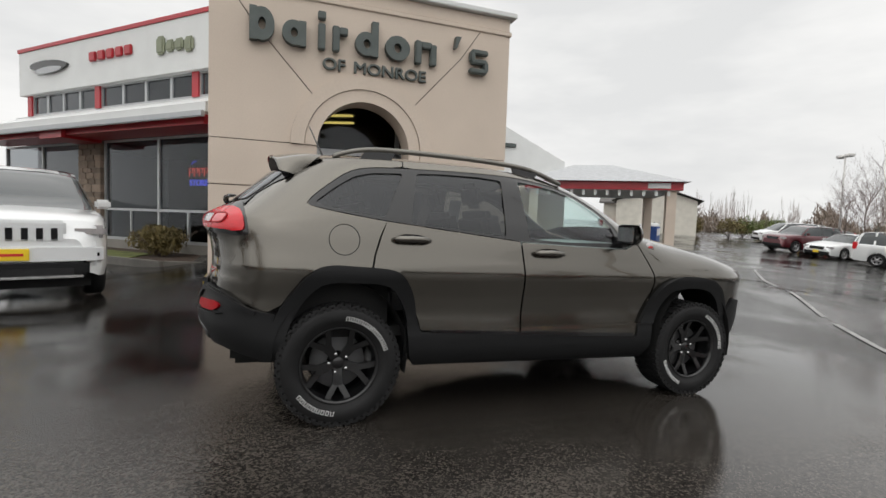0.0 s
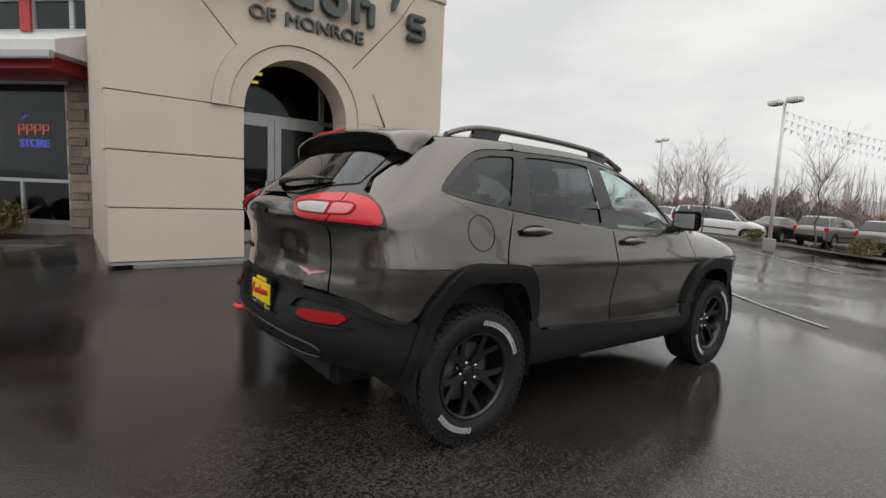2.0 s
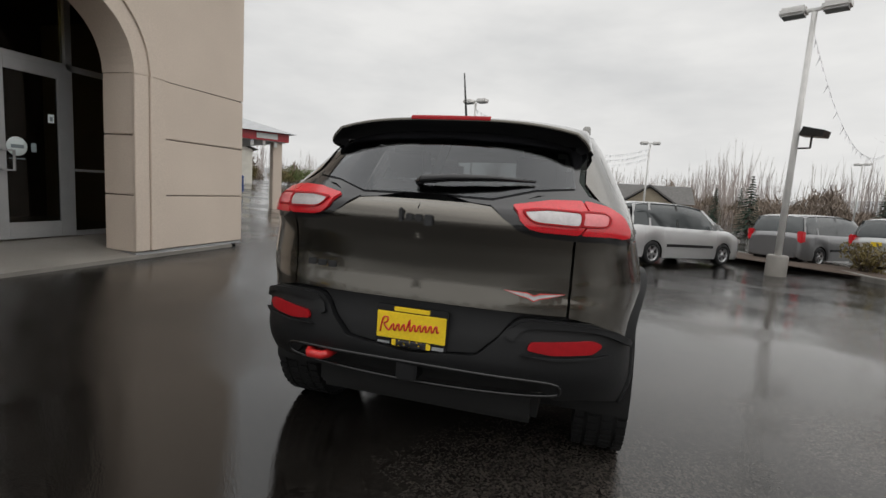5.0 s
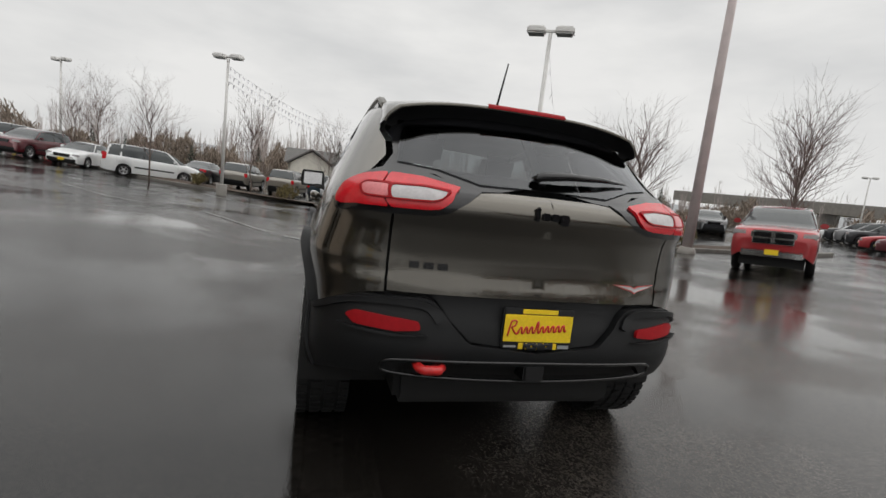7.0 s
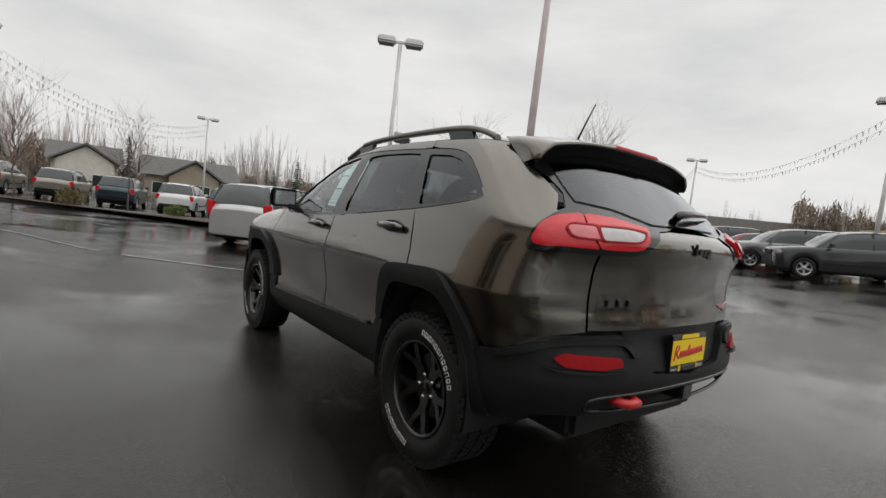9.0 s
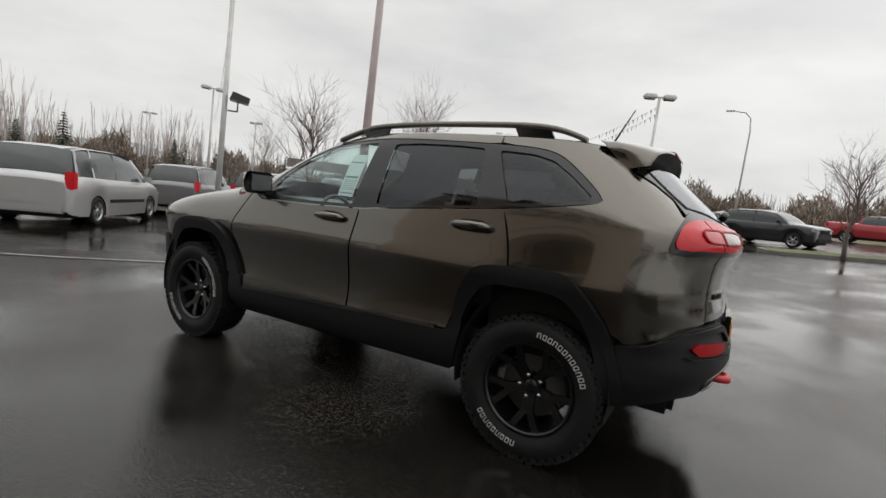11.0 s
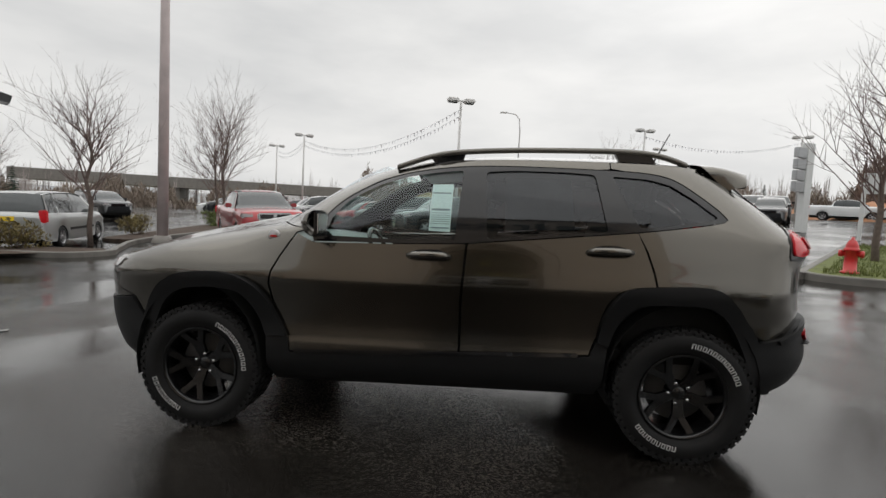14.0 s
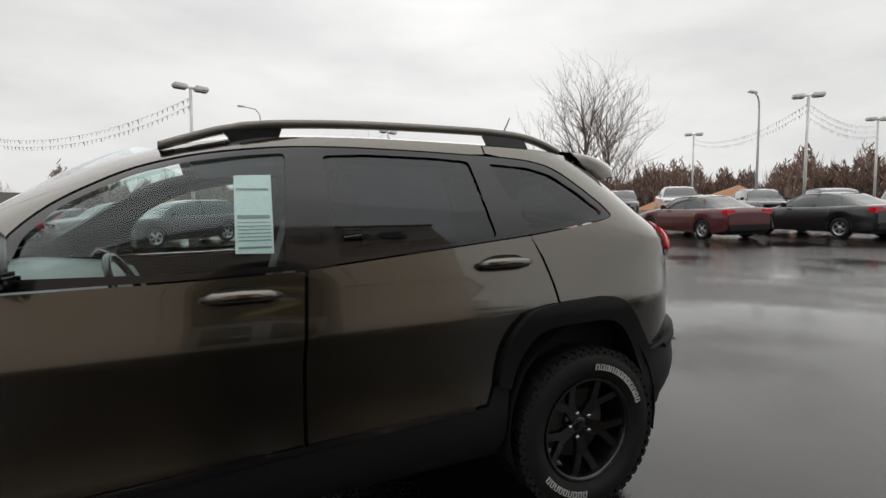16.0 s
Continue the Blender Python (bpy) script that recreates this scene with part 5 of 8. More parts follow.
def build_sign():
    """The large sign: block shapes, with the town's line below."""
    s = thing("wall_sign", pose(0, 4.50, 0), "dark grey raised sign over the arched entrance", "sign")
    base = 3.90
    rows = [(-1.83, 0.36, 0.50, 0.50, True, "l"), (-1.36, 0.36, 0.38, 0.38, True, "r"), (-0.94, 0.11, 0.40, 0.58, False, ""), (-0.66, 0.22, 0.34, 0.40, False, "l"), (-0.22, 0.38, 0.38, 0.56, True, "r"),
            (0.30, 0.42, 0.40, 0.40, True, ""), (0.80, 0.38, 0.36, 0.40, True, "l"), (1.36, 0.10, 0.18, 0.18, False, ""), (1.80, 0.36, 0.42, 0.42, True, "")]
    for k, (x, w, h, cap, hole, kind) in enumerate(rows):
        z = base + (0.36 if k == 7 else 0.0) - (0.02 if k == 8 else 0.0)
        if k in (2,):
            bm = boxes([(-0.055, 0.055, -0.11, 0.0, 0.0, 0.40), (-0.06, 0.06, -0.11, 0.0, 0.47, 0.59)], 0.012)
        elif k == 3:
            bm = boxes([(-0.11, 0.0, -0.11, 0.0, 0.0, 0.40), (0.0, 0.13, -0.108, 0.0, 0.27, 0.39)], 0.015)
        elif k == 6:
            bm = boxes([(-0.19, -0.08, -0.11, 0.0, 0.0, 0.39), (0.08, 0.19, -0.11, 0.0, 0.0, 0.35), (-0.08, 0.10, -0.108, 0.0, 0.27, 0.38)], 0.015)
        elif k == 7:
            bm = bmesh.new()
            prism(bm, [(-0.04, 0.0), (0.0, 0.0), (0.08, 0.2), (-0.02, 0.2)], -0.11, 0.0)
        elif k == 8:
            bm = boxes([(-0.15, 0.17, -0.11, 0.0, 0.33, 0.42), (-0.18, -0.08, -0.109, 0.0, 0.20, 0.38), (-0.16, 0.16, -0.108, 0.0, 0.165, 0.255), (0.08, 0.18, -0.109, 0.0, 0.04, 0.22), (-0.18, 0.15, -0.11, 0.0, 0.0, 0.09)], 0.02)
        else:
            bm = blob_letter(w, h, cap, hole, kind)
        ob = part("sign_block", bm, M_SIGN, s, "dark grey block shape")
        ob.matrix_basis = pose(x, -0.02, z)
    for word, x, width in (("OF", -0.735, 0.36), ("MONROE", 0.205, 1.24)):
        text_part("town_word", word, 0.255, 0.05, pose(x, -0.03, 3.625, 90, 0, 0), M_SIGN, s, "raised dark grey word " + word, width)


build_tower()
build_doors()
build_sign()


# ---- showroom wing, at an angle to the tower ----
def build_wing():
    w = thing("showroom_wing", pose(-2.6, 9.75, 0, 0, 0, 134.4), "two-storey showroom wing, white panels over a red canopy", "building", kind="structure")
    W = 10.4
    part("upper_wall", boxes([(-1.5, W, -0.35, -0.05, 3.5, 4.28)]), M_WHITE_PANEL, w)
    part("sign_band", boxes([(-1.6, 9.75, -0.3, 0.12, 4.93, 6.32)], 0.01), M_WHITE_PANEL, w, "white metal sign band")
    part("roof_edge", boxes([(-1.6, 9.78, -0.32, 0.15, 6.32, 6.43)]), M_RED, w, "red roof edge")
    part("roof", boxes([(-1.6, 9.7, -8.0, -0.3, 6.2, 6.3)]), M_WHITE_PANEL, w)
    part("end_wall", boxes([(9.4, 9.6, -8.0, -0.3, 0.0, 6.2)]), M_WHITE_PANEL, w)
    for x in (1.32, 5.62, 9.4):
        part("red_post", boxes([(x - 0.12, x + 0.12, -0.2, 0.0, 4.28, 4.93)]), M_RED, w)
    xs = [-1.4, -0.55, 0.3, 1.2, 1.44, 2.33, 3.41, 4.44, 5.5, 5.74, 6.6, 7.5, 8.4, 9.28]
    for a, b in zip(xs, xs[1:]):
        if b - a < 0.5:
            continue
        win = part("upper_window", boxes([(a, b, -0.13, -0.05, 4.28, 4.33), (a, b, -0.13, -0.05, 4.88, 4.93), (a, a + 0.05, -0.13, -0.05, 4.33, 4.88), (b - 0.05, b, -0.13, -0.05, 4.33, 4.88)]), M_ALU, w)
        part("pane", boxes([(a + 0.05, b - 0.05, -0.10, -0.093, 4.33, 4.88)]), M_DARK_GLASS, win)
    # canopy
    bm = bmesh.new()
    prism(bm, [(0.0, 4.22), (1.2, 3.74), (1.2, 3.52), (0.0, 3.52)], -0.6, W + 0.6, "x")
    part("canopy_roof", bm, M_WHITE_PANEL, w, "white sloped canopy")
    part("gutter", boxes([(-0.6, W + 0.6, 1.2, 1.3, 3.40, 3.54)], 0.02), M_ALU, w)
    part("fascia", boxes([(-0.3, W + 0.3, 0.05, 1.0, 3.30, 3.52)]), M_RED, w, "red canopy fascia")
    part("fascia_block", boxes([(5.3, 6.4, 0.06, 1.12, 3.22, 3.51)]), M_RED, w)
    # lower windows: two bays between stone piers
    for a, b, mull in ((0.40, 5.30, 2.80), (6.45, 11.0, 8.67)):
        f = part("shop_window", boxes([(a, b, -0.1, 0.0, 3.24, 3.30), (a, b, -0.1, 0.0, 1.24, 1.31), (a, b, -0.1, 0.0, 0.38, 0.46), (a, a + 0.07, -0.1, 0.0, 0.46, 3.24), (b - 0.07, b, -0.1, 0.0, 0.46, 3.24), (mull - 0.04, mull + 0.04, -0.1, 0.0, 0.46, 3.24),
                                       ((a + mull) / 2 - 0.03, (a + mull) / 2 + 0.03, -0.09, -0.01, 0.46, 1.24), ((b + mull) / 2 - 0.03, (b + mull) / 2 + 0.03, -0.09, -0.01, 0.46, 1.24)]), M_ALU, w, "aluminium shop window frame")
        for l, r in ((a + 0.07, mull - 0.04), (mull + 0.04, b - 0.07)):
            part("pane", boxes([(l, r, -0.06, -0.05, 1.31, 3.24)]), M_DARK_GLASS, f)
            part("pane", boxes([(l, r, -0.06, -0.05, 0.46, 1.24)]), M_DARK_GLASS, f)
        part("plinth", boxes([(a, b, -0.2, 0.03, 0.0, 0.38)]), M_CONCRETE, f)
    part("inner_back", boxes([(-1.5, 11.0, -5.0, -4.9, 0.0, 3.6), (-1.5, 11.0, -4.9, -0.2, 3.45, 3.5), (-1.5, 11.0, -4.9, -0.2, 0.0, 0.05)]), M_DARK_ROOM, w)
    for a, b in ((-0.45, 0.36), (5.33, 6.42)):
        k = 0
        z = 0.0
        pier = part("stone_pier", boxes([(a + 0.03, b - 0.03, -0.25, 0.06, 0.0, 3.30)]), M_JOINT_SHADE, w)
        row = 0
        while z < 3.2:
            h = (0.19, 0.14, 0.23, 0.16)[row % 4]
            cuts = [a] + ([a + (b - a) * (0.35, 0.6, 0.45)[row % 3]] if b - a < 0.9 else [a + (b - a) * q for q in ((0.3, 0.65), (0.42, 0.8), (0.25, 0.55))[row % 3]]) + [b]
            for l, r in zip(cuts, cuts[1:]):
                part("stone", boxes([(l + 0.006, r - 0.006, -0.2, 0.09 + 0.012 * ((k * 7) % 3), z + 0.006, min(z + h, 3.3) - 0.006)], 0.008), M_STONE, pier)
                k += 1
            z += h
            row += 1
    # plain sign shapes on the band
    bm = boxes([(3.70 + 0.42 * k, 4.02 + 0.42 * k, 0.12, 0.20, 5.60, 5.88) for k in range(5)], 0.03)
    part("sign_shape", bm, M_RED, w, "red block shapes on the white band")
    olive = mat("olive_sign", (0.23, 0.25, 0.17), 0.5)
    bm = boxes([(1.18, 1.50, 0.12, 0.2, 5.40, 5.78), (1.55, 1.88, 0.12, 0.2, 5.48, 5.78), (1.92, 2.24, 0.12, 0.2, 5.48, 5.78), (2.30, 2.62, 0.12, 0.2, 5.44, 5.92)], 0.06)
    part("sign_shape", bm, olive, w, "olive block shapes on the white band")
    bm = bmesh.new()
    prism(bm, [(7.88 + 1.05 * math.cos(a), 5.72 + 0.17 * math.sin(a) + 0.06 * math.cos(a)) for a in (2 * math.pi * k / 28 for k in range(28))], 0.12, 0.2)
    part("sign_shape", bm, M_BLACK, w, "black oval on the white band")
    bm = bmesh.new()
    prism(bm, [(7.85 + 0.75 * math.cos(a), 5.58 + 0.10 * math.sin(a)) for a in (2 * math.pi * k / 24 for k in range(24))], 0.2, 0.215)
    part("sign_shape", bm, M_ALU, w)
    # neon in the window: red block shapes above the word
    red_neon = mat("red_neon", (0.5, 0.05, 0.03), 0.4, emit=(1.0, 0.10, 0.05), emit_strength=1.3)
    blue_neon = mat("blue_neon", (0.05, 0.05, 0.5), 0.4, emit=(0.12, 0.15, 1.0), emit_strength=1.3)
    ns = thing("neon_sign", w.matrix_world @ pose(1.62, -0.35, 2.35), "red and blue neon sign hanging in the window", "sign")
    bm = bmesh.new()
    for k in range(4):
        c = 0.30 - 0.20 * k
        tube(bm, [(c + 0.07, 0, -0.11), (c + 0.07, 0, 0.11), (c - 0.06, 0, 0.11), (c - 0.06, 0, 0.0), (c + 0.07, 0, 0.0)], 0.014, 6)
    part("red_tubes", bm, red_neon, ns, "red neon block shapes")
    text_part("blue_tubes", "STORE", 0.23, 0.02, pose(0, 0, -0.36, 90, 0, 180), blue_neon, ns, "blue neon word STORE", 0.72)
    bm = bmesh.new()
    tube(bm, [(0.28, 0, 0.22), (0.2, 0, 0.30), (0.1, 0, 0.30)], 0.014, 6)
    part("blue_tubes", bm, blue_neon, ns)
    # planting bed
    bed = bmesh.new()
    prism(bed, [(-1.4, 0.0), (10.5, 0.0), (10.5, 1.9), (-0.2, 1.9), (-1.4, 1.2)], -0.1, 0.13, "z")
    b = tagged(part("planting_bed", bed, M_MULCH), "dark bark-mulched bed along the showroom", "planting bed", kind="structure")
    b.matrix_world = w.matrix_world
    lawn = bmesh.new()
    prism(lawn, [(1.9, 0.75), (10.4, 0.75), (10.4, 1.85), (1.2, 1.85)], 0.0, 0.15, "z")
    g = tagged(part("lawn_strip", lawn, M_GRASS), "strip of short wet grass", "grass", kind="stuff")
    g.matrix_world = w.matrix_world
    kb = bmesh.new()
    box(kb, -0.3, 10.6, 1.9, 2.06, -0.1, 0.17, 0.02)
    box(kb, -1.5, -0.15, 1.90, 2.05, -0.1, 0.17, 0.02, m=Matrix.Translation((-0.15, 1.95, 0)) @ Matrix.Rotation(radians(28), 4, "Z") @ Matrix.Translation((0.15, -1.95, 0)))
    k = tagged(part("kerb", kb, M_KERB), "wet concrete kerb of the bed", "kerb", kind="structure")
    k.matrix_world = w.matrix_world
    return w


WING = build_wing()


# ---- plants ----
M_BARK = mat("grey_brown_bark", (0.13, 0.10, 0.085), 0.9, 0, 0, 0.25, 12, 0.5, 60)
M_TWIG = mat("red_brown_twigs", (0.15, 0.105, 0.095), 0.9, 0, 0, 0.2, 5)
M_LEAF_DRY = mat("olive_shrub_leaves", (0.135, 0.105, 0.035), 0.7, 0, 0, 0.4, 7)
M_LEAF_GREEN = mat("green_shrub_leaves", (0.10, 0.13, 0.03), 0.7, 0, 0, 0.4, 7)
M_NEEDLE = mat("dark_fir_needles", (0.022, 0.042, 0.026), 0.8, 0, 0, 0.35, 3)


def leaf_cloud(bm, rng, n, centre, radii, size):
    for _ in range(n):
        a, b = rng.uniform(0, 2 * math.pi), math.acos(rng.uniform(-1, 1))
        r = rng.uniform(0.35, 1.0) ** 0.5
        p = Vector((centre[0] + radii[0] * r * math.sin(b) * math.cos(a), centre[1] + radii[1] * r * math.sin(b) * math.sin(a), centre[2] + radii[2] * r * math.cos(b)))
        q = Euler((rng.uniform(0, 3), rng.uniform(0, 3), rng.uniform(0, 6))).to_matrix()
        s = size * rng.uniform(0.6, 1.3)
        vs = [bm.verts.new(p + q @ Vector(c)) for c in ((-s, 0, 0), (0, -s * 0.42, s * 0.1), (s, 0, 0), (0, s * 0.42, s * 0.1))]
        bm.faces.new(vs)


def build_bush(x, y, radii, material, label, seed, n=900, size=0.045, z=None):
    rng = random.Random(seed)
    base = ground_at(x, y) if z is None else z
    t = thing("bush", pose(x, y, base), label, "bush", "bushes")
    bm = bmesh.new()
    for k in range(7):
        a = rng.uniform(0, 6.28)
        tube(bm, [(0, 0, -0.05), (0.5 * radii[0] * math.cos(a), 0.5 * radii[1] * math.sin(a), radii[2] * 0.8), (0.85 * radii[0] * math.cos(a), 0.85 * radii[1] * math.sin(a), radii[2] * 1.3)], [0.02, 0.012, 0.005], 5)
    part("stem_cluster", bm, M_BARK, t)
    bm = bmesh.new()
    for k in range(9):
        a = rng.uniform(0, 6.28)
        r = rng.uniform(0.1, 0.62)
        leaf_cloud(bm, rng, n // 9, (radii[0] * r * math.cos(a), radii[1] * r * math.sin(a), radii[2] * rng.uniform(0.55, 1.15)), (radii[0] * 0.48, radii[1] * 0.48, radii[2] * 0.5), size)
    part("foliage", bm, material, t)
    return t


def limb(bm, rng, p, d, length, r, depth, twist=0.28):
    pts, rad = [p], [r]
    q, v = p.copy(), d.copy()
    n = 4
    for i in range(n):
        v = (v + Vector((rng.uniform(-1, 1), rng.uniform(-1, 1), rng.uniform(-0.3, 0.7))) * twist * 0.5).normalized()
        q = q + v * length / n
        pts.append(q.copy())
        rad.append(r * (1 - 0.72 * (i + 1) / n))
    tube(bm, pts, rad, 5 if depth > 1 else 4 if depth > 0 else 3, False)
    if depth > 0:
        for k in range(5 if depth > 1 else 4):
            i = rng.randint(1, n)
            a = rng.uniform(0, 2 * math.pi)
            side = v.orthogonal().normalized()
            side = Matrix.Rotation(a, 3, v) @ side
            nd = (v * 0.75 + side * rng.uniform(0.45, 0.85) + Vector((0, 0, 0.30))).normalized()
            limb(bm, rng, pts[i], nd, length * rng.uniform(0.5, 0.72), rad[i] * 0.65 + 0.002, depth - 1, twist)


def bare_tree(seed, height, trunk=0.09):
    """A leafless street tree."""
    rng = random.Random(seed)
    t = thing("bare_tree", pose(0, 0, 0), "leafless young street tree with upswept grey-brown branches", "tree", "bare trees")
    bm = bmesh.new()
    pts = [(rng.uniform(-0.04, 0.04) * k, rng.uniform(-0.04, 0.04) * k, -0.1 + height * 0.62 * k / 5) for k in range(6)]
    tube(bm, pts, [trunk * (1 - 0.13 * k) for k in range(6)], 9)
    part("trunk", bm, M_BARK, t)
    bm = bmesh.new()
    for k in range(19):
        f = 0.36 + 0.64 * k / 18
        i = min(4, int(f * 5))
        u = f * 5 - i
        p = Vector(pts[i]) * (1 - u) + Vector(pts[min(5, i + 1)]) * u
        a = k * 2.4 + rng.uniform(-0.4, 0.4)
        el = radians(rng.uniform(38, 62) + 14 * f)
        d = Vector((math.cos(a) * math.cos(el), math.sin(a) * math.cos(el), math.sin(el)))
        limb(bm, rng, p, d, height * (0.36 - 0.10 * f) * rng.uniform(0.85, 1.15), trunk * 0.26, 2)
    part("crown", bm, M_TWIG, t)
    return t


def fir_tree(seed, height):
    rng = random.Random(seed)
    t = thing("fir_tree", pose(0, 0, 0), "dark green fir tree", "tree", "fir trees")
    bm = bmesh.new()
    tube(bm, [(0, 0, -0.2), (0, 0, height * 0.95)], [0.13, 0.02], 7)
    part("trunk", bm, M_BARK, t)
    bm = bmesh.new()
    z = height * 0.08
    while z < height * 0.98:
        r = (height - z) * 0.30 + 0.08
        for k in range(9):
            a = rng.uniform(0, 6.28)
            rr = r * rng.uniform(0.7, 1.1)
            tip = Vector((rr * math.cos(a), rr * math.sin(a), z - rr * 0.25))
            for j in range(7):
                f = (j + 1) / 7
                p = Vector((0, 0, z)) * (1 - f) + tip * f
                w = 0.20 * (1 - f * 0.6) * (0.4 + r * 0.35)
                q = Vector((-math.sin(a), math.cos(a), 0)) * w
                out = Vector((math.cos(a), math.sin(a), -0.3)) * w
                vs = [bm.verts.new(p + v) for v in (q - out * 0.4, out + Vector((0, 0, rng.uniform(-0.1, 0.05))), -q - out * 0.4, Vector((0, 0, 0.05)))]
                bm.faces.new(vs)
        z += height * 0.035
    part("foliage", bm, M_NEEDLE, t)
    return t


def place(ob, x, y, z=None, rz=0.0, s=1.0):
    ob.matrix_world = pose(x, y, ground_at(x, y) if z is None else z, 0, 0, rz) @ Matrix.Diagonal((s, s, s, 1))


def wing_at(lx, ly, z=0.0):
    return WING.matrix_world @ Vector((lx, ly, z))


p = wing_at(1.25, 0.95)
build_bush(p.x, p.y, (0.95, 0.55, 0.50), M_LEAF_DRY, "olive-brown broadleaf shrub in the mulched bed", 3, 2400, 0.05, 0.13)
p = wing_at(2.2, 0.6)
build_bush(p.x, p.y, (0.50, 0.42, 0.48), M_LEAF_DRY, "olive-brown broadleaf shrub in the mulched bed", 4, 1300, 0.05, 0.13)

for i, (x, y, h, rz) in enumerate(((12.9, -11.2, 6.0, 0), (13.2, -19.6, 7.6, 0), (14.6, -21.2, 6.6, 0), (-9.6, -9.2, 5.7, 0), (-14.4, -13.6, 6.6, 0), (-6.0, -20.6, 4.8, 0))):
    place(bare_tree(20 + i, h), x, y)
TREE = bare_tree(40, 5.6, 0.05)
place(TREE, 24.0, 9.3)
for x, y, rz, s in ((25.2, 4.6, 80, 1.05), (24.6, 0.4, 160, 0.95), (33.0, 16.4, 20, 1.0), (31.5, 14.5, 210, 1.1), (-24.5, -23.0, 120, 1.1), (29, -22, 60, 1.1)):
    copy_thing(TREE, pose(x, y, ground_at(x, y), 0, 0, rz) @ Matrix.Diagonal((s, s, s, 1)))


# ---- lamps, poles, pennants ----
def build_lamp(height, heads=2, turn=0.0):
    t = thing("street_lamp", pose(0, 0, 0), "pale grey lot lamp pole with flat box heads", "street lamp", "lot lamps")
    bm = bmesh.new()
    tube(bm, [(0, 0, 0.45), (0, 0, height)], [0.085, 0.06], 12)
    part("pole", bm, M_POLE, t)
    bm = bmesh.new()
    lathe(bm, [(0.0, 0.56), (0.22, 0.56), (0.25, 0.52), (0.25, -0.3)], 20, axis="z")
    part("base", bm, M_CONCRETE, t, "round concrete base")
    for s in ((1, -1) if heads == 2 else (1,)):
        bm = bmesh.new()
        box(bm, s * 0.15, s * 0.72, -0.23, 0.23, height - 0.04, height + 0.17, 0.05)
        box(bm, 0.0, s * 0.18, -0.04, 0.04, height + 0.02, height + 0.09)
        hd = part("lamp_head", bm, M_POLE, t, "flat grey lamp head")
        part("lens", boxes([(s * 0.20, s * 0.67, -0.18, 0.18, height - 0.052, height - 0.038)]), M_DASH, hd)
    return t


LAMP = build_lamp(6.65)
place(LAMP, 22.5, 5.6, rz=70)
for x, y, rz in ((36.2, 18.6, 60), (10.65, -5.63, 60), (36.6, -5.0, 90), (26.8, -15.9, 70), (53.9, -26.5, 30), (1.7, -21.9, 20), (-11.2, -34.35, 15), (-16.4, -47, 20), (15.4, -35.0, 30), (21.2, -42.5, 30), (35.5, -55.8, 30), (-24.7, -38.6, -20), (-28.4, -13.8, -50), (-36.8, -27.7, -40), (43.0, -31.7, 10), (-41.0, -16.5, -30)):
    copy_thing(LAMP, pose(x, y, ground_at(x, y), 0, 0, rz))


def build_flood():
    x, y = 10.65, -5.63
    t = thing("flood_light", pose(x, y, ground_at(x, y) + 3.62, 0, 0, 233), "black flood light on a bracket of the lamp pole", "light")
    part("bracket", boxes([(0.08, 0.34, -0.02, 0.02, -0.32, -0.28), (0.32, 0.36, -0.02, 0.02, -0.30, 0.02)], 0.005), M_BLACK, t)
    bm = bmesh.new()
    prism(bm, [(0.12, 0.0), (0.62, -0.06), (0.66, 0.10), (0.20, 0.22)], -0.24, 0.24)
    part("head", bm, M_BLACK, t)


build_flood()


def build_flagpole():
    t = thing("flagpole", pose(11.6, -12.9, ground_at(11.6, -12.9)), "tall weathered pinkish-grey flagpole", "pole")
    bm = bmesh.new()
    tube(bm, [(0, 0, -0.1), (0, 0, 8), (0, 0, 19)], [0.19, 0.15, 0.08], 14)
    part("pole", bm, M_POLE_PINK, t)
    bm = bmesh.new()
    lathe(bm, [(0.0, 0.25), (0.26, 0.25), (0.36, 0.0), (0.36, -0.2)], 18, axis="z")
    part("base", bm, M_CONCRETE, t)


build_flagpole()


def build_pennants(a, b, sag, n, rows=1):
    """A string of small flags between two poles."""
    bm = bmesh.new()
    a, b = Vector(a), Vector(b)
    rng = random.Random(int(a.x * 10 + b.y))
    for r in range(rows):
        pts = []
        for k in range(25):
            f = k / 24
            p = a.lerp(b, f)
            p.z -= sag * 4 * f * (1 - f) + r * 0.35
            pts.append(p)
        tube(bm, pts, 0.007, 3, False)
        d = (b - a).normalized()
        for k in range(n):
            f = (k + 0.5) / n
            p = a.lerp(b, f)
            p.z -= sag * 4 * f * (1 - f) + r * 0.35
            w = rng.uniform(0.05, 0.075)
            sw = Vector((-d.y, d.x, 0)) * rng.uniform(-0.08, 0.08)
            vs = [bm.verts.new(q) for q in (p - d * w, p + d * w, p + sw + d * w * 0.2 - Vector((0, 0, 0.20)), p + sw * 1.05 - d * w * 0.2 - Vector((0, 0, 0.205)))]
            bm.faces.new(vs)
    return tagged(part("pennant_string", bm, M_FLAG), "string of small pale pennants between lamp poles", "pennants", "pennant strings", "stuff")


M_FLAG = mat("faded_pennant_cloth", (0.85, 0.85, 0.88), 0.8, 0, 0, 0.2, 3)


def lamp_top(x, y, dz=6.3):
    return (x, y, ground_at(x, y) + dz)


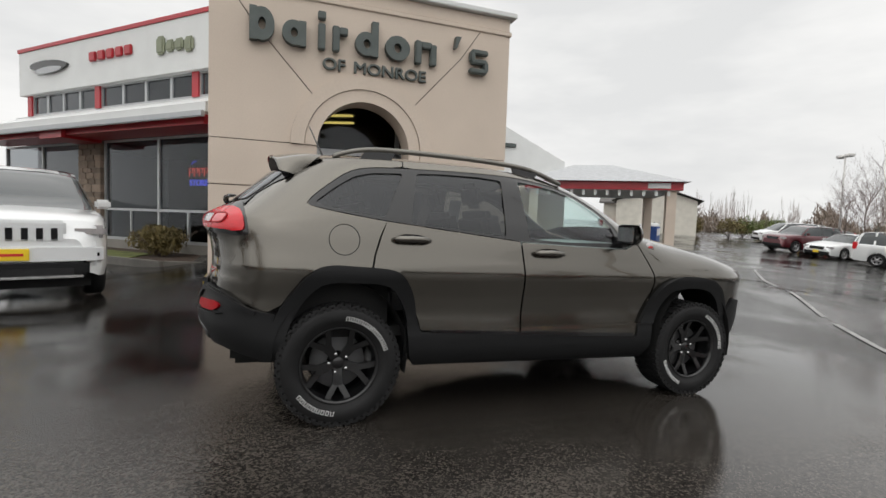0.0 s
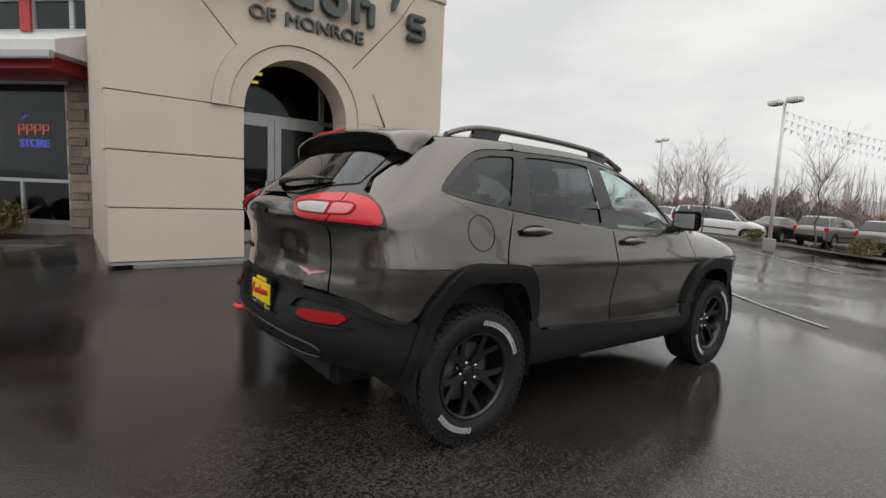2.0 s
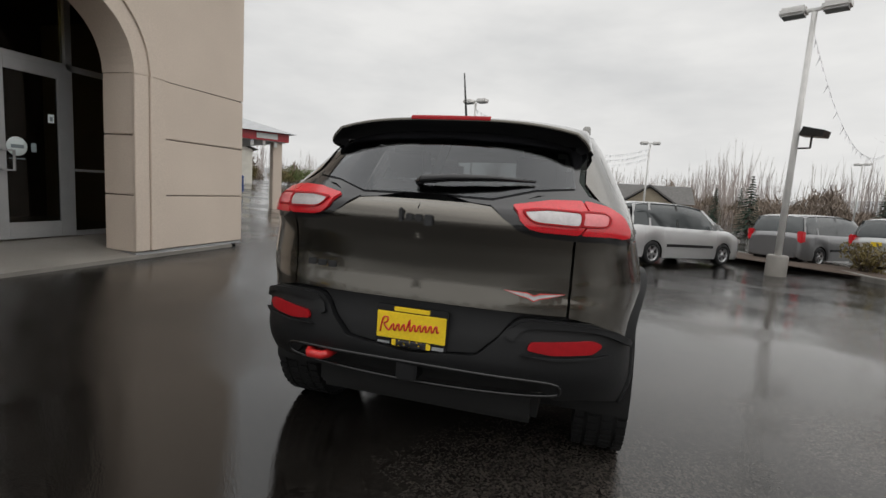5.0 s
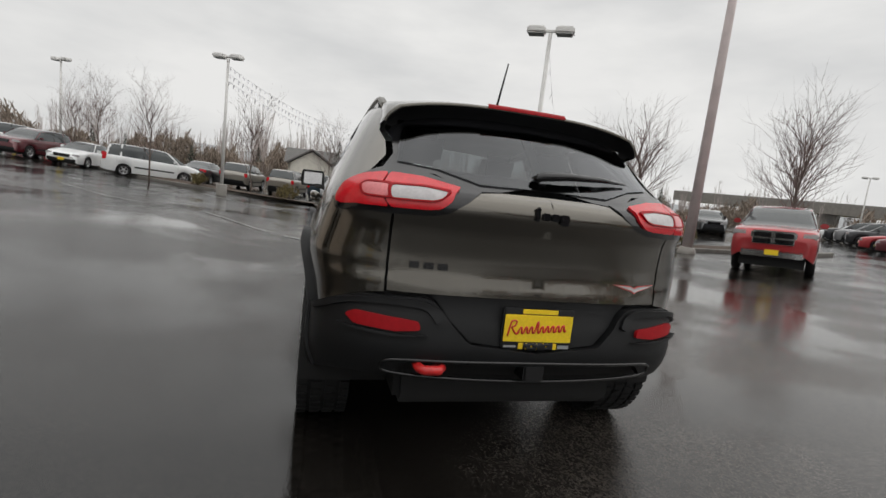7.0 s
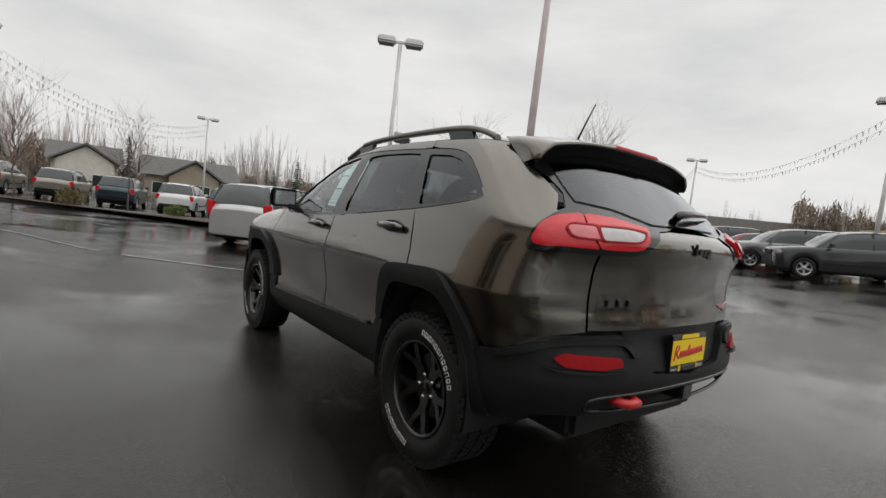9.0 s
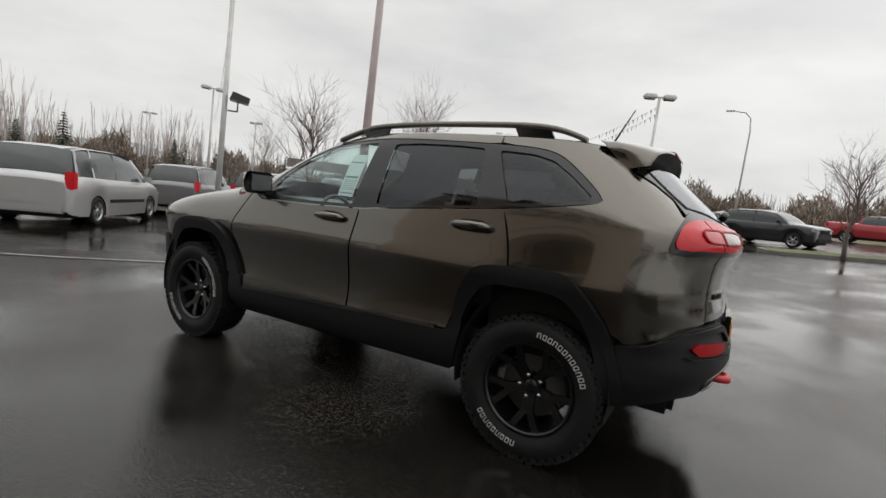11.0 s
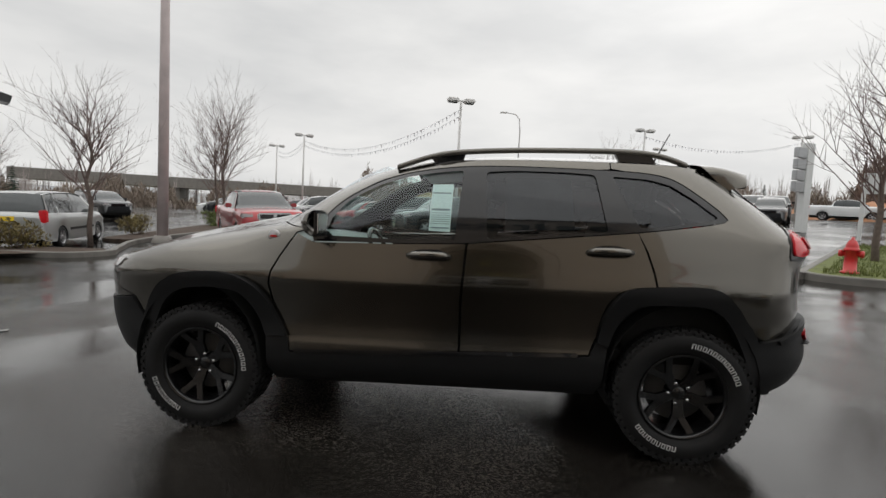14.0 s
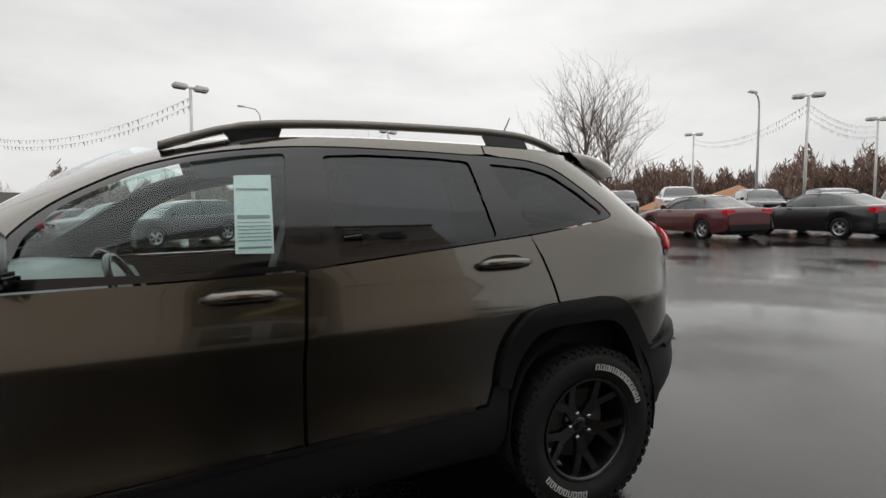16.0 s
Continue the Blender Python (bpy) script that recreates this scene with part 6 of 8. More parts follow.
for a, b, sag, n, lines in (((22.5, 5.6), (36.6, -5.0), 1.3, 60, 3), ((10.65, -5.63), (26.8, -15.9), 2.2, 60, 1), ((1.7, -21.9), (15.4, -35.0), 1.3, 60, 2), ((15.4, -35.0), (21.2, -42.5), 0.6, 30, 2),
                            ((-28.4, -13.8), (-41.0, -16.5), 0.5, 40, 3), ((-28.4, -13.8), (-36.8, -27.7), 0.9, 50, 2), ((-11.2, -34.35), (-24.7, -38.6), 0.9, 50, 1)):
    build_pennants(lamp_top(*a), lamp_top(*b), sag, n, lines)


# ---- kerbs and islands ----
def build_kerb(path, name_label, wide=0.16, high=0.15, closed=False):
    bm = bmesh.new()
    pts = [Vector((x, y)) for x, y in spline(path, 5)]
    rows = []
    n = len(pts)
    for i, p in enumerate(pts):
        d = (pts[min(i + 1, n - 1)] - pts[max(i - 1, 0)]).normalized()
        o = Vector((-d.y, d.x))
        z = ground_at(p.x, p.y)
        rows.append([(p.x + o.x * f, p.y + o.y * f, z + h) for f, h in ((-wide / 2, -0.1), (-wide / 2, high - 0.02), (-wide / 2 + 0.02, high), (wide / 2 - 0.02, high), (wide / 2, high - 0.02), (wide / 2, -0.1))])
    sheet(bm, rows, False)
    bmesh.ops.recalc_face_normals(bm, faces=bm.faces)
    return tagged(part("kerb", bm, M_KERB), name_label, "kerb", kind="structure")


def build_bed(outline, material, label, category, kind="structure", high=0.12, name="planting_bed"):
    bm = bmesh.new()
    pts = even(rounded(outline, 0.8, 4), 1.2)
    c = (sum(p[0] for p in pts) / len(pts), sum(p[1] for p in pts) / len(pts))
    mid = bm.verts.new((*c, ground_at(*c) + high + 0.06))
    ring = [bm.verts.new((x, y, ground_at(x, y) + high)) for x, y in pts]
    low = [bm.verts.new((x, y, ground_at(x, y) - 0.05)) for x, y in pts]
    n = len(ring)
    for i in range(n):
        bm.faces.new((mid, ring[i], ring[(i + 1) % n]))
        bm.faces.new((ring[i], low[i], low[(i + 1) % n], ring[(i + 1) % n]))
    bmesh.ops.recalc_face_normals(bm, faces=bm.faces)
    return tagged(part(name, bm, material), label, category, kind=kind)


ISLE = [(-7.85, -5.75), (-6.55, -7.0), (-12.6, -14.6), (-14.9, -12.6)]
build_bed(ISLE, M_GRASS, "short wet grass on a kerbed island", "grass", "stuff", 0.13, "grass_island")
ring = rounded(ISLE, 0.8, 4)
build_kerb(ring + [ring[0]], "wet concrete kerb round the grass island")
ISLE2 = [(-20.5, -19.5), (-22.5, -22.5), (-26.0, -23.0), (-23.8, -19.5)]
build_bed(ISLE2, M_GRASS, "short wet grass on a kerbed island", "grass", "stuff", 0.13, "grass_island")
ring = rounded(ISLE2, 0.8, 4)
build_kerb(ring + [ring[0]], "wet concrete kerb round the grass island")
ISLE3 = [(-3.6, -20.0), (-7.6, -21.2), (-7.6, -22.6), (-3.2, -21.6)]
build_bed(ISLE3, M_GRASS, "short wet grass on a kerbed island", "grass", "stuff", 0.13, "grass_island")
ring = rounded(ISLE3, 0.6, 4)
build_kerb(ring + [ring[0]], "wet concrete kerb round the grass island")
LONG = [(33.0, 17.0), (27.4, 10.6), (25.0, 5.2), (23.9, 0.2), (21.4, -3.6), (17.6, -6.4), (13.2, -7.9), (10.9, -8.0)]
build_kerb(LONG + [(10.2, -8.8), (10.9, -10.0), (12.3, -13.0), (12.4, -19.0), (13.3, -22.5)], "low wet concrete kerb along the row of parked cars")
build_bed(LONG + [(10.6, -9.6), (13.4, -9.6), (18.4, -7.6), (22.6, -4.6), (25.3, -0.2), (26.4, 5.0), (28.7, 9.9), (34.2, 16.2)], M_MULCH, "dark mulched strip behind the kerb", "planting bed", high=0.10)
build_bed([(12.4, -12.5), (14.2, -12.8), (15.4, -21.5), (13.4, -22.6), (12.4, -19)], M_MULCH, "dark mulched strip behind the kerb", "planting bed", high=0.10)
for i, (x, y, r) in enumerate(((24.4, 2.6, 0.8), (23.4, -1.6, 0.7), (22.0, -3.8, 0.75), (26.2, 7.4, 0.7), (19.6, -6.0, 0.6), (13.0, -8.7, 0.85), (14.0, -14.6, 0.8), (14.2, -20.6, 0.9))):
    build_bush(x, y, (r * 1.1, r * 0.9, r * 0.75), M_LEAF_DRY if i % 3 != 1 else M_LEAF_GREEN, "low rounded shrub beside the kerb", 60 + i, 700, 0.07)

# worn stall lines
bm = bmesh.new()
for (xa, ya), (xb, yb) in (((4.6, -0.95), (7.2, 1.55)), ((7.6, 1.95), (9.3, 3.7)), ((10.4, 4.8), (16.0, 9.6)), ((15.5, 1.4), (21.5, 6.2))):
    d = Vector((xb - xa, yb - ya)).normalized()
    o = Vector((-d.y, d.x)) * 0.045
    n = 14
    rows = []
    for k in range(n + 1):
        x, y = xa + (xb - xa) * k / n, ya + (yb - ya) * k / n
        rows.append([(x + o.x, y + o.y, ground_at(x + o.x, y + o.y) + 0.012), (x - o.x, y - o.y, ground_at(x - o.x, y - o.y) + 0.012)])
    sheet(bm, rows)
tagged(part("stall_lines", bm, M_LINE), "worn white parking lines on wet asphalt", "road marking", kind="structure")


def build_hydrant():
    t = thing("fire_hydrant", pose(-7.55, -7.05, ground_at(-7.55, -7.05) + 0.14, 0, 0, 40), "red fire hydrant on the island's edge", "fire hydrant")
    bm = bmesh.new()
    lathe(bm, [(0.0, 0.0), (0.16, 0.0), (0.16, 0.04), (0.11, 0.05), (0.105, 0.45), (0.135, 0.46), (0.135, 0.50), (0.11, 0.51), (0.11, 0.55), (0.07, 0.66), (0.03, 0.69), (0.03, 0.74), (0.0, 0.74)], 20, axis="z")
    part("barrel", bm, M_RED_PAINT, t)
    bm = bmesh.new()
    for a in (0, 180, 90):
        lathe(bm, [(0.055, 0.0), (0.055, 0.15), (0.07, 0.15), (0.07, 0.20), (0.0, 0.20)], 12, m=pose(0, 0, 0.40, 0, 0, a))
    part("outlets", bm, M_RED_PAINT, t)


build_hydrant()


# ---- parked cars ----
def paint(name, c, metal=0.3):
    return mat(name, c, 0.3, metal, 1.0, 0.03, 2.0)


PAINTS = {"white": paint("white_car_paint", (0.72, 0.73, 0.73), 0), "silver": paint("silver_car_paint", (0.50, 0.50, 0.50), 0.5), "pewter": paint("pewter_car_paint", (0.42, 0.43, 0.43), 0.5), "grey": paint("grey_car_paint", (0.19, 0.19, 0.195), 0.5), "black": paint("black_car_paint", (0.012, 0.013, 0.016)),
          "red": paint("red_car_paint", (0.36, 0.02, 0.025)), "maroon": paint("maroon_car_paint", (0.095, 0.008, 0.014)), "teal": paint("dark_blue_car_paint", (0.02, 0.04, 0.055)), "tan": paint("tan_car_paint", (0.26, 0.24, 0.21), 0.5), "orange": paint("orange_car_paint", (0.5, 0.10, 0.03))}
M_CARGLASS = mat("dark_car_glass", (0.035, 0.042, 0.044), 0.06, 0, 0.4, 0.05)
M_ALLOY = mat("silver_alloy", (0.42, 0.42, 0.43), 0.3, 0.8)

# stations: x, half width, sill, belt or bonnet height; cabin: x, half width at the belt, half width at the roof, belt, roof
KINDS = {
    "minivan": dict(r=0.33, axle=(1.55, -1.50), body=[(2.55, 0.62, 0.30, 0.62), (2.48, 0.80, 0.22, 0.80), (2.2, 0.93, 0.20, 0.93), (1.6, 0.985, 0.20, 1.06), (0.8, 0.99, 0.20, 1.08), (-0.8, 0.99, 0.20, 1.10), (-2.1, 0.97, 0.22, 1.12), (-2.45, 0.90, 0.26, 1.10), (-2.55, 0.80, 0.34, 0.95)],
                    cabin=[(1.62, 0.90, 0.86, 1.04, 1.08), (1.1, 0.93, 0.78, 1.06, 1.42), (0.55, 0.94, 0.74, 1.07, 1.68), (-0.5, 0.94, 0.76, 1.09, 1.76), (-1.7, 0.93, 0.76, 1.10, 1.74), (-2.25, 0.90, 0.74, 1.10, 1.67), (-2.44, 0.86, 0.82, 1.09, 1.14)]),
    "suv": dict(r=0.37, axle=(1.46, -1.45), body=[(2.38, 0.66, 0.42, 0.78), (2.30, 0.84, 0.34, 0.98), (1.95, 0.94, 0.32, 1.07), (1.2, 0.965, 0.30, 1.13), (0.0, 0.97, 0.30, 1.14), (-1.4, 0.965, 0.30, 1.16), (-2.1, 0.93, 0.34, 1.17), (-2.32, 0.86, 0.38, 1.10), (-2.40, 0.78, 0.46, 0.9)],
                cabin=[(1.22, 0.86, 0.82, 1.10, 1.15), (0.9, 0.89, 0.76, 1.12, 1.38), (0.42, 0.90, 0.72, 1.13, 1.64), (-0.4, 0.90, 0.73, 1.13, 1.74), (-1.5, 0.89, 0.73, 1.14, 1.73), (-1.95, 0.86, 0.71, 1.15, 1.66), (-2.24, 0.82, 0.78, 1.14, 1.19)]),
    "sedan": dict(r=0.33, axle=(1.45, -1.40), body=[(2.40, 0.62, 0.32, 0.56), (2.32, 0.80, 0.22, 0.72), (2.0, 0.90, 0.20, 0.82), (1.1, 0.925, 0.20, 0.96), (0.0, 0.93, 0.20, 0.98), (-1.2, 0.93, 0.22, 1.01), (-1.8, 0.91, 0.24, 1.03), (-2.28, 0.84, 0.30, 1.02), (-2.42, 0.74, 0.38, 0.86)],
                  cabin=[(1.18, 0.82, 0.78, 0.94, 0.97), (0.7, 0.85, 0.68, 0.96, 1.22), (0.15, 0.86, 0.62, 0.97, 1.42), (-0.4, 0.86, 0.62, 0.98, 1.46), (-0.95, 0.85, 0.60, 1.00, 1.41), (-1.5, 0.82, 0.64, 1.01, 1.20), (-1.95, 0.78, 0.74, 1.02, 1.05)]),
    "pickup": dict(r=0.41, axle=(1.80, -1.75), body=[(2.90, 0.78, 0.55, 0.95), (2.82, 0.95, 0.42, 1.20), (2.3, 1.00, 0.40, 1.28), (1.5, 1.01, 0.40, 1.32), (0.2, 1.01, 0.40, 1.32), (-0.95, 1.01, 0.42, 1.34), (-1.1, 1.01, 0.44, 1.36), (-2.7, 1.00, 0.48, 1.37), (-2.92, 0.97, 0.50, 1.36), (-2.98, 0.9, 0.6, 0.8)],
                   cabin=[(1.55, 0.92, 0.88, 1.30, 1.34), (1.2, 0.94, 0.80, 1.31, 1.60), (0.75, 0.95, 0.74, 1.32, 1.86), (0.0, 0.95, 0.74, 1.32, 1.93), (-0.75, 0.94, 0.73, 1.33, 1.90), (-1.0, 0.92, 0.76, 1.34, 1.75), (-1.06, 0.90, 0.86, 1.34, 1.40)]),
}
CAR_WHEELS = {}


def small_wheel(parent, x, y, z, side, r):
    if r not in CAR_WHEELS:
        bm = bmesh.new()
        h = 0.11
        lathe(bm, [(r * 0.66, -h), (r * 0.9, -h * 1.02), (r, -h * 0.75), (r, h * 0.75), (r * 0.9, h * 1.02), (r * 0.66, h * 0.95), (r * 0.62, h * 0.5), (0.0, h * 0.4)], 28)
        tyre = bpy.data.meshes.new("tyre")
        bm.to_mesh(tyre)
        bm.free()
        tyre.materials.append(M_RUBBER)
        bm = bmesh.new()
        lathe(bm, [(r * 0.66, h * 0.96), (r * 0.60, h * 0.9), (r * 0.58, h * 0.55)], 24)
        for k in range(5):
            a = 2 * math.pi * k / 5
            box(bm, 0.03, r * 0.60, h * 0.5, h * 0.85, -0.035, 0.035, m=Matrix.Rotation(a, 4, "Y"))
        lathe(bm, [(0.0, h * 0.9), (0.07, h * 0.85), (0.08, h * 0.5)], 14)
        rim = bpy.data.meshes.new("rim")
        bm.to_mesh(rim)
        bm.free()
        rim.materials.append(M_ALLOY)
        CAR_WHEELS[r] = (tyre, rim)
    w = new("wheel", CAR_WHEELS[r][0])
    w.parent = parent
    w.matrix_basis = pose(x, y, z, 0, 20, 0 if side > 0 else 180)
    q = new("rim", CAR_WHEELS[r][1])
    q.parent = w


def build_car(kind, colour, label, category="car", group="parked cars"):
    """A parked car: body with arches, cabin glass, roof, lamps, wheels."""
    k = KINDS[kind]
    t = thing({"minivan": "minivan", "suv": "sport_utility_vehicle", "sedan": "sedan", "pickup": "pickup_truck"}[kind], pose(0, 0, 0), label, category, group)
    pm = PAINTS[colour]
    r = k["r"]
    # body flanks with the arches cut in, as a fine loft
    tab = sorted(k["body"])
    wt, st, bt = ([(a[0], a[i]) for a in tab] for i in (1, 2, 3))
    x0, x1 = tab[0][0], tab[-1][0]
    xs = sorted(set([a[0] for a in tab] + [x0 + (x1 - x0) * j / 40 for j in range(41)] + [ax + r * 1.16 * math.cos(q) for ax in k["axle"] for q in (math.pi * j / 10 for j in range(11))]))
    rows = []
    for x in xs:
        w, s0, b = SMOOTH(wt, x), SMOOTH(st, x), SMOOTH(bt, x)
        for ax in k["axle"]:
            d = abs(x - ax)
            if d < r * 1.16:
                s0 = max(s0, r + math.sqrt(max(0, (r * 1.16) ** 2 - d * d)) - 0.02)
        s0 = min(s0, b - 0.1)
        half = [(w * 0.97, s0), (w, s0 + (b - s0) * 0.18), (w * 1.0, s0 + (b - s0) * 0.55), (w * 0.985, b - (b - s0) * 0.22), (w * 0.955, b - 0.035), (w * 0.90, b), (w * 0.5, b + 0.025), (0.0, b + 0.035)]
        rows.append([(x, y, z) for y, z in half] + [(x, -y, z) for y, z in half[-2::-1]])
    bm = bmesh.new()
    sheet(bm, rows)
    bm.verts.ensure_lookup_table()
    n = len(rows[0])
    bm.faces.new(bm.verts[:n])
    bm.faces.new(bm.verts[-n:])
    bmesh.ops.recalc_face_normals(bm, faces=bm.faces)
    part("body", bm, pm, t)
    part("underbody", boxes([(x0 + 0.2, x1 - 0.2, -0.75, 0.75, r * 0.55, r * 1.5)]), M_GAP, t)
    for ax in k["axle"]:
        for sd in (1, -1):
            small_wheel(t, ax, sd * (SMOOTH(wt, ax) - 0.13), r, sd, r)
            bm = bmesh.new()
            sheet(bm, [[(ax + r * 1.15 * math.cos(q), sd * yy, r + r * 1.15 * math.sin(q)) for yy in (SMOOTH(wt, ax) - 0.03, 0.45)] for q in (math.pi * j / 10 for j in range(11))])
            part("wheel_well", bm, M_GAP, t)
    # cabin glass and painted roof
    cab = sorted(k["cabin"])
    cx = sorted(set([a[0] for a in cab] + [cab[0][0] + (cab[-1][0] - cab[0][0]) * j / 16 for j in range(17)]))
    ct = [[(a[0], a[i]) for a in cab] for i in (1, 2, 3, 4)]
    bm = bmesh.new()
    rows = []
    roof = []
    for x in cx:
        wb, wr, zb, zt = (SMOOTH(c, x) for c in ct)
        half = [(wb, zb - 0.03), ((wb + wr) / 2 + 0.015, (zb + zt) / 2), (wr, zt - 0.04), (wr * 0.9, zt - 0.012), (wr * 0.5, zt), (0, zt + 0.006)]
        rows.append([(x, y, z) for y, z in half] + [(x, -y, z) for y, z in half[-2::-1]])
    sheet(bm, rows)
    bmesh.ops.recalc_face_normals(bm, faces=bm.faces)
    part("glasshouse", bm, M_CARGLASS, t, "dark glass all round the cabin")
    xa, xb = cab[1][0], cab[-3][0]
    top = [x for x in cx if SMOOTH(ct[3], x) > max(a[4] for a in cab) - 0.10]
    bm = bmesh.new()
    sheet(bm, [[(x, SMOOTH(ct[1], x) * f, SMOOTH(ct[3], x) + 0.012 - 0.045 * abs(f) ** 4) for f in (-1.02, -0.9, -0.5, 0, 0.5, 0.9, 1.02)] for x in top])
    bmesh.ops.recalc_face_normals(bm, faces=bm.faces)
    part("roof", bm, pm, t)
    pill = {"minivan": (0.62, -0.55, -1.65, -2.2), "suv": (0.50, -0.45, -1.35, -1.95), "sedan": (0.25, -0.45, -1.15), "pickup": (0.82, -0.15, -0.95)}[kind]
    for sd in (1, -1):
        for j, x in enumerate(pill):
            lean = (0.62 if j == 0 else -0.16 if j == len(pill) - 1 else -0.03)
            bm = bmesh.new()
            q = []
            for f in (0.0, 0.5, 1.0):
                xx = x + lean * (1 - f)
                wb, wr, zb, zt = (SMOOTH(c, xx) for c in ct)
                wb, wr, zb2, zt2 = (SMOOTH(c, x) for c in ct)
                z = zb2 - 0.02 + (zt2 - 0.03 - zb2 + 0.02) * f
                y = wb + (wr - wb) * f + 0.008 + 0.03 * f * (1 - f)
                hw = 0.055 if j in (0, len(pill) - 1) else 0.04
                q.append([(xx - hw, sd * y, z), (xx + hw, sd * y, z)])
            sheet(bm, q)
            part("pillar", bm, pm if (j != 1) else M_BLACK, t)
        # lamps
        w0 = SMOOTH(wt, x1 - 0.12)
        zb = SMOOTH(bt, x1 - 0.2)
        part("headlamp", boxes([(x1 - 0.30, x1 - 0.035, sd * (w0 - 0.34), sd * (w0 + 0.015), zb - 0.19, zb - 0.05)], 0.03), M_CLEAR_LENS, t, "clear headlamp")
        w1 = SMOOTH(wt, x0 + 0.12)
        zr = SMOOTH(bt, x0 + 0.15)
        tall = kind in ("minivan", "suv", "pickup")
        part("tail_lamp", boxes([(x0 + 0.015, x0 + 0.22, sd * (w1 - (0.16 if tall else 0.34)), sd * (w1 + 0.02), zr - 0.30 if tall else zr - 0.20, zr + (0.08 if kind == "minivan" else -0.03))], 0.025), M_RED_LENS, t, "red tail lamp")
        part("wing_mirror", boxes([(cab[-2][0] - 0.20, cab[-2][0] - 0.08, sd * (SMOOTH(ct[0], 0.5) + 0.02), sd * (SMOOTH(ct[0], 0.5) + 0.22), SMOOTH(ct[2], 0.5) + 0.02, SMOOTH(ct[2], 0.5) + 0.16)], 0.03), pm, t)
    zb = SMOOTH(bt, x1 - 0.1)
    if kind == "pickup":
        g = part("grille", boxes([(x1 - 0.12, x1 + 0.03, -0.52, 0.52, 0.80, 1.20)], 0.04), M_CHROME, t, "chrome crosshair grille")
        for s in (1, -1):
            for q in (0, 1):
                part("grille_mesh", boxes([(x1 - 0.02, x1 + 0.037, s * 0.25 - 0.21, s * 0.25 + 0.21, 0.84 + q * 0.17, 0.99 + q * 0.17)], 0.01), M_BLACK, g)
    else:
        part("grille", boxes([(x1 - 0.08, x1 + 0.012, -0.42, 0.42, zb - 0.24, zb - 0.04)], 0.02), M_BLACK, t)
    part("bumper", boxes([(x1 - 0.10, x1 + 0.03, -0.72, 0.72, SMOOTH(st, x1) - 0.06, SMOOTH(st, x1) + 0.12)], 0.03), M_CHROME if kind == "pickup" else M_PLASTIC, t)
    part("bumper", boxes([(x0 - 0.03, x0 + 0.12, -0.76, 0.76, SMOOTH(st, x0) - 0.06, SMOOTH(st, x0) + 0.14)], 0.03), M_CHROME if kind == "pickup" else pm if kind == "minivan" else M_PLASTIC, t)
    if colour == "pewter":
        part("plate", boxes([(x0 - 0.02, x0 + 0.05, -0.16, 0.16, 0.86, 1.0)]), M_YELLOW, t, "yellow dealer plate")
    if kind in ("minivan", "suv"):
        for s in (1, -1):
            part("side_strip", boxes([(-1.0, 1.0, s * (SMOOTH(wt, 0) - 0.01), s * (SMOOTH(wt, 0) + 0.012), 0.52, 0.60)]), M_PLASTIC, t)
    if kind in ("sedan", "pickup"):
        part("plate", boxes([(x1 - 0.02, x1 + 0.04, -0.16, 0.16, SMOOTH(st, x1) + 0.0, SMOOTH(st, x1) + 0.14)]), M_YELLOW, t, "yellow dealer plate")
    return t


CARS = {}


def park(kind, colour, x, y, az, label):
    key = (kind, colour)
    slope = pose(x, y, 0, 0, 0, az)
    f, l = slope.to_3x3() @ Vector((1, 0, 0)), slope.to_3x3() @ Vector((0, 1, 0))
    zf, zb = ground_at(x + 1.5 * f.x, y + 1.5 * f.y), ground_at(x - 1.5 * f.x, y - 1.5 * f.y)
    zl, zr = ground_at(x + 0.8 * l.x, y + 0.8 * l.y), ground_at(x - 0.8 * l.x, y - 0.8 * l.y)
    m = Matrix.Translation((x, y, (zf + zb + zl + zr) / 4)) @ pose(0, 0, 0, 0, 0, az) @ pose(0, 0, 0, math.degrees(math.atan2(zl - zr, 1.6)), -math.degrees(math.atan2(zf - zb, 3.0)), 0)
    if key in CARS:
        return tagged(copy_thing(CARS[key], m), label)
    CARS[key] = build_car(kind, colour, label)
    CARS[key].matrix_world = m
    return CARS[key]


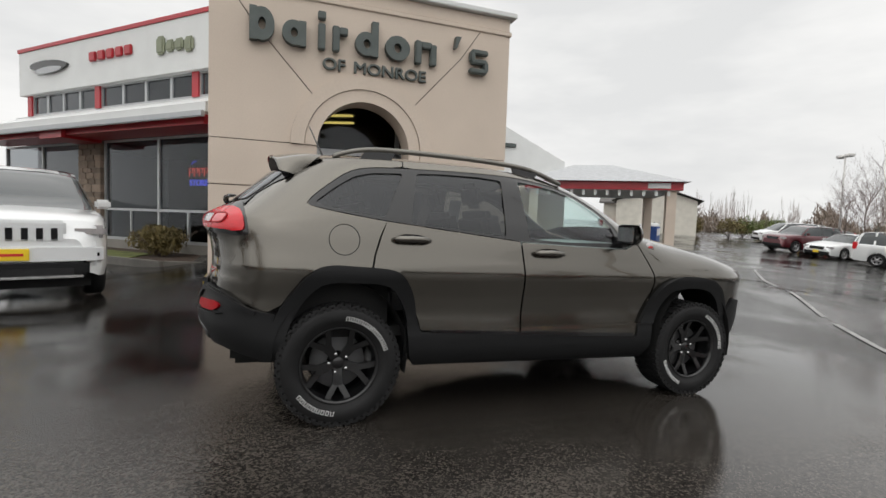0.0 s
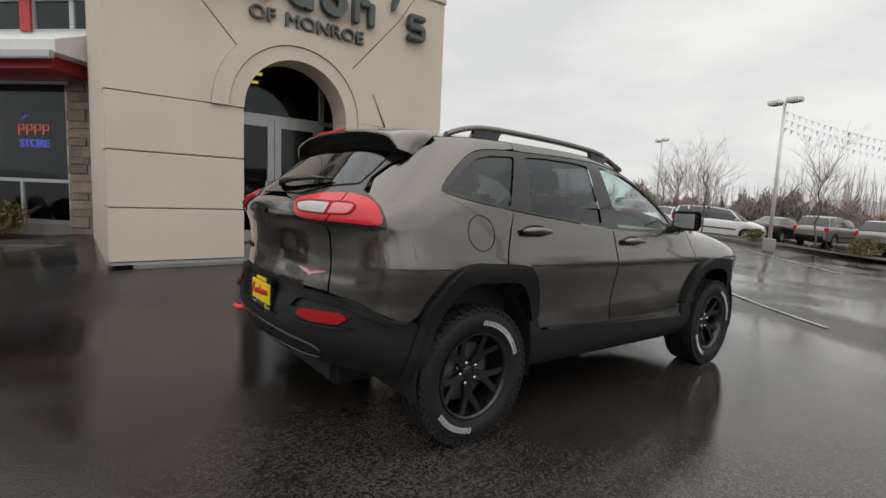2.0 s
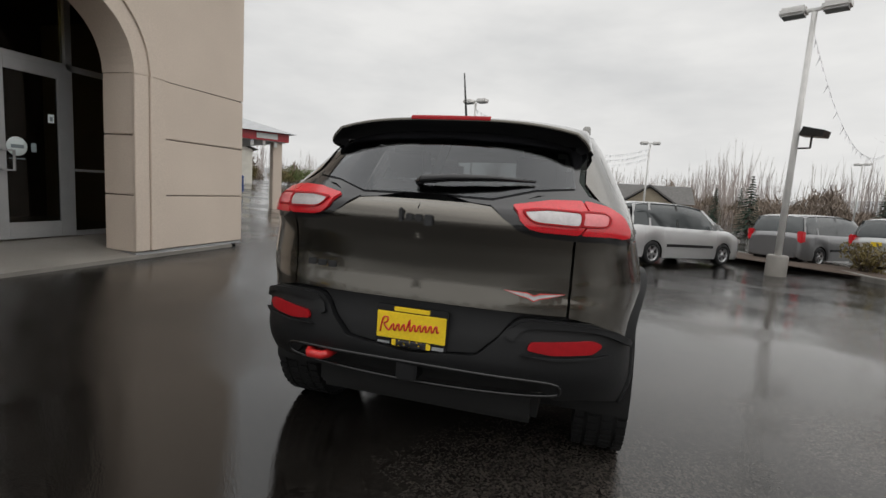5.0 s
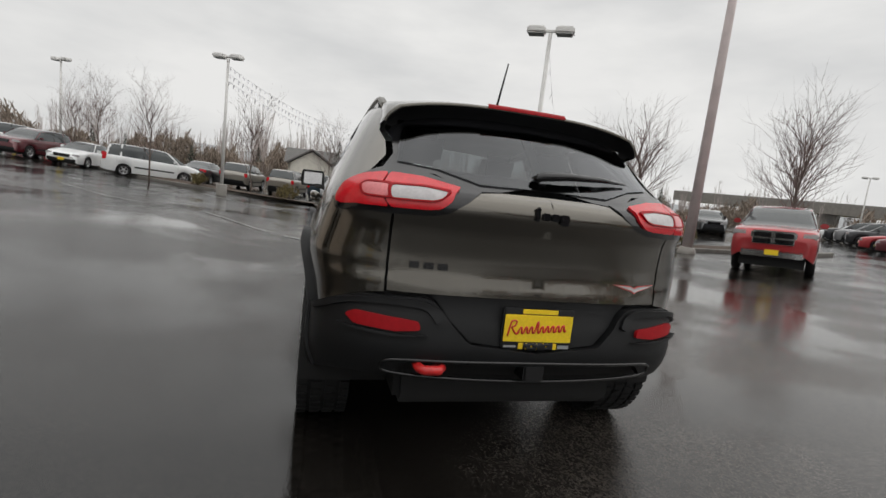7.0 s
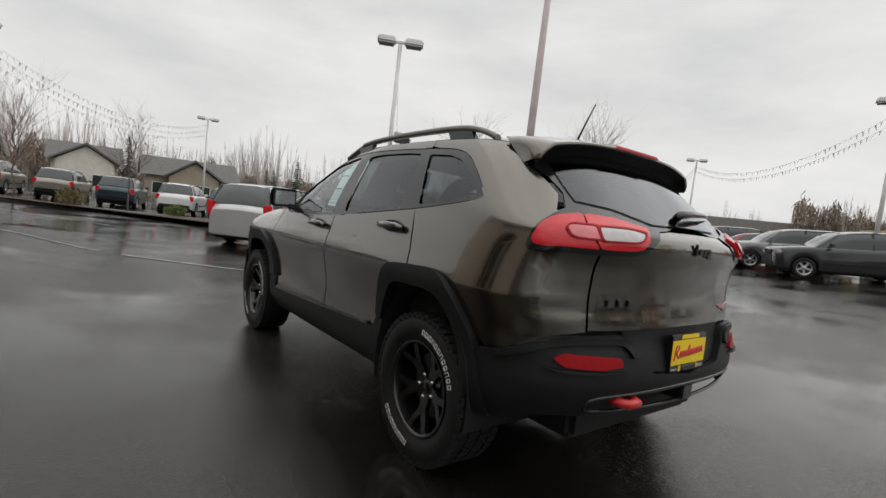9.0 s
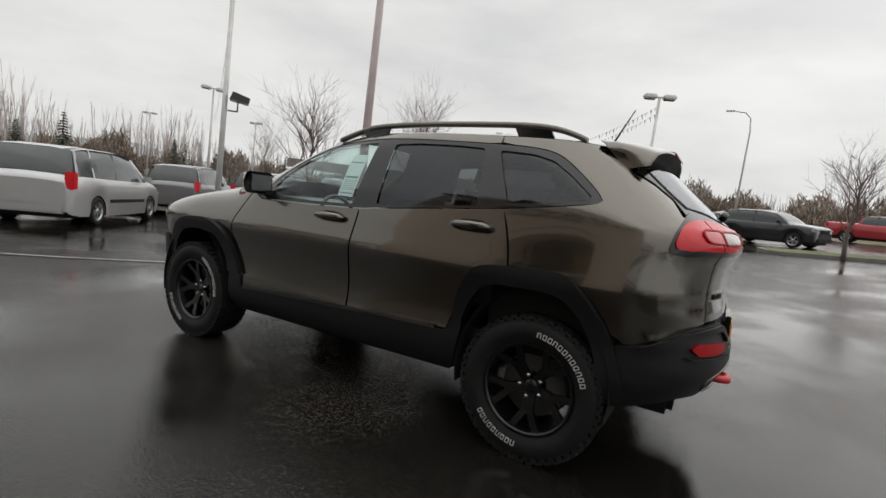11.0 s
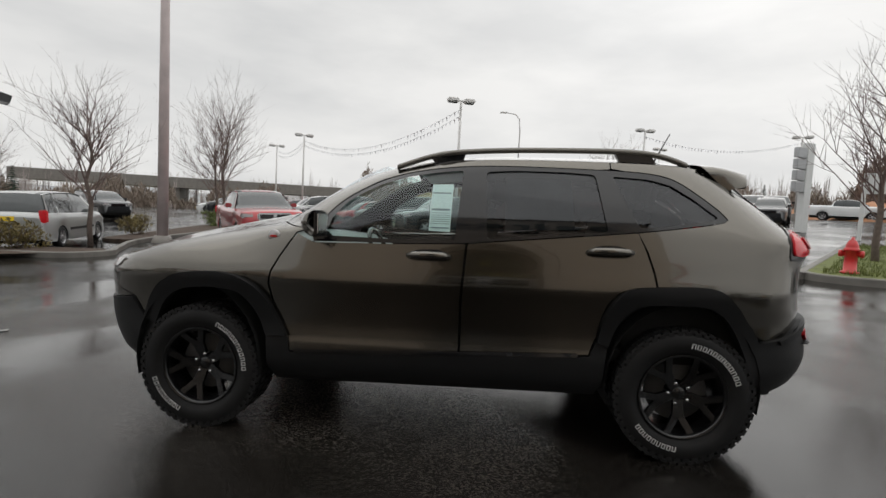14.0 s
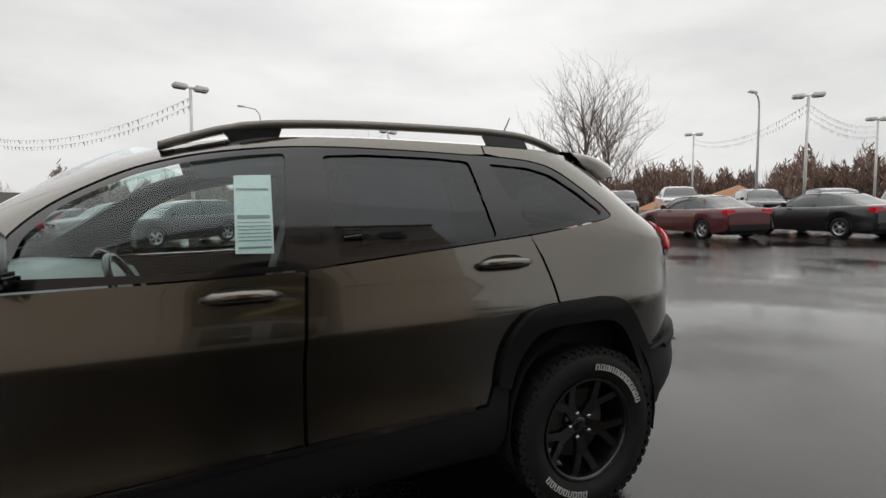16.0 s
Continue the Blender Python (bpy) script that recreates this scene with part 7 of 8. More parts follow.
for row in (
    ("minivan", "silver", 12.3, -3.05, -48, "silver minivan standing on wet asphalt"),
    ("minivan", "grey", 17.0, -9.0, -50, "grey minivan behind the low kerb"),
    ("minivan", "pewter", 14.8, -11.6, -66, "pewter minivan with a yellow plate beside a bare tree"),
    ("suv", "tan", 34.0, 6.2, -10, "tan SUV in the far row"),
    ("suv", "tan", 33.0, 3.0, -12, "tan SUV in the far row"),
    ("suv", "teal", 31.2, 0.2, -14, "dark blue SUV in the far row"),
    ("suv", "white", 28.6, -2.6, -20, "white SUV in the far row"),
    ("suv", "black", 26.2, -4.8, -24, "black SUV in the far row"),
    ("sedan", "black", 33.0, 8.6, -8, "black sedan in the far row"),
    ("minivan", "white", 28.8, 10.6, -68, "white minivan side-on behind the kerb"),
    ("sedan", "white", 30.5, 14.8, 175, "white sedan in the far row"),
    ("suv", "maroon", 31.5, 18.0, 170, "maroon SUV in the far row"),
    ("minivan", "white", 39.0, 24.0, 150, "white minivan at the lot's far edge"),
    ("sedan", "red", 38.5, 20.5, 160, "red sedan at the lot's far edge"),
    ("sedan", "white", 34.0, 32.5, 150, "white sedan near the service drive"),
    ("sedan", "red", 34.0, 36.0, 150, "red sedan near the service drive"),
    ("suv", "red", 35.0, 39.5, 150, "red SUV near the service drive"),
    ("pickup", "red", 8.2, -13.3, 128, "red pickup truck facing the drive"),
    ("suv", "black", 2.0, -19.9, 33, "black SUV at the head of a row"),
    ("suv", "grey", 4.6, -22.2, 33, "grey SUV in the long row"),
    ("sedan", "red", 7.0, -24.4, 33, "red sedan in the long row"),
    ("suv", "black", 9.4, -26.5, 33, "black SUV in the long row"),
    ("suv", "white", 11.8, -28.6, 33, "white SUV in the long row"),
    ("sedan", "maroon", 14.2, -30.8, 33, "maroon sedan in the long row"),
    ("sedan", "red", 16.6, -33.0, 33, "red sedan in the long row"),
    ("suv", "black", 19.0, -35.2, 33, "black SUV in the long row"),
    ("suv", "grey", 21.4, -37.4, 33, "grey SUV in the long row"),
    ("suv", "black", 23.8, -39.6, 33, "black SUV in the long row"),
    ("sedan", "white", 26.2, -41.8, 33, "white sedan in the long row"),
    ("suv", "black", 26.5, -27.5, 150, "black SUV across the lane"),
    ("suv", "black", 28.8, -29.8, 150, "black SUV across the lane"),
    ("suv", "black", 31.1, -32.1, 150, "black SUV across the lane"),
    ("suv", "black", 33.4, -34.4, 150, "black SUV across the lane"),
    ("sedan", "maroon", -15.5, -10.0, -103, "maroon sedan side-on on wet asphalt"),
    ("sedan", "black", -18.6, -7.6, -103, "black sedan side-on on wet asphalt"),
    ("pickup", "white", -24.0, -18.2, 48, "white pickup truck facing the drive"),
    ("suv", "black", -26.5, -15.0, 48, "black SUV in the row by the bank"),
    ("suv", "grey", -28.6, -12.4, 48, "grey SUV in the row by the bank"),
    ("suv", "black", -30.5, -9.6, 48, "black SUV in the row by the bank"),
    ("suv", "silver", -32.0, -6.6, 48, "silver SUV in the row by the bank"),
    ("suv", "black", -22.4, -21.0, 48, "black SUV in the row by the bank"),
):
    park(*row)

# the white SUV beside the tower, with its own face
def build_white_suv():
    t = build_car("suv", "white", "white SUV with a slotted grille parked before the showroom", "car", "parked cars")
    for o in list(t.children):
        if o.name.split(".")[0] in ("grille", "headlamp", "plate"):
            bpy.data.objects.remove(o)
    x = 2.36
    g = part("grille", boxes([(x - 0.10, x + 0.03, -0.50, 0.50, 0.74, 1.00)], 0.03), PAINTS["white"], t)
    for k in range(7):
        y = -0.39 + 0.13 * k
        part("grille_slot", boxes([(x - 0.02, x + 0.036, y - 0.045, y + 0.045, 0.765, 0.925)], 0.015), M_BLACK, g)
    for sd in (1, -1):
        part("headlamp", boxes([(x - 0.28, x - 0.015, sd * 0.54, sd * 0.90, 0.80, 0.95)], 0.04), M_CLEAR_LENS, t, "clear headlamp")
        part("fog_lamp", boxes([(x - 0.12, x + 0.015, sd * 0.64, sd * 0.82, 0.55, 0.65)], 0.03), M_BLACK, t)
    part("front_bumper", boxes([(x - 0.25, x + 0.05, -0.86, 0.86, 0.46, 0.76)], 0.07), PAINTS["white"], t)
    part("lower_grille", boxes([(x - 0.2, x + 0.06, -0.60, 0.60, 0.36, 0.485)], 0.03), M_BLACK, t)
    part("chrome_strip", boxes([(x - 0.2, x + 0.07, -0.66, 0.66, 0.335, 0.365)], 0.01), M_CHROME, t)
    part("plate", boxes([(x + 0.04, x + 0.075, -0.17, 0.17, 0.545, 0.675)], 0.004), M_YELLOW, t, "yellow dealer plate")
    part("print", boxes([(x + 0.072, x + 0.078, -0.12, 0.12, 0.595, 0.625)]), M_RED_PAINT, t)
    return t


place(build_white_suv(), -5.42, 5.62, 0.04, -69, 1.05)

for row in (
    ("sedan", "orange", -13.4, -36.4, 66, "orange coupe facing the drive"),
    ("pickup", "red", -11.2, -41.0, 160, "red pickup truck side-on in the back row"),
    ("pickup", "white", -18.6, -40.0, 165, "white pickup truck side-on in the back row"),
    ("pickup", "silver", -18.5, -33.0, 60, "silver pickup truck in the back row"),
    ("suv", "black", -18.3, -30.2, 60, "black SUV in the back row"),
    ("pickup", "black", -21.5, -35.5, 60, "black pickup truck in the back row"),
    ("suv", "black", -4.0, -27.0, 150, "black SUV in the back row"),
    ("sedan", "red", -1.0, -29.5, 33, "red sedan in the back row"),
    ("pickup", "white", -33.0, -45.0, 140, "white pickup truck across the road"),
):
    park(*row)


# ---- service drive canopy beyond the tower ----
def build_service():
    t = thing("service_canopy", pose(9.2, 15.6, 0, 0, 0, -33), "service drive canopy with a grey hipped roof and red fascia", "building", kind="structure")
    z = ground_at(12, 14)
    part("fascia", boxes([(0.0, 6.6, 0.0, 0.08, z + 2.75, z + 3.10), (6.52, 6.6, 0.08, 6.0, z + 2.75, z + 3.10), (0.0, 0.08, 0.08, 6.0, z + 2.75, z + 3.10)]), M_RED, t, "red fascia")
    part("fascia_sign", boxes([(5.2, 6.1, -0.02, 0.0, z + 2.82, z + 3.04)]), M_WHITE_PANEL, t)
    bm = bmesh.new()
    a = [(-0.25, -0.25, z + 3.10), (6.85, -0.25, z + 3.10), (6.85, 6.3, z + 3.10), (-0.25, 6.3, z + 3.10)]
    r = [(2.2, 3.0, z + 4.15), (4.0, 3.0, z + 4.15)]
    vs = [bm.verts.new(p) for p in a + r]
    for f in ((0, 1, 5, 4), (1, 2, 5), (2, 3, 4, 5), (3, 0, 4), (3, 2, 1, 0)):
        bm.faces.new([vs[i] for i in f])
    part("roof", bm, mat("grey_metal_roof", (0.42, 0.43, 0.44), 0.45, 0.3), t, "grey standing-seam roof")
    part("soffit", boxes([(0.08, 6.52, 0.08, 6.0, z + 2.72, z + 2.76)]), M_WHITE_PANEL, t)
    for k in range(12):
        part("pendant", boxes([(0.5 + 0.5 * k, 0.62 + 0.5 * k, 0.1, 0.14, z + 2.50, z + 2.72)]), M_WHITE_PANEL, t)
    for x, y in ((6.2, 0.4), (6.2, 5.6), (0.4, 0.4)):
        part("post", boxes([(x - 0.2, x + 0.2, y - 0.2, y + 0.2, z - 0.3, z + 2.75)], 0.02), M_STUCCO, t)
    g = thing("service_building", pose(0, 0, 0), "long white service building with a low gable", "building", kind="structure")
    bm = bmesh.new()
    prism(bm, [(2.5, 0.0), (13.2, 0.0), (13.2, 4.6), (8.5, 6.6), (2.5, 6.9)], 18.5, 26.0)
    part("wall", bm, M_WHITE_PANEL, g)
    part("lower_wall", boxes([(2.45, 13.25, 18.42, 18.5, 0.0, 3.8)]), M_STUCCO, g)
    part("sign_shape", boxes([(8.7, 9.0, 18.38, 18.49, 5.05, 5.5), (9.1, 10.2, 18.38, 18.49, 5.1, 5.3)], 0.02), M_SIGN, g)


build_service()


def build_bin(x, y, label):
    t = thing("news_box", pose(x, y, ground_at(x, y), 0, 0, 35), label, "box", "blue boxes")
    blue = bpy.data.materials.get("blue_box_paint") or mat("blue_box_paint", (0.03, 0.08, 0.28), 0.4)
    part("cabinet", boxes([(-0.25, 0.25, -0.22, 0.22, 0.25, 1.15)], 0.03), blue, t)
    part("window", boxes([(-0.18, 0.18, -0.235, -0.218, 0.65, 1.05)]), M_WHITE_PANEL, t)
    part("leg", boxes([(-0.06, 0.06, -0.06, 0.06, 0.0, 0.27)]), M_DASH, t)


build_bin(19.0, 18.0, "blue box on the pavement")
build_bin(19.7, 18.6, "blue box on the pavement")

# ---- houses ----
M_SIDING = mat("tan_siding", (0.34, 0.29, 0.22), 0.85, 0, 0, 0.08, 2)
M_SIDING_PALE = mat("cream_siding", (0.64, 0.61, 0.54), 0.85, 0, 0, 0.08, 2)
M_SHINGLE = mat("grey_shingles", (0.13, 0.125, 0.12), 0.9, 0, 0, 0.2, 4)


def build_house(x, y, az, length, depth, wall, roof, siding, label, z=None):
    base = ground_at(x, y) if z is None else z
    t = thing("apartment_house", pose(x, y, base, 0, 0, az), label, "house", "houses beyond the lot")
    part("wall", boxes([(-length / 2, length / 2, -depth / 2, depth / 2, -1.0, wall)]), siding, t)
    bm = bmesh.new()
    prism(bm, [(-depth / 2 - 0.5, wall), (0, wall + roof), (depth / 2 + 0.5, wall), (0, wall + roof - 0.2)], -length / 2 - 0.5, length / 2 + 0.5, "x")
    part("roof", bm, M_SHINGLE, t, "grey shingled roof")
    bm = bmesh.new()
    for e in (-length / 2, length / 2 - 0.1):
        prism(bm, [(-depth / 2, wall), (depth / 2, wall), (0, wall + roof - 0.25)], e, e + 0.1, "x")
    part("gable", bm, siding, t)
    # a front gable wing
    bm = bmesh.new()
    prism(bm, [(-2.4, -1), (2.4, -1), (2.4, wall), (0, wall + roof * 0.8), (-2.4, wall)], -depth / 2 - 1.6, 0.0)
    part("front_gable", bm, siding, t)
    bm = bmesh.new()
    prism(bm, [(-2.9, wall - 0.15), (0, wall + roof * 0.8 + 0.12), (2.9, wall - 0.15), (2.9, wall + 0.05), (0, wall + roof * 0.8 + 0.34), (-2.9, wall + 0.05)], -depth / 2 - 2.0, 0.0)
    part("gable_roof", bm, M_SHINGLE, t)
    for side_y, xs in ((-depth / 2, [q for q in np.arange(-length / 2 + 1.2, length / 2 - 0.8, 2.3) if abs(q) > 3.0]), (-depth / 2 - 1.6, (-1.1, 1.1))):
        for q in xs:
            for zz in ((0.9,) if wall < 4 else (0.9, 3.6)):
                w = part("window", boxes([(q - 0.55, q + 0.55, side_y - 0.06, side_y - 0.01, zz, zz + 1.3)]), M_WHITE_PANEL, t)
                part("pane", boxes([(q - 0.47, q + 0.47, side_y - 0.075, side_y - 0.062, zz + 0.08, zz + 1.22)]), M_CARGLASS, w)
    return t


build_house(63, 2.0, -90, 5.6, 7, 3.4, 1.9, M_SIDING_PALE, "cream two-storey house with a grey roof", -1.6)
build_house(61, -7.8, -93, 9, 8, 2.9, 2.1, M_SIDING, "tan gabled apartment house with a grey roof", -1.6)
build_house(37.0, 36.5, 225, 12, 7, 2.9, 1.5, M_SIDING_PALE, "cream single-storey house behind the service drive")

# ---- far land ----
# Twig colour paled for distance: haze and bright sky are mixed into it
M_FAR_TWIG = mat("haze_pale_bare_woods", (0.40, 0.35, 0.33), 1.0, 0, 0, 0.3, 0.3)
M_FIELD = mat("rough_grass_bank", (0.17, 0.135, 0.06), 1.0, 0, 0, 0.35, 0.25, fine=0.2, fine_scale=6)
M_EARTH = mat("orange_earth_bank", (0.34, 0.17, 0.09), 1.0, 0, 0, 0.3, 0.3)
# Brown hills turned blue-grey: distance haze is painted into the base colour
M_HILL = mat("haze_grey_hill", (0.30, 0.31, 0.315), 1.0, 0, 0, 0.15, 0.02)


def band(name, a0, a1, near, far, z0, hfun, material, label, step=2.0):
    """A rounded ridge of land along an arc about the lot."""
    bm = bmesh.new()
    rows = []
    n = int((a1 - a0) / step) + 1
    for k in range(n + 1):
        a = radians(a0 + (a1 - a0) * k / n)
        h = hfun(math.degrees(a))
        edge = min(1.0, min(k, n - k) / 2.0)
        rows.append([((near + (far - near) * f) * math.cos(a), (near + (far - near) * f) * math.sin(a), z0 + h * g * edge - (0.6 if g == 0 else 0)) for f, g in ((0, 0), (0.15, 0.35), (0.4, 0.85), (0.7, 1.0), (1.0, 0.9))])
    sheet(bm, rows)
    bmesh.ops.recalc_face_normals(bm, faces=bm.faces)
    return tagged(part(name, bm, material), label, "backdrop", kind="structure")


def wave(a, s=1.0):
    return math.sin(a * 0.21 * s) + 0.6 * math.sin(a * 0.47 * s + 1.3) + 0.35 * math.sin(a * 1.13 * s + 0.5)


band("hill_range", -180, 180, 420, 900, -2, lambda a: 15 + 5 * wave(a), M_HILL, "low wooded hills on the horizon, haze painted into their grey")
band("grass_bank", -128, -76, 46, 80, 0.4, lambda a: 3.4 + 0.5 * wave(a), M_FIELD, "rough grass bank behind the lot")
band("earth_bank", -160, -118, 50, 72, 0.9, lambda a: 3.6 + 0.7 * wave(a, 2), M_EARTH, "bare orange earth bank beside the road")
band("far_bank", -76, 40, 75, 120, -1.6, lambda a: 2.3 + 0.5 * wave(a), M_FIELD, "brown rough ground beyond the lot")


def far_woods(name, a0, a1, d0, d1, n, h0, h1, material, label, seed, base, twig=True):
    """Many distant bare trees as one mesh: several upswept stems, each with fine twigs."""
    rng = random.Random(seed)
    verts, faces = [], []

    def blade(p, q, w, b):
        sx, sy = -math.sin(b) * w, math.cos(b) * w
        k = len(verts)
        verts.extend([(p[0] - sx, p[1] - sy, p[2]), (p[0] + sx, p[1] + sy, p[2]), (p[0], p[1], p[2] - w * 1.5), q])
        faces.extend([(k, k + 1, k + 3), (k + 1, k + 2, k + 3), (k + 2, k, k + 3)])

    for _ in range(n):
        a = radians(rng.uniform(a0, a1))
        d = rng.uniform(d0, d1)
        x, y = d * math.cos(a), d * math.sin(a)
        h = rng.uniform(h0, h1) * (0.8 + 0.25 * wave(math.degrees(a), 1.7) / 2)
        for j in range(4):
            b, lean = rng.uniform(0, 2 * math.pi), h * rng.uniform(0.03, 0.2)
            hj = h * rng.uniform(0.75, 1.0)
            p0, p1 = Vector((x + rng.uniform(-0.2, 0.2), y + rng.uniform(-0.2, 0.2), base - 1)), Vector((x + lean * math.cos(b), y + lean * math.sin(b), base + hj))
            blade(p0, tuple(p1), 0.035 + 0.004 * h, a)
            for i in range(24):
                f = rng.uniform(0.18, 0.95)
                c = b + rng.uniform(-1.7, 1.7)
                r = h * rng.uniform(0.06, 0.17) * (1.15 - f)
                p = p0.lerp(p1, f)
                blade(tuple(p), (p.x + r * math.cos(c), p.y + r * math.sin(c), p.z + h * rng.uniform(0.08, 0.22)), 0.014, a)
    me = bpy.data.meshes.new(name)
    me.from_pydata(verts, [], faces)
    me.materials.append(material)
    return tagged(new(name, me), label, "woods", kind="stuff")


# Both thicket browns are lightened to hold the haze of their distance
M_THICKET = mat("brown_bare_thicket", (0.215, 0.172, 0.138), 1.0, 0, 0, 0.35, 0.15, fine=0.3, fine_scale=2.0)
M_THICKET_RED = mat("hazed_red_brown_thicket", (0.175, 0.120, 0.095), 1.0, 0, 0, 0.35, 0.15, fine=0.3, fine_scale=2.0)


def thicket(a0, a1, d0, d1, n, h0, h1, material, label, seed, base):
    """A dense belt of leafless brush and low trees: many small twig clumps, thinner towards the top."""
    rng = random.Random(seed)
    verts, faces = [], []
    for _ in range(n):
        deg = rng.uniform(a0, a1)
        a, d = radians(deg), rng.uniform(d0, d1)
        top = h0 + (h1 - h0) * min(1.0, max(0.0, 0.5 + 0.22 * wave(deg, 2.3) + 0.16 * wave(deg + 40, 6.1)))
        z = base + top * (rng.random() ** 1.3) * rng.uniform(0.9, 1.12)
        c = Vector((d * math.cos(a), d * math.sin(a), z))
        q = Euler((rng.uniform(-0.7, 0.7), rng.uniform(-0.7, 0.7), rng.uniform(0, 6.28))).to_matrix()
        w, h = rng.uniform(0.03, 0.09), rng.uniform(0.35, 1.05)
        k = len(verts)
        verts.extend(tuple(c + q @ Vector(v)) for v in ((-w, 0, -h * 0.5), (w * 0.6, 0, -h * 0.6), (w, 0.1, h * 0.3), (-w * 0.2, 0, h * 0.8)))
        faces.append((k, k + 1, k + 2, k + 3))
    me = bpy.data.meshes.new("thicket")
    me.from_pydata(verts, [], faces)
    me.materials.append(material)
    return tagged(new("thicket", me), label, "woods", kind="stuff")


thicket(-76, 42, 66, 84, 72000, 2.2, 6.2, M_THICKET, "dense brown thicket beyond the lot", 31, -2.0)
thicket(-132, -74, 82, 100, 42000, 2.6, 6.5, M_THICKET, "dense brown thicket on the bank", 32, 2.6)
thicket(-168, -126, 74, 92, 42000, 3.0, 8.0, M_THICKET_RED, "dense red-brown thicket behind the earth bank", 33, 3.0)
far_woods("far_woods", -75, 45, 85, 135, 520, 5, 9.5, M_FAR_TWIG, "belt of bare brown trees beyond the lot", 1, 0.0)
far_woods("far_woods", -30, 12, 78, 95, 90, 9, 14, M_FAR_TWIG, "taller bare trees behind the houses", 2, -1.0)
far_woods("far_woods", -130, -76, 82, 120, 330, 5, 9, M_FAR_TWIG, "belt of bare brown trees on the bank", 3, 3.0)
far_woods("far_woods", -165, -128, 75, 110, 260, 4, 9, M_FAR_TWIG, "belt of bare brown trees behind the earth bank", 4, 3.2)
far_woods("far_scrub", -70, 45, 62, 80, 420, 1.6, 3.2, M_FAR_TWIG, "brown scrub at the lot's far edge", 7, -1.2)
FIR = fir_tree(9, 6.4)
place(FIR, 44.0, -0.7, -1.0, 0, 0.82)
for x, y, s, rz in ((40.5, -13.4, 1.05, 50), (43.6, -11.6, 0.85, 130), (46.0, 12.5, 0.7, 200), (52, 20, 0.8, 20), (48, -26, 1.0, 90), (44, -37, 1.0, 70), (70, 24, 0.9, 0), (74, 10, 1.0, 30), (80, 34, 1.1, 60), (62, 30, 0.8, 10), (75, -22, 1.1, 80), (66, -38, 1.1, 140)):
    copy_thing(FIR, pose(x, y, -1.4, 0, 0, rz) @ Matrix.Diagonal((s, s, s, 1)))
RNG = random.Random(12)
for k in range(26):
    a, d = radians(RNG.uniform(-158, -80)), RNG.uniform(84, 112)
    s = RNG.uniform(0.8, 1.5)
    copy_thing(FIR, pose(d * math.cos(a), d * math.sin(a), 3.2, 0, 0, 360 * RNG.random()) @ Matrix.Diagonal((s, s, s, 1)))
for i, (x, y, r, g) in enumerate(((39, 29.5, 1.6, 0), (42, 30.5, 1.7, 1), (45, 30.0, 1.9, 1), (36, 31, 1.4, 0))):
    build_bush(x, y, (r, r, r * 0.75), M_LEAF_GREEN if g else M_LEAF_DRY, "tall shrub at the lot's far edge", 90 + i, 900, 0.12)


def build_overpass():
    t = thing("road_bridge", pose(0, 0, 0), "long low concrete road bridge in the distance", "bridge", kind="structure")
    m = pose(33, -83, 3.4, 0, 0, 21)
    d = part("deck", boxes([(-45, 45, -4, 4, 0.0, 0.9), (-45, 45, 3.8, 4, 0.9, 1.7), (-45, 45, -4.2, -4, 0.5, 1.6)]), M_CONCRETE, t)
    d.matrix_basis = m
    for k in range(-3, 4):
        c = part("pier", boxes([(k * 11 - 0.6, k * 11 + 0.6, -3, 3, -5.5, 0.0)]), M_CONCRETE, t)
        c.matrix_basis = m


build_overpass()


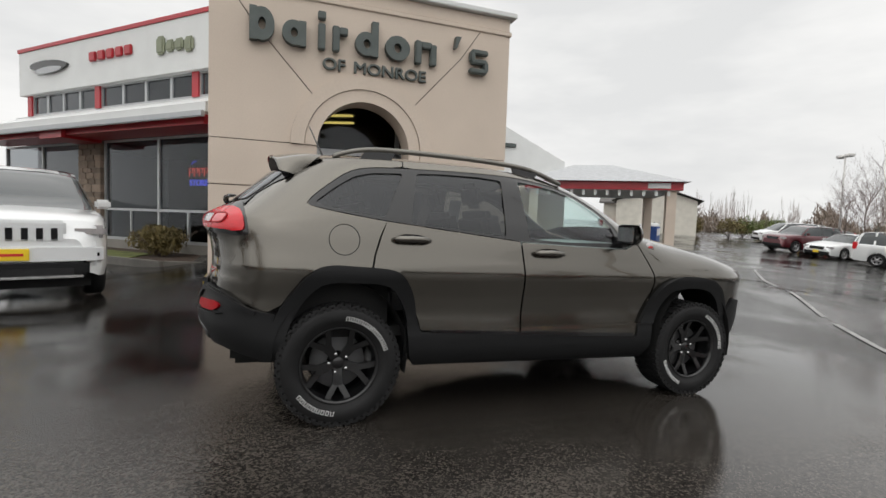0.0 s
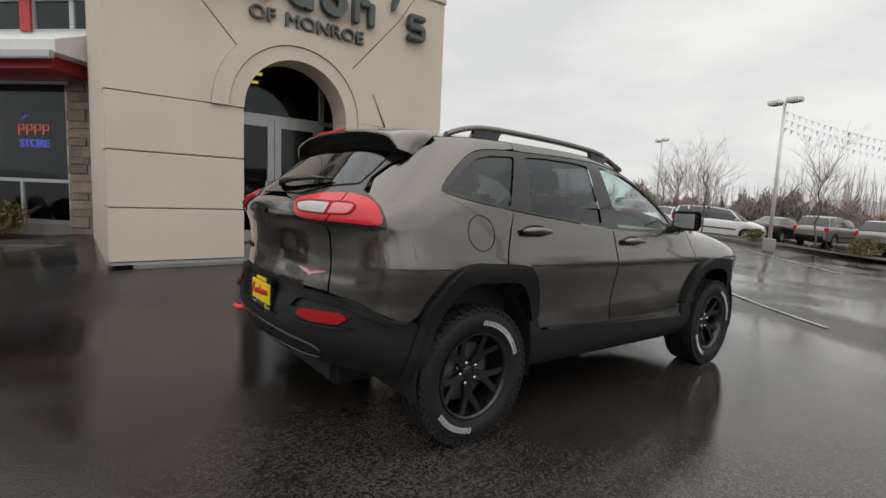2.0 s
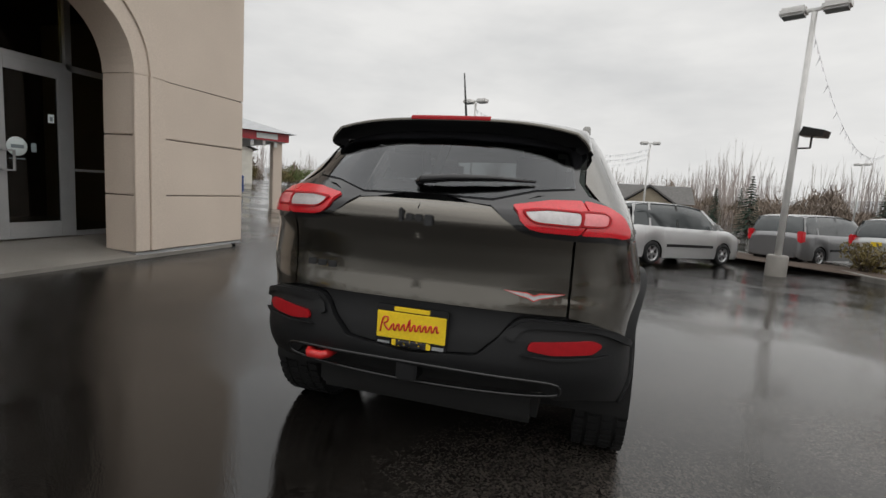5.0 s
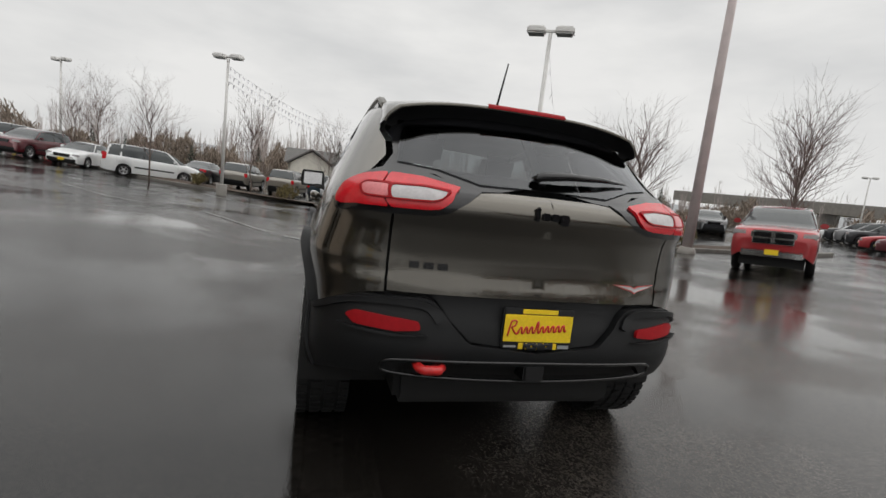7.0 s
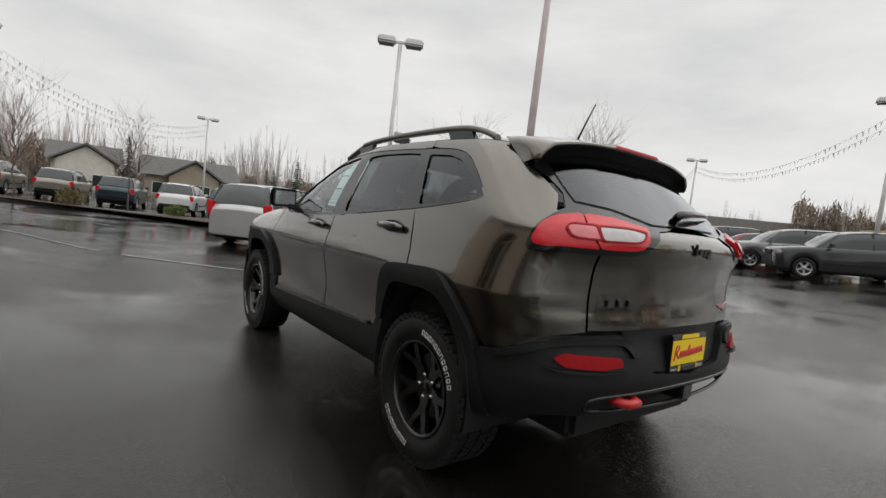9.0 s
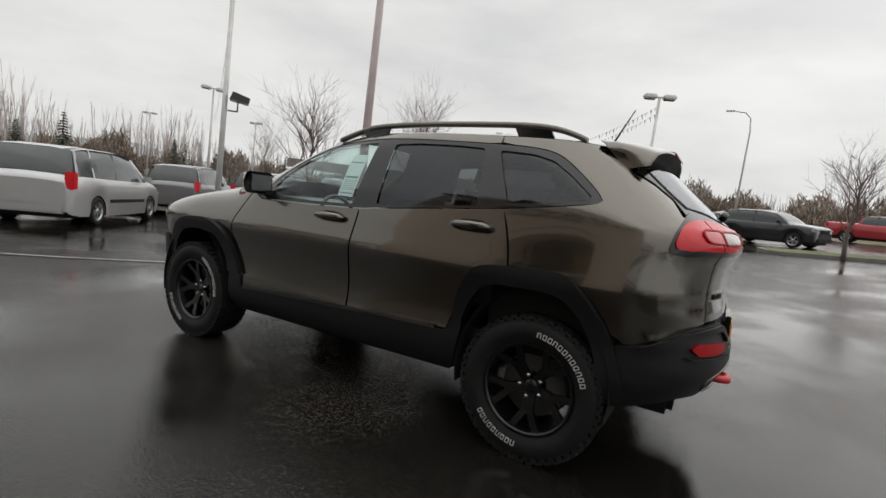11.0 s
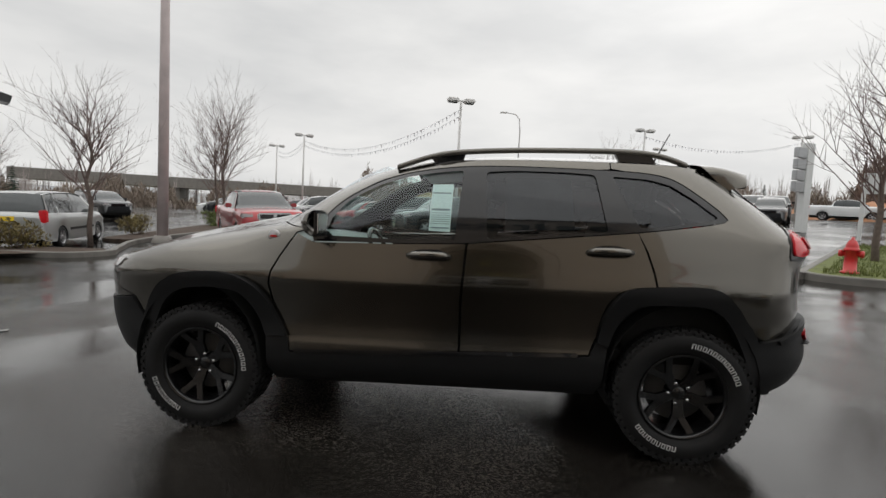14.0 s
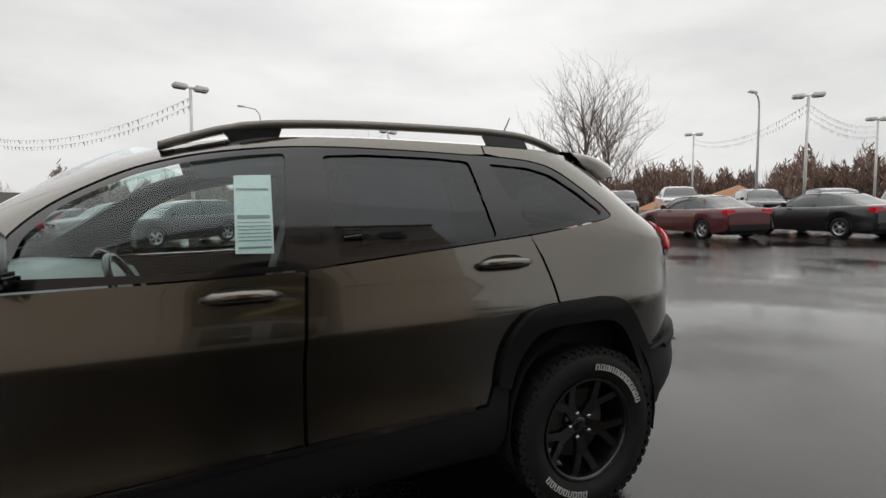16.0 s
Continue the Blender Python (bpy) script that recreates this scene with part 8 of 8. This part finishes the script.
def build_signs():
    x, y = -15.6, -22.35
    t = thing("totem_sign", pose(x, y, ground_at(x, y), 0, 0, 30), "white totem sign with grey panels", "sign")
    part("pillar", boxes([(-0.3, 0.25, -0.15, 0.15, 0.0, 4.4)], 0.02), M_WHITE_PANEL, t)
    for k in range(4):
        part("panel", boxes([(0.25, 0.95, -0.12, 0.12, 2.0 + 0.55 * k, 2.48 + 0.55 * k)], 0.02), M_ALU, t)
    x, y = -15.9, -17.45
    t = thing("board_sign", pose(x, y, ground_at(x, y), 0, 0, 142), "white board sign on two posts", "sign")
    part("board", boxes([(-0.85, 0.85, -0.05, 0.05, 1.9, 2.75)], 0.01), M_WHITE_PANEL, t)
    part("print", boxes([(-0.72, -0.30, 0.05, 0.058, 2.45, 2.66), (-0.05, 0.7, 0.05, 0.058, 2.5, 2.6)]), M_INK, t)
    for s in (-0.8, 0.8):
        part("post", boxes([(s - 0.07, s + 0.07, -0.07, 0.07, -0.1, 1.9)]), M_WHITE_PANEL, t)
    for x, y, h in ((-14.2, -13.2, 1.3), (-15.2, -14.3, 1.5)):
        t = thing("marker_post", pose(x, y, ground_at(x, y)), "white marker post with an orange top", "post", "marker posts")
        part("post", boxes([(-0.09, 0.09, -0.09, 0.09, 0.0, h)], 0.02), M_WHITE_PANEL, t)
        part("cap", boxes([(-0.1, 0.1, -0.1, 0.1, h, h + 0.35)], 0.02), PAINTS["orange"], t)
    # curved road lamps beyond the lot
    for x, y, h in ((-30.0, -17.5, 7.4), (-2.3, -42.5, 9.5)):
        t = thing("road_lamp", pose(x, y, ground_at(x, y)), "slim curved road lamp", "street lamp", "road lamps")
        bm = bmesh.new()
        tube(bm, [(0, 0, -0.2), (0, 0, h * 0.85), (0.12, 0.05, h * 0.96), (0.5, 0.2, h), (1.4, 0.6, h + 0.05)], [0.09, 0.06, 0.05, 0.045, 0.04], 8)
        part("pole", bm, M_POLE, t)
        part("lamp_head", boxes([(1.3, 1.9, 0.5, 0.75, h - 0.02, h + 0.1)], 0.03), M_POLE, t)
    x, y = 10.4, -16.0
    t = thing("round_sign", pose(x, y, ground_at(x, y), 0, 0, 60), "small pale round sign on a post", "sign")
    bm = bmesh.new()
    tube(bm, [(0, 0, -0.1), (0, 0, 1.5)], 0.04, 8)
    part("post", bm, M_POLE, t)
    bm = bmesh.new()
    lathe(bm, [(0.0, 0.03), (0.26, 0.03), (0.27, 0.0), (0.0, -0.01)], 20, m=Matrix.Translation((0, 0.03, 1.62)))
    part("disc", bm, M_WHITE_PANEL, t)


build_signs()


def build_grass(outline, n, seed, high=0.13):
    """Blades standing on a grass island."""
    rng = random.Random(seed)
    xs, ys = [p[0] for p in outline], [p[1] for p in outline]
    pts = np.array([(rng.uniform(min(xs), max(xs)), rng.uniform(min(ys), max(ys))) for _ in range(n)])
    keep = pts[inside(grow(outline, -0.35), pts)]
    verts, faces = [], []
    for x, y in keep:
        z = ground_at(x, y) + high
        a = rng.uniform(0, 6.28)
        h, w = rng.uniform(0.05, 0.13), 0.012
        k = len(verts)
        verts += [(x - w * math.cos(a), y - w * math.sin(a), z - 0.02), (x + w * math.cos(a), y + w * math.sin(a), z - 0.02), (x + rng.uniform(-0.05, 0.05), y + rng.uniform(-0.05, 0.05), z + h)]
        faces.append((k, k + 1, k + 2))
    me = bpy.data.meshes.new("grass_blades")
    me.from_pydata(verts, [], faces)
    me.materials.append(M_GRASS)
    tagged(new("grass_blades", me), "short wet grass blades on the island", "grass", kind="stuff")


build_grass(ISLE, 26000, 5)
